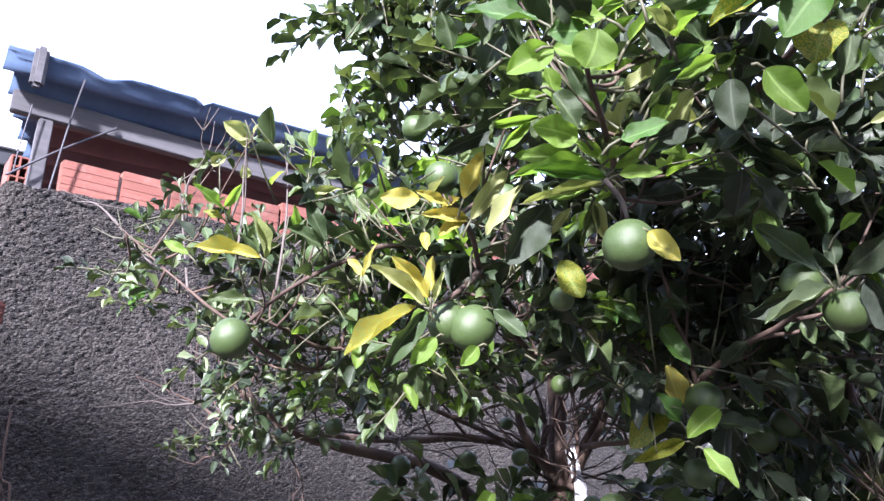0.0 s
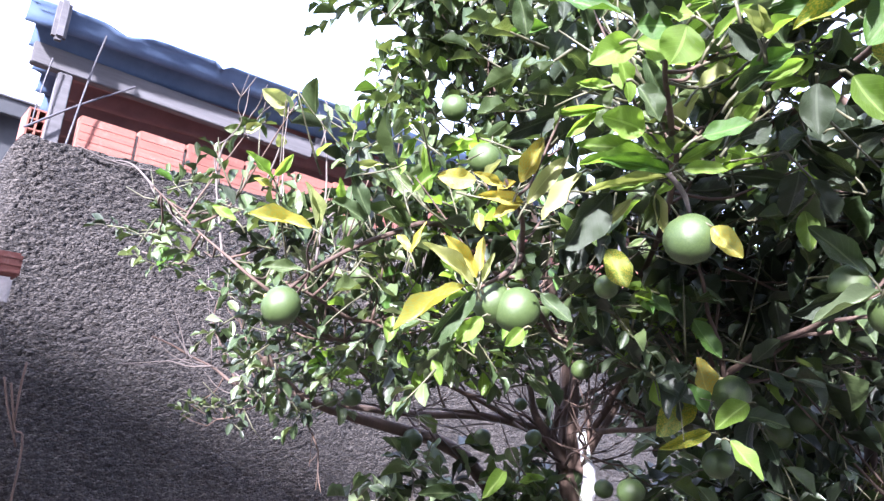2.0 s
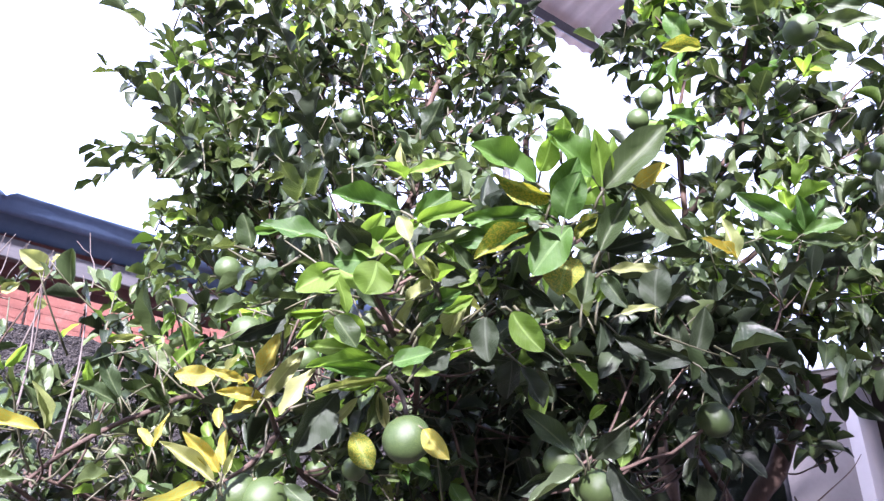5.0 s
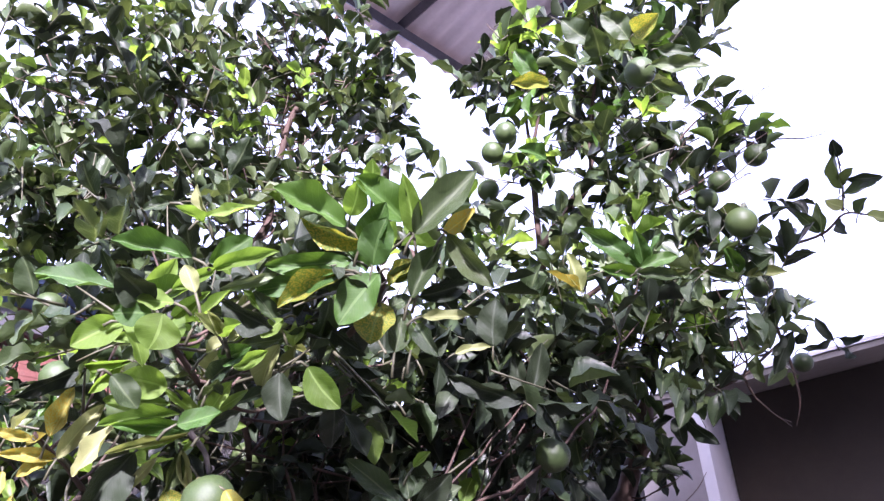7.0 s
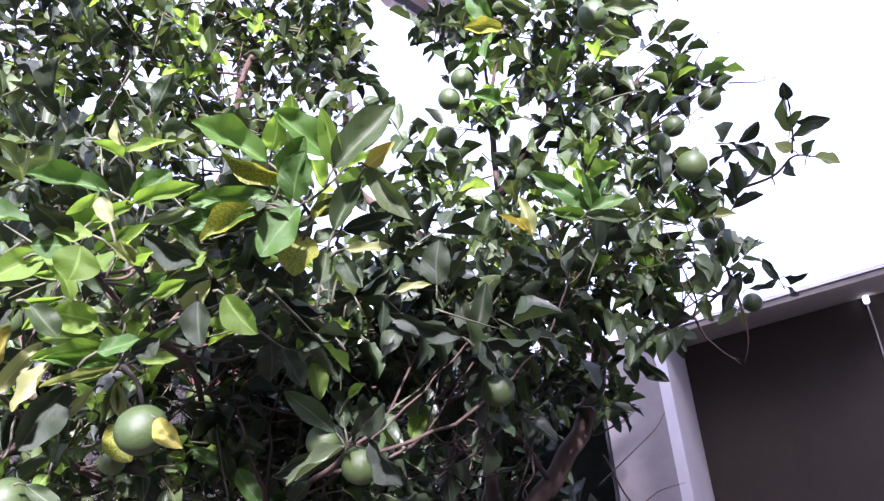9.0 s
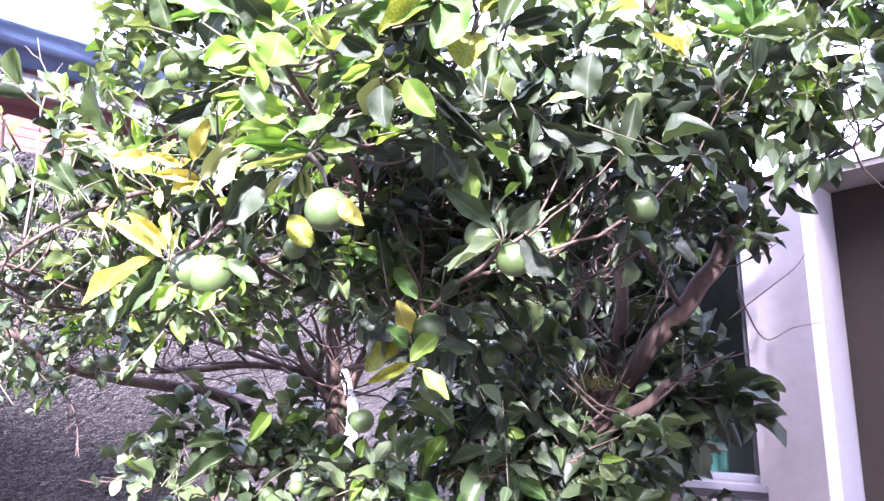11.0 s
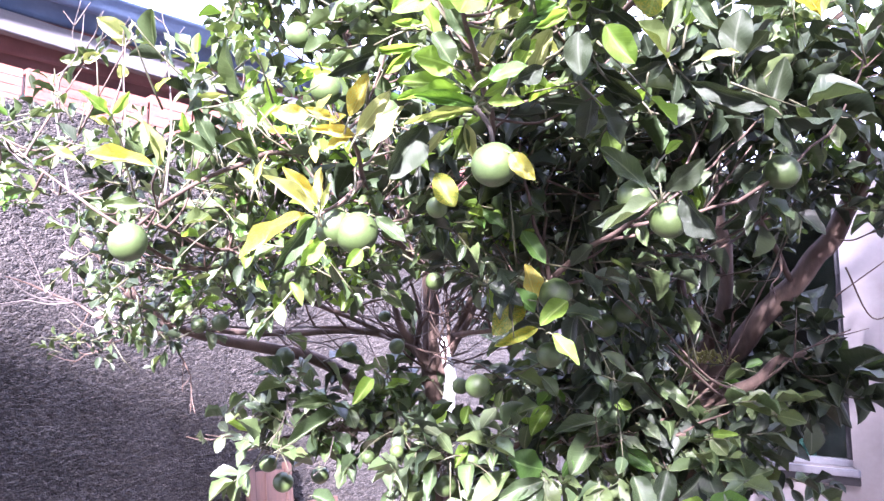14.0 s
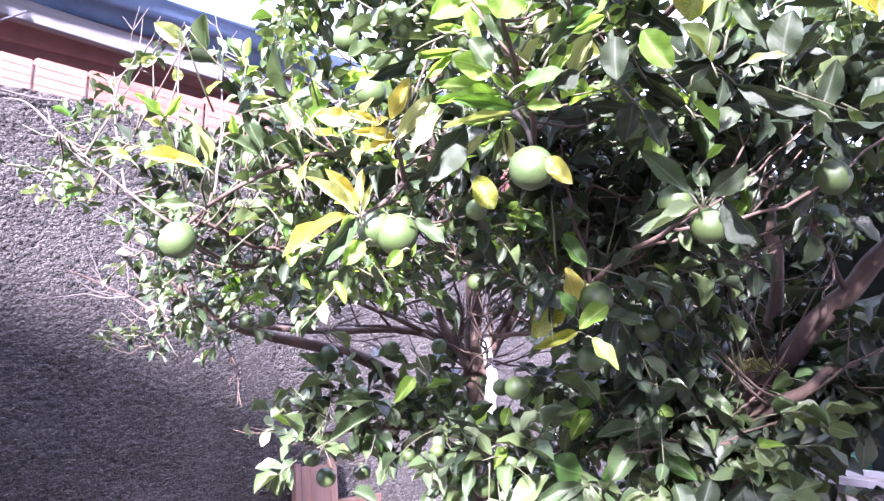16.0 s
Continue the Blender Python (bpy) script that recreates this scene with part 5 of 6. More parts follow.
LOW_BUSH += [
    (1.50, 1.29, 1.21, 0.12, 22),
    (2.06, 0.76, 1.20, 0.20, 46),
    (2.03, 0.76, 1.05, 0.20, 36),
]
LOW_RIGHT = [
    (2.38, 0.62, 1.58, 0.13, 28),
    (2.36, 0.71, 1.40, 0.17, 44),
    (2.40, 0.56, 1.48, 0.15, 40),
    (2.42, 0.49, 1.39, 0.12, 26),
    (2.39, 0.60, 1.36, 0.12, 26),
    (2.26, 0.97, 1.54, 0.18, 36),
    (2.14, 1.20, 1.55, 0.17, 30),
    (1.80, 1.58, 0.98, 0.19, 28),
]
LEAVES = collections.defaultdict(list)
SINGLE = {tree_a: [], tree_b: []}


def clump(tree, x, y, z, r, n, size, tones, droop, single, near):
    """Leafy twigs round a point: each twig a thin stem with leaves set along it."""
    centre = Vector((x, y, z))
    root = RNG.choice(sorted(LINES[tree], key=lambda p: (p - centre).length + 1.5 * max(0.0, p.z - z))[:7])
    gap = centre - root
    if 0.05 < gap.length < 1.2:
        sag = Vector((RNG.gauss(0, 0.05), RNG.gauss(0, 0.05), -0.12)) * gap.length
        line = smooth_line([root, root + gap * 0.35 + sag, root + gap * 0.7 + sag * 0.6, centre + gap * 0.12], 4)
        bm = bmesh.new()
        tube(bm, line, 0.0026 + 0.003 * gap.length, 0.0015, 6, 0.2, RNG)
        under(part("branch", bm, BARK, None, "", True), tree)
        side = line[-4] - line[-6]
        for k in (5, 8):
            off = (side.normalized() + Vector((RNG.gauss(0, 0.7), RNG.gauss(0, 0.7), RNG.gauss(0.2, 0.5)))).normalized() * r
            tube(TWIGS[tree], [line[k], line[k] + off * 0.5, line[k] + off + Vector((0, 0, 0.02))], 0.0028, 0.001, 5)
    for _ in range(max(1, round(n / 6.5))):
        out = Vector((RNG.gauss(0, 1), RNG.gauss(0, 1), RNG.gauss(0, 0.8) + 0.25)).normalized()
        start = centre + out * r * RNG.uniform(-0.1, 0.45) + Vector((RNG.gauss(0, 1), RNG.gauss(0, 1), RNG.gauss(0, 1))) * r * 0.28
        reach = r * RNG.uniform(0.55, 1.0)
        bend = Vector((0, 0, RNG.uniform(-droop, 0.25)))
        line = [start + out * reach * s + bend * reach * s * s for s in (0, 0.25, 0.5, 0.75, 1.0)]
        tube(TWIGS[tree], line, 0.0026, 0.0011, 5)
        count = RNG.randint(5, 8)
        turn = RNG.uniform(0, 6.28)
        kind = RNG.choices(list(tones), weights=list(tones.values()))[0]
        for k in range(count):
            s = (k + 0.7) / count
            i = min(3, int(s * 4))
            at = line[i].lerp(line[i + 1], s * 4 - i)
            ahead = (line[i + 1] - line[i]).normalized()
            a = turn + k * 2.4
            sx = ahead.orthogonal().normalized()
            sy = ahead.cross(sx)
            radial = math.cos(a) * sx + math.sin(a) * sy
            axis = (radial * (1.0 - 0.5 * s) + ahead * (0.45 + 0.7 * s) + Vector((RNG.gauss(0, 0.2), RNG.gauss(0, 0.2), RNG.gauss(0, 0.2) - 0.25 * droop))).normalized()
            if blocks_fruit(at + axis * size * 0.5) or hides_limb(at + axis * size * 0.5):
                continue
            hint = Vector((0, 0, 1.0)) + TO_LIGHT * 0.5 + ahead * 0.5 + Vector((RNG.gauss(0, 0.45), RNG.gauss(0, 0.45), RNG.gauss(0, 0.3)))
            length = size * RNG.uniform(0.6, 1.2) * (1.0 if s < 0.8 else 0.8)
            m = leaf_frame(axis, hint, length, length * RNG.uniform(0.42, 0.58), at + axis * 0.006)
            own = kind if RNG.random() < 0.85 else RNG.choices(list(tones), weights=list(tones.values()))[0]
            if (single or tree == tree_b) and near and len(SINGLE[tree]) < (260 if tree == tree_a else 260):
                ob = under(new("leaf", HERO_MESH[(own, RNG.randrange(8))]), tree)
                ob.matrix_basis = m
                SINGLE[tree].append(ob)
            else:
                LEAVES[(tree, own)].append((RNG.randrange(12), np.array(m)))


stem((0.529, 0.490, 1.948))
hero((0.511, 0.483, 1.941), (0.548, 0.451, 1.926), 0.033, "young")
hero((0.518, 0.489, 1.944), (0.482, 0.524, 1.915), 0.035, "young")
hero((0.531, 0.482, 1.972), (0.541, 0.413, 1.981), 0.032, "young")
hero((0.539, 0.489, 1.975), (0.541, 0.440, 2.017), 0.030, "young")
hero((0.572, 0.473, 1.960), (0.577, 0.423, 1.980), 0.017, "young")
hero((0.515, 0.509, 1.989), (0.450, 0.562, 2.007), 0.028, "rich")
hero((0.595, 0.649, 2.072), (0.582, 0.677, 2.023), 0.044, "green")
hero((0.612, 0.713, 2.098), (0.558, 0.745, 2.078), 0.017, "rich")
hero((0.570, 0.550, 1.969), (0.605, 0.556, 1.923), 0.023, "young")
hero((0.587, 0.526, 1.968), (0.625, 0.523, 1.932), 0.022, "green")
hero((0.643, 0.515, 1.997), (0.655, 0.458, 1.978), 0.021, "green")
hero((0.605, 0.624, 2.044), (0.567, 0.618, 2.088), 0.017, "green")
stem((0.673, 0.581, 1.915))
hero((0.657, 0.572, 1.908), (0.604, 0.600, 1.917), 0.043, "young")
hero((0.640, 0.621, 1.950), (0.608, 0.685, 1.949), 0.014, "young")
hero((0.632, 0.634, 1.947), (0.614, 0.669, 1.911), 0.015, "young")
hero((0.618, 0.686, 1.948), (0.558, 0.741, 1.912), 0.026, "old")
hero((0.702, 0.573, 1.946), (0.678, 0.588, 1.979), 0.022, "green")
hero((0.723, 0.558, 1.923), (0.691, 0.517, 1.955), 0.028, "pale")
hero((0.649, 0.621, 1.982), (0.600, 0.637, 1.978), 0.015, "young")
hero((0.654, 0.633, 2.004), (0.630, 0.698, 1.989), 0.018, "green")
stem((0.719, 0.564, 1.866))
hero((0.673, 0.581, 1.890), (0.625, 0.659, 1.903), 0.025, "young")
hero((0.676, 0.566, 1.875), (0.614, 0.642, 1.863), 0.021, "young")
hero((0.683, 0.551, 1.854), (0.607, 0.606, 1.858), 0.022, "rich")
hero((0.693, 0.557, 1.851), (0.634, 0.646, 1.831), 0.014, "pale")
hero((0.684, 0.573, 1.848), (0.656, 0.625, 1.838), 0.015, "young")
hero((0.705, 0.560, 1.875), (0.665, 0.587, 1.908), 0.018, "young")
hero((0.709, 0.558, 1.870), (0.751, 0.476, 1.909), 0.023, "green")
hero((0.701, 0.549, 1.871), (0.722, 0.496, 1.901), 0.017, "young")
hero((0.691, 0.535, 1.856), (0.712, 0.487, 1.852), 0.019, "young")
hero((0.694, 0.553, 1.883), (0.698, 0.521, 1.890), 0.012, "young")
hero((0.709, 0.549, 1.852), (0.702, 0.580, 1.831), 0.013, "young")
hero((0.928, 0.568, 1.998), (0.956, 0.539, 1.974), 0.028, "old")
hero((0.600, 0.414, 2.008), (0.581, 0.418, 2.038), 0.015, "young")
stem((0.669, 0.416, 1.978))
hero((0.651, 0.408, 1.972), (0.625, 0.412, 1.996), 0.013, "young")
hero((0.652, 0.407, 1.972), (0.638, 0.396, 2.002), 0.010, "young")
hero((0.651, 0.411, 1.969), (0.644, 0.448, 1.975), 0.012, "young")
hero((0.653, 0.408, 1.969), (0.634, 0.364, 1.984), 0.013, "young")
hero((0.651, 0.373, 1.956), (0.639, 0.396, 1.934), 0.019, "young")
hero((0.693, 0.399, 1.948), (0.657, 0.444, 1.941), 0.019, "green")
hero((0.736, 0.452, 1.960), (0.746, 0.492, 1.909), 0.032, "pale")
hero((0.694, 0.443, 1.977), (0.662, 0.465, 1.943), 0.016, "young")
hero((0.685, 0.469, 1.991), (0.660, 0.496, 1.952), 0.015, "young")
hero((0.676, 0.481, 1.974), (0.673, 0.455, 2.018), 0.011, "pale")
hero((1.132, 0.542, 2.041), (1.102, 0.517, 2.123), 0.065, "old")
hero((1.003, 0.395, 1.984), (0.946, 0.412, 2.038), 0.030, "green")
hero((1.063, 0.491, 2.033), (1.068, 0.424, 2.011), 0.026, "old")
hero((1.070, 0.509, 2.001), (1.059, 0.426, 1.993), 0.037, "old")
hero((0.937, 0.602, 1.938), (0.976, 0.517, 1.918), 0.028, "old")
hero((0.979, 0.500, 1.952), (0.984, 0.436, 1.912), 0.030, "old")
stem((0.671, 0.802, 1.866))
hero((0.601, 0.836, 1.879), (0.547, 0.859, 1.875), 0.032, "yellow")
hero((0.636, 0.774, 1.872), (0.640, 0.735, 1.934), 0.030, "yellow")
hero((0.622, 0.842, 1.887), (0.626, 0.803, 1.911), 0.011, "pale")
hero((0.633, 0.808, 1.874), (0.580, 0.813, 1.880), 0.016, "yellow")
hero((0.662, 0.789, 1.847), (0.595, 0.815, 1.851), 0.020, "yellow")
hero((0.652, 0.786, 1.845), (0.620, 0.812, 1.824), 0.018, "yellow")
hero((0.636, 0.823, 1.866), (0.641, 0.790, 1.878), 0.015, "yellow")
hero((0.651, 0.773, 1.843), (0.678, 0.724, 1.914), 0.027, "pale")
hero((0.676, 0.691, 1.881), (0.656, 0.750, 1.819), 0.028, "pale")
hero((0.624, 0.849, 1.833), (0.617, 0.833, 1.798), 0.016, "yellow")
hero((0.672, 0.800, 1.798), (0.623, 0.833, 1.815), 0.018, "mottled")
hero((0.605, 0.991, 1.785), (0.586, 1.005, 1.816), 0.016, "yellow")
hero((0.607, 0.990, 1.785), (0.603, 0.959, 1.834), 0.011, "yellow")
stem((0.682, 0.897, 1.740))
hero((0.654, 0.884, 1.728), (0.572, 0.913, 1.781), 0.023, "pale")
hero((0.663, 0.886, 1.743), (0.598, 0.900, 1.799), 0.025, "yellow")
hero((0.665, 0.881, 1.753), (0.654, 0.868, 1.805), 0.018, "yellow")
hero((0.672, 0.877, 1.740), (0.683, 0.844, 1.774), 0.013, "young")
hero((0.640, 0.884, 1.725), (0.565, 0.950, 1.642), 0.025, "yellow")
hero((0.663, 0.891, 1.722), (0.613, 0.921, 1.630), 0.031, "green")
hero((0.680, 0.884, 1.682), (0.650, 0.904, 1.639), 0.030, "young")
hero((0.671, 0.880, 1.737), (0.673, 0.856, 1.782), 0.012, "pale")
hero((0.734, 0.845, 1.670), (0.711, 0.859, 1.641), 0.025, "young")
hero((0.736, 0.814, 1.725), (0.782, 0.790, 1.685), 0.028, "green")
stem((0.479, 1.096, 1.810))
hero((0.466, 1.080, 1.806), (0.381, 1.139, 1.814), 0.026, "yellow")
hero((0.472, 1.077, 1.806), (0.429, 1.055, 1.870), 0.018, "pale")
stem((0.456, 1.229, 1.916))
hero((0.445, 1.211, 1.916), (0.382, 1.184, 1.942), 0.019, "young")
hero((0.446, 1.208, 1.922), (0.456, 1.168, 1.958), 0.017, "young")
hero((0.449, 1.214, 1.900), (0.414, 1.220, 1.911), 0.016, "mottled")
hero((0.415, 1.272, 1.839), (0.374, 1.291, 1.862), 0.018, "young")
hero((0.445, 1.053, 1.729), (0.385, 1.075, 1.722), 0.019, "green")
hero((0.686, 1.254, 1.763), (0.621, 1.247, 1.743), 0.032, "green")
stem((0.677, 1.246, 1.907))
hero((0.666, 1.232, 1.896), (0.587, 1.237, 1.919), 0.035, "green")
hero((0.657, 1.210, 1.902), (0.602, 1.200, 1.976), 0.030, "green")
hero((0.614, 1.255, 1.927), (0.588, 1.215, 1.958), 0.018, "young")
stem((0.809, 1.263, 1.984))
hero((0.805, 1.227, 1.982), (0.729, 1.264, 2.042), 0.044, "green")
hero((0.806, 1.220, 1.996), (0.761, 1.196, 2.082), 0.024, "young")
hero((0.751, 1.262, 2.059), (0.672, 1.217, 2.143), 0.032, "green")
hero((0.756, 1.260, 2.055), (0.754, 1.205, 2.116), 0.027, "young")
hero((0.729, 1.282, 2.051), (0.660, 1.322, 2.030), 0.016, "pale")
hero((0.729, 1.270, 2.075), (0.694, 1.298, 2.070), 0.019, "green")
hero((0.764, 1.223, 1.900), (0.678, 1.250, 1.939), 0.027, "green")
hero((0.767, 1.219, 1.907), (0.692, 1.201, 1.954), 0.022, "green")
hero((0.753, 1.203, 1.977), (0.792, 1.166, 2.046), 0.027, "young")
stem((1.225, 0.809, 1.601))
hero((1.199, 0.792, 1.608), (1.158, 0.785, 1.677), 0.050, "yellow")
hero((1.180, 0.807, 1.589), (1.116, 0.849, 1.538), 0.057, "mottled")
hero((1.182, 0.785, 1.578), (1.122, 0.805, 1.620), 0.042, "rich")
hero((1.205, 0.718, 1.600), (1.156, 0.753, 1.549), 0.043, "young")
hero((1.194, 0.787, 1.543), (1.121, 0.844, 1.507), 0.026, "mottled")
hero((1.230, 0.738, 1.578), (1.249, 0.663, 1.567), 0.045, "green")
hero((1.176, 0.737, 1.530), (1.186, 0.678, 1.475), 0.036, "young")
hero((1.170, 0.808, 1.755), (1.194, 0.768, 1.680), 0.040, "rich")
hero((1.152, 0.837, 1.759), (1.126, 0.891, 1.800), 0.028, "rich")
hero((1.172, 0.830, 1.739), (1.127, 0.809, 1.799), 0.033, "green")
hero((1.114, 0.950, 1.758), (1.117, 0.922, 1.718), 0.020, "pale")
hero((0.825, 0.755, 1.810), (0.858, 0.739, 1.754), 0.044, "mottled")
hero((0.663, 0.630, 1.834), (0.636, 0.684, 1.758), 0.051, "old")
hero((0.696, 0.585, 1.831), (0.692, 0.600, 1.782), 0.022, "green")
hero((0.697, 0.581, 1.834), (0.712, 0.578, 1.784), 0.018, "pale")
hero((0.682, 0.608, 1.827), (0.668, 0.642, 1.789), 0.014, "pale")
hero((0.695, 0.498, 1.773), (0.710, 0.468, 1.734), 0.027, "yellow")
stem((0.725, 0.266, 2.037))
hero((0.666, 0.289, 2.061), (0.584, 0.337, 2.091), 0.039, "rich")
hero((0.685, 0.279, 2.044), (0.620, 0.321, 2.063), 0.028, "mottled")
hero((0.678, 0.289, 2.020), (0.609, 0.365, 2.010), 0.031, "rich")
hero((0.669, 0.293, 2.005), (0.614, 0.385, 1.984), 0.032, "rich")
hero((0.670, 0.297, 1.999), (0.633, 0.364, 1.964), 0.031, "mottled")
hero((0.687, 0.256, 1.997), (0.680, 0.309, 1.942), 0.049, "rich")
hero((0.671, 0.269, 2.034), (0.661, 0.226, 2.072), 0.034, "rich")
hero((0.680, 0.260, 2.006), (0.653, 0.222, 2.046), 0.044, "rich")
hero((0.665, 0.281, 2.074), (0.639, 0.248, 2.104), 0.030, "young")
hero((0.705, 0.229, 2.067), (0.636, 0.252, 2.105), 0.045, "rich")
hero((0.717, 0.222, 2.054), (0.667, 0.203, 2.107), 0.027, "young")
hero((0.703, 0.213, 2.043), (0.709, 0.126, 2.111), 0.044, "green")
hero((0.738, 0.190, 2.050), (0.727, 0.143, 2.066), 0.023, "yellow")
hero((0.732, 0.182, 2.046), (0.770, 0.142, 1.976), 0.029, "green")
hero((0.742, 0.245, 1.979), (0.747, 0.199, 2.042), 0.032, "green")
hero((0.763, 0.246, 1.987), (0.798, 0.192, 2.004), 0.027, "old")
hero((0.756, 0.239, 1.956), (0.795, 0.192, 1.955), 0.017, "pale")
hero((0.740, 0.286, 1.981), (0.729, 0.300, 1.928), 0.055, "mottled")
hero((0.776, 0.280, 1.967), (0.778, 0.296, 1.939), 0.027, "old")
hero((0.738, 0.275, 2.001), (0.749, 0.246, 2.033), 0.023, "mottled")
hero((0.666, 0.248, 2.107), (0.644, 0.231, 2.127), 0.022, "young")
hero((0.761, 0.244, 1.993), (0.759, 0.212, 2.030), 0.022, "young")
hero((0.746, 0.282, 1.974), (0.766, 0.256, 1.989), 0.022, "green")
hero((1.183, 0.288, 1.925), (1.121, 0.403, 1.977), 0.037, "old")
hero((1.131, 0.388, 2.021), (1.146, 0.324, 2.026), 0.017, "pale")
hero((0.977, 0.530, 2.020), (1.035, 0.480, 1.983), 0.033, "old")
hero((0.939, 0.593, 1.985), (0.957, 0.538, 2.056), 0.025, "old")
hero((0.895, 0.577, 1.955), (0.877, 0.540, 2.008), 0.019, "pale")
hero((0.852, 0.612, 2.046), (0.920, 0.542, 2.009), 0.017, "pale")
hero((0.845, 0.675, 2.019), (0.849, 0.647, 2.067), 0.020, "pale")
hero((1.025, 0.452, 1.928), (0.969, 0.495, 1.973), 0.032, "old")
hero((1.072, 0.457, 2.006), (1.080, 0.436, 2.066), 0.030, "old")
hero((1.077, 0.443, 2.015), (1.094, 0.376, 2.056), 0.024, "old")
stem((1.387, 0.356, 1.973))
hero((1.365, 0.357, 1.973), (1.332, 0.356, 2.058), 0.039, "old")
hero((1.369, 0.347, 1.972), (1.363, 0.307, 2.075), 0.043, "old")
hero((1.354, 0.337, 1.962), (1.405, 0.236, 1.948), 0.041, "old")
hero((1.360, 0.321, 1.960), (1.350, 0.286, 1.875), 0.029, "old")
hero((1.265, 0.371, 2.062), (1.234, 0.341, 2.142), 0.063, "old")
hero((1.293, 0.385, 2.063), (1.261, 0.413, 2.132), 0.034, "old")
stem((1.813, 0.168, 2.354))
hero((1.765, 0.160, 2.342), (1.663, 0.265, 2.448), 0.055, "rich")
hero((1.764, 0.152, 2.349), (1.695, 0.138, 2.407), 0.040, "rich")
hero((1.766, 0.146, 2.347), (1.771, 0.086, 2.416), 0.037, "rich")
hero((1.747, 0.156, 2.334), (1.778, 0.064, 2.355), 0.037, "rich")
hero((1.749, 0.167, 2.322), (1.787, 0.067, 2.303), 0.035, "green")
hero((1.769, 0.173, 2.324), (1.707, 0.241, 2.345), 0.036, "rich")
hero((1.740, 0.316, 2.304), (1.705, 0.327, 2.406), 0.040, "pale")
hero((1.739, 0.316, 2.307), (1.665, 0.372, 2.351), 0.022, "yellow")
stem((2.154, -0.039, 2.383))
hero((2.122, -0.041, 2.383), (2.054, -0.026, 2.455), 0.049, "rich")
hero((2.123, -0.048, 2.381), (2.092, -0.144, 2.408), 0.042, "green")
hero((2.106, -0.056, 2.370), (2.118, -0.168, 2.367), 0.033, "pale")
hero((2.126, -0.034, 2.368), (2.034, 0.064, 2.405), 0.038, "green")
hero((2.133, -0.048, 2.352), (2.096, -0.003, 2.300), 0.031, "young")
stem((2.217, 0.095, 2.233))
hero((2.175, 0.088, 2.235), (2.123, 0.130, 2.315), 0.061, "young")
hero((2.173, 0.084, 2.244), (2.164, 0.035, 2.315), 0.065, "young")
hero((2.177, 0.088, 2.229), (2.150, 0.044, 2.216), 0.042, "young")
hero((2.178, 0.094, 2.223), (2.196, 0.041, 2.131), 0.039, "green")
hero((2.187, 0.074, 2.195), (2.176, -0.043, 2.177), 0.046, "green")
hero((2.214, -0.029, 2.172), (2.227, -0.017, 2.093), 0.046, "green")
hero((2.070, 0.293, 2.318), (2.012, 0.296, 2.383), 0.052, "young")
hero((2.104, 0.267, 2.225), (2.119, 0.239, 2.271), 0.024, "yellow")
hero((2.112, 0.327, 2.136), (2.103, 0.307, 2.189), 0.041, "mottled")
hero((2.259, 0.218, 2.047), (2.220, 0.145, 1.944), 0.047, "old")
hero((2.256, 0.235, 2.042), (2.213, 0.224, 1.960), 0.047, "old")
hero((1.670, 0.153, 2.999), (1.602, 0.205, 3.060), 0.071, "green")
hero((1.699, 0.142, 2.965), (1.606, 0.131, 2.999), 0.071, "green")
hero((1.698, 0.056, 2.985), (1.632, 0.100, 3.052), 0.071, "green")
hero((1.694, 0.038, 2.994), (1.638, -0.041, 2.980), 0.064, "mottled")
hero((1.730, 0.015, 2.902), (1.732, -0.121, 2.846), 0.045, "green")
hero((1.757, 0.029, 2.861), (1.789, -0.050, 2.807), 0.035, "green")
hero((1.748, 0.011, 2.878), (1.785, -0.006, 2.833), 0.045, "pale")
hero((1.712, -0.010, 2.930), (1.764, -0.089, 2.911), 0.040, "green")
hero((1.688, 0.298, 2.929), (1.602, 0.386, 2.910), 0.047, "mottled")
hero((1.667, 0.322, 2.946), (1.615, 0.361, 3.028), 0.061, "rich")
hero((1.692, 0.209, 2.954), (1.610, 0.262, 2.960), 0.040, "green")
hero((1.830, 0.383, 2.776), (1.733, 0.419, 2.787), 0.052, "rich")
hero((1.834, 0.386, 2.769), (1.831, 0.410, 2.708), 0.045, "rich")
stem((1.017, 0.433, 1.766))
hero((0.977, 0.424, 1.762), (0.932, 0.486, 1.827), 0.035, "green")
hero((0.988, 0.412, 1.741), (0.928, 0.480, 1.690), 0.022, "sheen")
hero((0.995, 0.441, 1.748), (0.931, 0.501, 1.700), 0.039, "old")
hero((0.981, 0.396, 1.753), (0.974, 0.330, 1.797), 0.038, "old")
hero((0.996, 0.384, 1.759), (1.003, 0.328, 1.775), 0.026, "sheen")
hero((1.002, 0.377, 1.749), (1.029, 0.330, 1.680), 0.046, "old")
hero((0.966, 0.399, 1.765), (0.951, 0.399, 1.804), 0.023, "green")
hero((0.960, 0.385, 1.808), (0.970, 0.360, 1.828), 0.015, "young")
stem((1.834, 1.056, 1.236))
hero((1.771, 0.970, 1.255), (1.688, 1.012, 1.155), 0.082, "green")
hero((1.795, 0.925, 1.250), (1.819, 0.824, 1.166), 0.049, "rich")
hero((1.780, 0.913, 1.258), (1.823, 0.838, 1.224), 0.035, "sheen")
hero((1.805, 0.909, 1.257), (1.806, 0.910, 1.146), 0.032, "sheen")
hero((1.787, 0.869, 1.153), (1.759, 0.809, 1.059), 0.071, "green")
hero((1.782, 0.919, 1.145), (1.772, 0.899, 1.049), 0.063, "green")
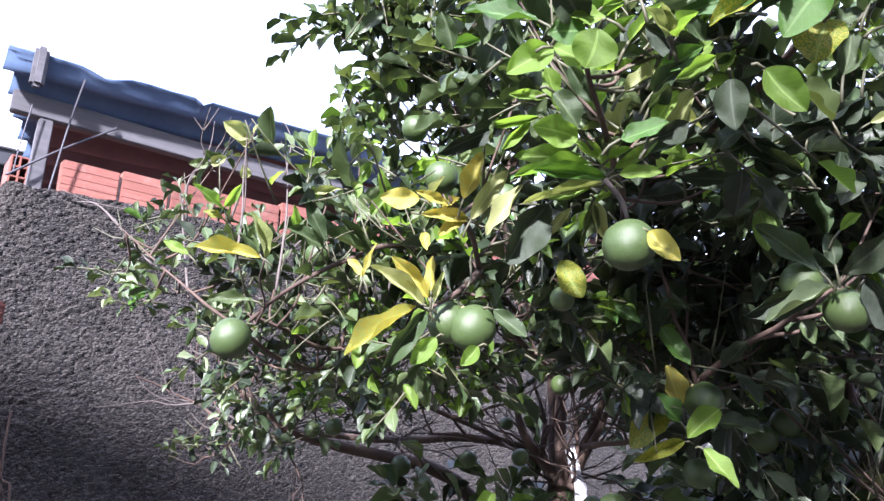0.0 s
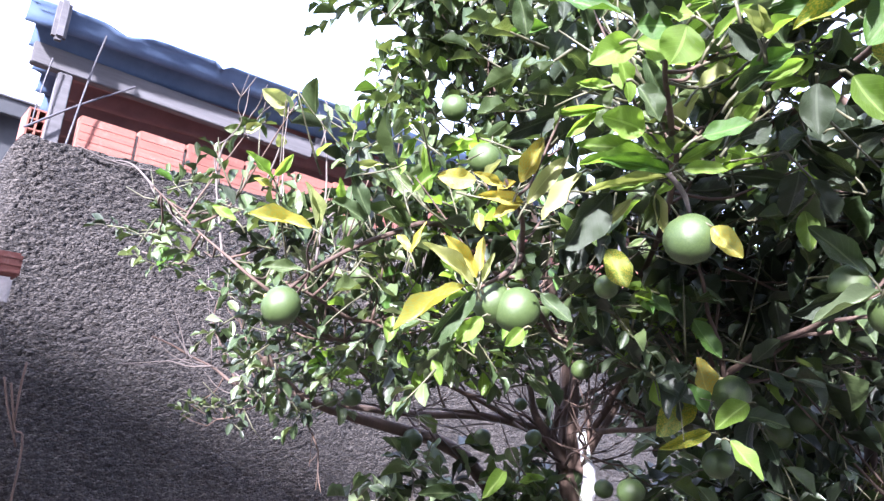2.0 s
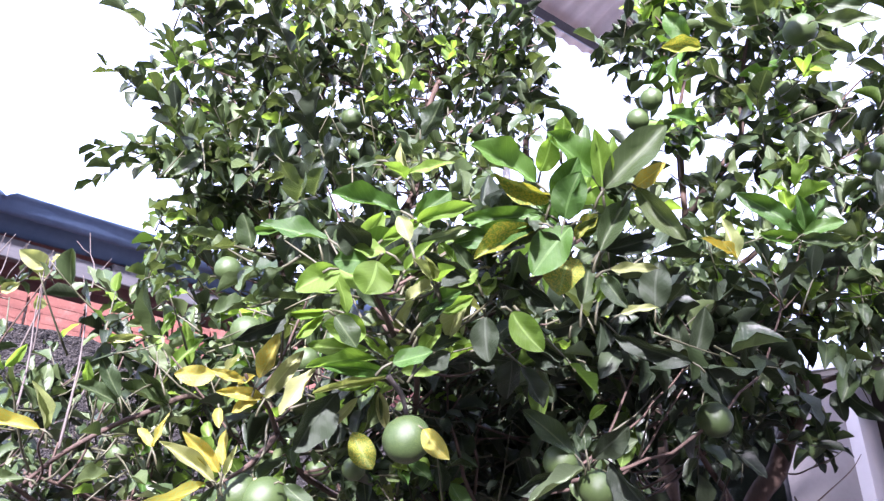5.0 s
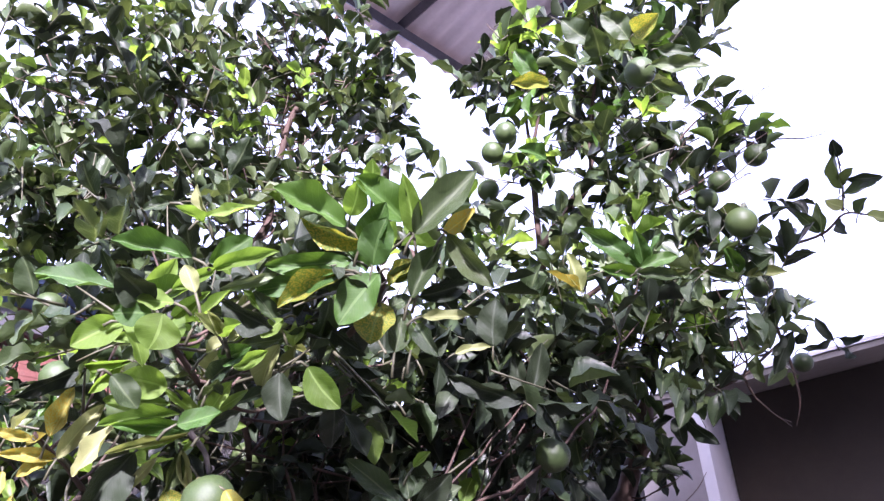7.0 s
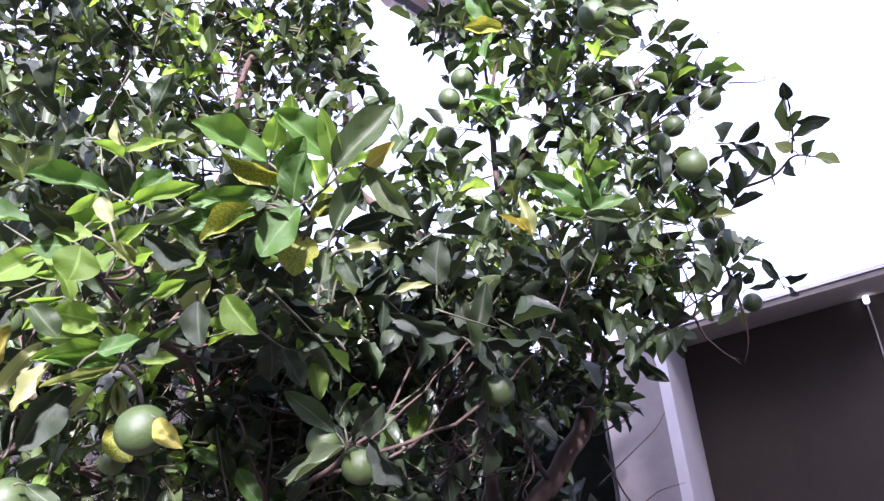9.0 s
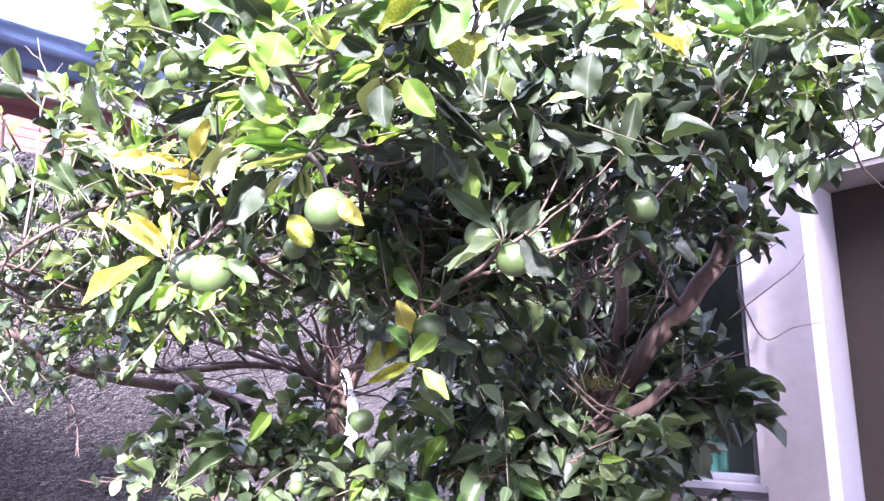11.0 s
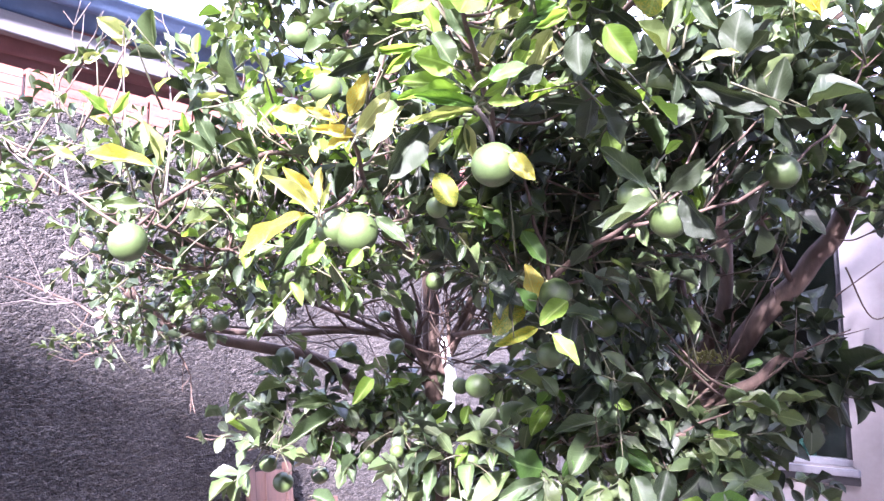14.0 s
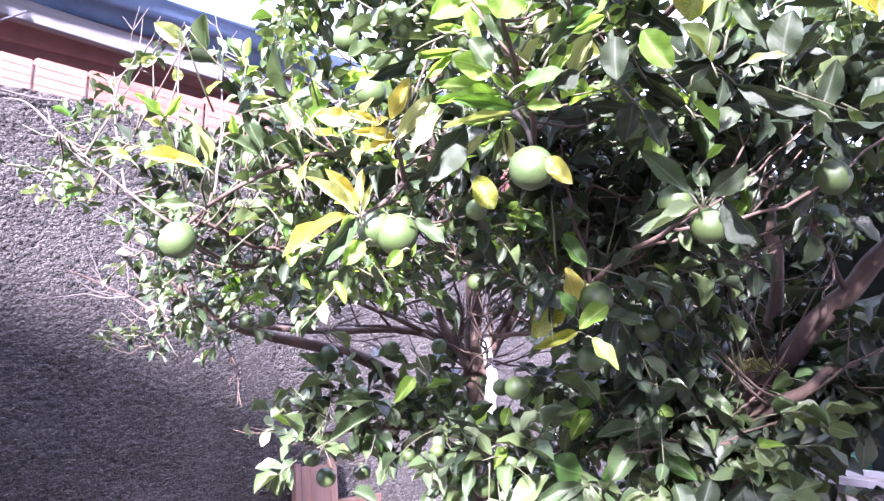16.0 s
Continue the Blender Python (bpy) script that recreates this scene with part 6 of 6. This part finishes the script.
hero((1.722, 0.939, 1.131), (1.689, 0.923, 1.043), 0.079, "green")
hero((1.659, 1.084, 1.144), (1.658, 1.039, 1.033), 0.071, "green")
hero((1.655, 1.082, 1.119), (1.548, 1.116, 1.048), 0.052, "green")
hero((1.678, 1.096, 1.159), (1.584, 1.139, 1.197), 0.089, "rich")
hero((1.823, 0.933, 1.347), (1.838, 0.941, 1.256), 0.065, "green")
hero((1.817, 0.947, 1.366), (1.798, 0.987, 1.297), 0.043, "green")
hero((1.780, 0.962, 1.297), (1.708, 1.067, 1.260), 0.043, "sheen")
hero((1.815, 0.938, 1.286), (1.715, 0.977, 1.256), 0.040, "green")
hero((1.848, 0.877, 1.290), (1.827, 0.807, 1.260), 0.043, "sheen")
hero((1.814, 0.953, 1.373), (1.843, 0.893, 1.409), 0.038, "sheen")
hero((1.816, 0.947, 1.356), (1.848, 0.898, 1.332), 0.034, "young")
hero((1.740, 1.109, 1.331), (1.674, 1.130, 1.251), 0.054, "young")
hero((1.722, 1.137, 1.331), (1.632, 1.172, 1.308), 0.064, "green")
hero((1.734, 1.124, 1.381), (1.631, 1.169, 1.426), 0.050, "green")
hero((1.754, 1.092, 1.361), (1.728, 1.127, 1.418), 0.040, "sheen")
hero((1.802, 0.668, 1.100), (1.791, 0.557, 1.119), 0.061, "rich")
hero((1.800, 0.676, 1.105), (1.737, 0.728, 1.098), 0.028, "young")
hero((1.800, 0.670, 1.094), (1.781, 0.655, 1.065), 0.028, "rich")
hero((1.945, 0.703, 1.267), (1.903, 0.631, 1.276), 0.026, "young")
hero((1.942, 0.709, 1.259), (1.956, 0.669, 1.211), 0.047, "green")
hero((1.970, 0.811, 1.315), (1.957, 0.721, 1.269), 0.062, "old")
hero((1.962, 0.811, 1.242), (1.943, 0.875, 1.162), 0.055, "old")
hero((1.951, 0.733, 1.162), (1.920, 0.800, 1.078), 0.074, "old")
hero((1.954, 0.728, 1.162), (1.898, 0.675, 1.096), 0.063, "old")
hero((1.871, 0.848, 1.415), (1.913, 0.760, 1.336), 0.052, "green")
hero((1.879, 0.821, 1.336), (1.811, 0.871, 1.417), 0.048, "old")
hero((1.882, 0.857, 1.318), (1.872, 0.789, 1.228), 0.062, "old")
hero((1.883, 0.813, 1.162), (1.809, 0.808, 1.066), 0.062, "old")
hero((1.774, 1.056, 1.331), (1.815, 0.982, 1.415), 0.059, "old")
stem((1.656, 1.421, 1.225))
hero((1.554, 1.354, 1.331), (1.512, 1.385, 1.265), 0.061, "young")
hero((1.598, 1.302, 1.331), (1.583, 1.312, 1.278), 0.040, "young")
hero((1.600, 1.155, 1.162), (1.472, 1.205, 1.071), 0.062, "green")
hero((1.642, 1.069, 1.135), (1.533, 1.155, 1.083), 0.052, "green")
hero((1.503, 1.355, 1.170), (1.429, 1.321, 1.086), 0.036, "green")
hero((1.569, 1.288, 1.218), (1.502, 1.271, 1.175), 0.033, "young")
hero((1.650, 1.277, 1.414), (1.674, 1.264, 1.345), 0.039, "young")
hero((1.670, 1.249, 1.397), (1.616, 1.273, 1.331), 0.035, "green")
hero((1.712, 1.186, 1.329), (1.732, 1.180, 1.278), 0.039, "young")
hero((1.576, 1.527, 1.393), (1.544, 1.592, 1.371), 0.031, "young")
stem((1.504, 1.789, 1.259))
hero((1.431, 1.790, 1.319), (1.362, 1.873, 1.338), 0.033, "green")
hero((1.443, 1.741, 1.328), (1.303, 1.776, 1.313), 0.040, "green")
hero((1.453, 1.730, 1.293), (1.298, 1.778, 1.213), 0.044, "green")
hero((1.512, 1.633, 1.402), (1.429, 1.629, 1.331), 0.047, "young")
hero((1.468, 1.692, 1.303), (1.479, 1.668, 1.247), 0.047, "sheen")
hero((1.386, 1.939, 1.210), (1.379, 1.911, 1.300), 0.034, "sheen")
hero((1.528, 1.704, 1.299), (1.509, 1.655, 1.320), 0.042, "green")
hero((1.472, 1.694, 1.160), (1.430, 1.729, 1.232), 0.042, "green")
stem((1.365, 2.193, 1.176))
hero((1.323, 2.163, 1.202), (1.355, 2.101, 1.182), 0.040, "sheen")
hero((1.321, 2.164, 1.200), (1.300, 2.177, 1.141), 0.036, "sheen")
hero((1.331, 2.159, 1.211), (1.320, 2.197, 1.239), 0.032, "sheen")
hero((1.395, 2.117, 1.209), (1.333, 2.165, 1.249), 0.032, "young")
hero((1.269, 2.194, 1.185), (1.213, 2.151, 1.214), 0.025, "sheen")
hero((1.458, 1.940, 1.158), (1.351, 1.985, 1.184), 0.041, "green")
hero((1.490, 1.885, 1.010), (1.500, 1.779, 0.986), 0.049, "green")
hero((1.656, 1.674, 1.030), (1.609, 1.678, 0.973), 0.040, "green")
hero((2.250, -0.226, 2.179), (2.233, -0.195, 2.248), 0.030, "old")
hero((2.248, -0.240, 2.186), (2.203, -0.293, 2.160), 0.027, "old")
hero((2.255, -0.241, 2.157), (2.210, -0.273, 2.117), 0.027, "old")
hero((2.238, -0.132, 2.224), (2.284, -0.055, 2.127), 0.045, "old")
hero((2.238, -0.108, 2.221), (2.213, -0.067, 2.160), 0.037, "old")
hero((2.238, -0.166, 2.227), (2.265, -0.134, 2.192), 0.032, "old")
hero((2.250, -0.142, 2.174), (2.267, -0.225, 2.177), 0.021, "old")
hero((2.213, -0.108, 2.309), (2.164, -0.056, 2.264), 0.036, "old")
hero((0.532, 0.404, 2.004), (0.468, 0.458, 2.014), 0.026, "rich")
hero((0.543, 0.415, 1.994), (0.512, 0.420, 2.032), 0.012, "green")
hero((0.514, 0.445, 1.953), (0.462, 0.437, 1.976), 0.039, "old")
hero((0.527, 0.422, 1.953), (0.493, 0.440, 1.954), 0.024, "young")
hero((0.513, 0.438, 1.940), (0.486, 0.466, 1.939), 0.031, "rich")
hero((0.515, 0.424, 1.938), (0.517, 0.444, 1.902), 0.049, "young")
hero((0.527, 0.427, 1.970), (0.555, 0.393, 1.994), 0.017, "young")
hero((0.558, 0.417, 1.938), (0.559, 0.377, 1.968), 0.013, "young")
hero((0.560, 0.407, 2.008), (0.587, 0.371, 2.041), 0.034, "rich")
hero((0.565, 0.406, 2.002), (0.592, 0.336, 2.017), 0.021, "young")
hero((0.597, 0.422, 1.975), (0.645, 0.383, 1.948), 0.035, "old")
hero((0.550, 0.408, 2.065), (0.565, 0.350, 2.072), 0.014, "young")
hero((0.551, 0.412, 2.058), (0.510, 0.409, 2.063), 0.013, "young")
hero((0.551, 0.406, 2.068), (0.529, 0.404, 2.097), 0.013, "pale")
hero((0.515, 0.430, 2.075), (0.497, 0.451, 2.065), 0.015, "green")
hero((0.650, 0.381, 1.952), (0.614, 0.389, 1.984), 0.018, "green")
hero((0.633, 0.480, 1.930), (0.663, 0.448, 1.965), 0.021, "pale")
hero((0.632, 0.368, 2.008), (0.583, 0.410, 1.983), 0.015, "sheen")
hero((0.764, 0.287, 1.921), (0.765, 0.275, 1.969), 0.032, "green")
hero((0.775, 0.269, 1.923), (0.781, 0.258, 1.960), 0.024, "young")
hero((0.771, 0.256, 1.954), (0.773, 0.229, 1.907), 0.024, "green")
hero((0.709, 0.289, 2.014), (0.676, 0.302, 2.051), 0.021, "rich")
hero((0.743, 0.279, 2.011), (0.762, 0.214, 2.024), 0.025, "green")
hero((0.706, 0.365, 1.953), (0.674, 0.399, 1.937), 0.019, "green")
hero((0.708, 0.357, 1.962), (0.751, 0.321, 1.924), 0.022, "old")
hero((0.508, 0.369, 1.946), (0.495, 0.375, 1.976), 0.019, "pale")
hero((0.530, 0.355, 1.901), (0.494, 0.352, 1.915), 0.015, "pale")
hero((0.532, 0.351, 1.902), (0.498, 0.339, 1.916), 0.011, "pale")
hero((0.535, 0.346, 1.900), (0.516, 0.315, 1.903), 0.016, "young")
hero((0.505, 0.416, 1.911), (0.512, 0.386, 1.939), 0.013, "young")
hero((0.517, 0.401, 1.904), (0.517, 0.434, 1.878), 0.028, "green")
hero((0.522, 0.418, 1.880), (0.523, 0.436, 1.828), 0.019, "green")
hero((0.560, 0.398, 1.852), (0.541, 0.363, 1.862), 0.020, "green")
hero((0.568, 0.399, 1.835), (0.561, 0.366, 1.859), 0.019, "young")
hero((0.557, 0.390, 1.866), (0.552, 0.349, 1.878), 0.022, "green")
hero((0.554, 0.376, 1.884), (0.554, 0.332, 1.890), 0.023, "rich")
hero((0.571, 0.372, 1.879), (0.582, 0.335, 1.892), 0.018, "young")
hero((0.595, 0.328, 1.870), (0.605, 0.332, 1.821), 0.033, "old")
hero((0.605, 0.298, 1.872), (0.631, 0.276, 1.829), 0.033, "young")
hero((0.494, 0.468, 1.874), (0.522, 0.455, 1.842), 0.028, "green")
hero((0.565, 0.394, 1.819), (0.580, 0.369, 1.833), 0.024, "old")
hero((0.547, 0.425, 1.823), (0.567, 0.381, 1.830), 0.024, "rich")
hero((0.692, 1.730, 2.310), (0.620, 1.726, 2.331), 0.050, "pale")
hero((0.701, 1.737, 2.287), (0.659, 1.730, 2.289), 0.040, "pale")
hero((0.710, 1.767, 2.208), (0.689, 1.743, 2.233), 0.030, "pale")
hero((0.701, 1.719, 2.323), (0.695, 1.692, 2.335), 0.020, "pale")
hero((0.650, 1.877, 2.282), (0.622, 1.860, 2.292), 0.030, "green")
hero((0.653, 1.876, 2.281), (0.666, 1.843, 2.292), 0.030, "green")
hero((0.650, 1.881, 2.271), (0.596, 1.885, 2.255), 0.030, "green")
hero((0.654, 1.881, 2.267), (0.679, 1.841, 2.285), 0.030, "pale")
hero((2.296, -0.275, 2.516), (2.247, -0.228, 2.582), 0.038, "green")
hero((2.297, -0.283, 2.514), (2.244, -0.285, 2.588), 0.038, "green")
hero((2.272, -0.354, 2.569), (2.242, -0.315, 2.591), 0.038, "pale")
hero((2.250, -0.367, 2.617), (2.185, -0.369, 2.707), 0.038, "green")
hero((2.257, -0.365, 2.601), (2.233, -0.451, 2.592), 0.038, "green")
hero((2.240, -0.384, 2.637), (2.222, -0.472, 2.612), 0.038, "old")
hero((2.284, -0.407, 2.534), (2.276, -0.463, 2.488), 0.038, "pale")
hero((2.283, -0.387, 2.540), (2.247, -0.417, 2.568), 0.038, "green")
hero((2.209, -0.379, 2.702), (2.167, -0.378, 2.739), 0.038, "old")
hero((2.285, -0.339, 2.540), (2.284, -0.345, 2.488), 0.038, "old")
hero((2.246, -0.367, 2.626), (2.209, -0.405, 2.653), 0.038, "green")

# mixes follow light: more dark tone deep inside, more pale tones on sunlit crowns
GREENS = {"green": 0.58, "old": 0.28, "rich": 0.06, "young": 0.08}
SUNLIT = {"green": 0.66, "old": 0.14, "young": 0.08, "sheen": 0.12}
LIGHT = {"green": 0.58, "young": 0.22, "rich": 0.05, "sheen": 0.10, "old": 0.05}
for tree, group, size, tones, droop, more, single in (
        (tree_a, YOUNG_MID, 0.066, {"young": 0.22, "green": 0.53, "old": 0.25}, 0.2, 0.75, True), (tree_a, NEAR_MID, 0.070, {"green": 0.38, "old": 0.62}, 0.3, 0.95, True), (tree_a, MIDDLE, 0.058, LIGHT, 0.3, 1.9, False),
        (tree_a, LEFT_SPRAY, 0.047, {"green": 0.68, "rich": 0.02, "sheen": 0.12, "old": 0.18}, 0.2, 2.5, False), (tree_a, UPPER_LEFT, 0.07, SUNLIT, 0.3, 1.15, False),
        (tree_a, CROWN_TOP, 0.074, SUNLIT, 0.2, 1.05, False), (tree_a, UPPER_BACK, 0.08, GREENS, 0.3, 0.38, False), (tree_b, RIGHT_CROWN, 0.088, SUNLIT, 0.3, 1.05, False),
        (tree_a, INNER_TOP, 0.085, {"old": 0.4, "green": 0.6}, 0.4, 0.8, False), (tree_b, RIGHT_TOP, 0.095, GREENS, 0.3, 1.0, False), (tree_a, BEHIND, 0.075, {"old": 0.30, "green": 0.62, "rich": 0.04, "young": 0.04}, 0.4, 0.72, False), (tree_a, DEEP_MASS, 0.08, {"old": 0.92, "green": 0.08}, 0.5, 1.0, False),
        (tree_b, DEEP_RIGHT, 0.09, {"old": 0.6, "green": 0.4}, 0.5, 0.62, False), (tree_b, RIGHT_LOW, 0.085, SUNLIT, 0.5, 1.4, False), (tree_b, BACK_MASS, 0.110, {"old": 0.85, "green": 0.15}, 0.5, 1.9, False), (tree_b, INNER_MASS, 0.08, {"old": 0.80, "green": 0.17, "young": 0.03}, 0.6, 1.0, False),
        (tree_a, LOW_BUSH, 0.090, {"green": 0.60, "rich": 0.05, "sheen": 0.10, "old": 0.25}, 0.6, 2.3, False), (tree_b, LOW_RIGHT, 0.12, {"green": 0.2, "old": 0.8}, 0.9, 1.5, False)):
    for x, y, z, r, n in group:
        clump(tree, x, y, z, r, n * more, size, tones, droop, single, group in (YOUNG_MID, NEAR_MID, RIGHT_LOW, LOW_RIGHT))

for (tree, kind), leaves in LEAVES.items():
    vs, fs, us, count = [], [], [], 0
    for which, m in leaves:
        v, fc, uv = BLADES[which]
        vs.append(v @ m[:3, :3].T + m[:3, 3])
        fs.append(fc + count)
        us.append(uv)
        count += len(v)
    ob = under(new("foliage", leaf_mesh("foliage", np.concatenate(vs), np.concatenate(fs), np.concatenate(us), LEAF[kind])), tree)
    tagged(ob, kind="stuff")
for tree, bm in TWIGS.items():
    tagged(under(part("twig_mass", bm, TWIG, None, "", True), tree), kind="stuff")

# ---- tuft of an air plant on the leaning limb ----
TUFT = surface("air_plant", (0.13, 0.15, 0.035), (0.26, 0.25, 0.06), 60.0, 0.7, 0.3, 0.001)
tuft_rng = random.Random(8)
bm = bmesh.new()
TUFT_AT = Vector((2.183, 0.822, 1.473))
for _ in range(70):
    at = TUFT_AT + Vector((tuft_rng.gauss(0, 0.03), tuft_rng.gauss(0, 0.045), tuft_rng.gauss(0, 0.008)))
    way = Vector((tuft_rng.gauss(-0.3, 0.5), tuft_rng.gauss(0, 0.6), tuft_rng.uniform(0.3, 1.0))).normalized() * tuft_rng.uniform(0.025, 0.055)
    tube(bm, [at - way * 0.3, at + way * 0.4, at + way * 0.8, at + way + Vector((0, 0, -0.008))], 0.0022, 0.0006, 4)
air_plant = thing("air_plant", "yellow-green tuft of an air plant on a limb", "plant", TUFT_AT)
ob = tagged(part("leaf_tuft", bm, TUFT, air_plant, smooth=True), kind="stuff")
ob.matrix_parent_inverse = Matrix.Translation(TUFT_AT).inverted()

# ---- oranges ----
bm = bmesh.new()
bmesh.ops.create_uvsphere(bm, u_segments=28, v_segments=18, radius=1.0)
for v in bm.verts:
    d = v.co.normalized()
    top = max(0.0, d.z)
    v.co = d * (1.0 + 0.015 * noise.noise(d * 2.2)) * (1 - 0.07 * top ** 14 - 0.03 * max(0.0, -d.z) ** 20)
    v.co.z *= 0.97
first = thing("orange", "unripe green orange hanging on its twig", "fruit", (0, 0, 0), "green oranges on the trees")
part("peel", bm, PEEL, first, "", True)
bm = bmesh.new()
bmesh.ops.create_cone(bm, cap_ends=True, segments=9, radius1=0.16, radius2=0.06, depth=0.09, matrix=Matrix.Translation((0, 0, 0.93)))
calyx = part("calyx", bm, CALYX, first, "small pale green calyx", True)
bm = bmesh.new()
tube(bm, [Vector((0, 0, 0.95)), Vector((0.03, 0.02, 1.2)), Vector((0.1, 0.03, 1.5))], 0.05, 0.04, 6)
part("stalk", bm, TWIG, calyx, "thin green stalk", True)
turns = random.Random(3)
for i, (x, y, z, r) in enumerate(ORANGES_NEAR + ORANGES_MIDDLE + ORANGES_LOW + ORANGES_HIGH):
    m = pose(x, y, z, turns.gauss(0, 20), turns.gauss(0, 20), turns.uniform(0, 360))
    ob = first if i == 0 else copy_thing(first, m)
    ob.matrix_basis = m @ Matrix.Scale(r, 4)
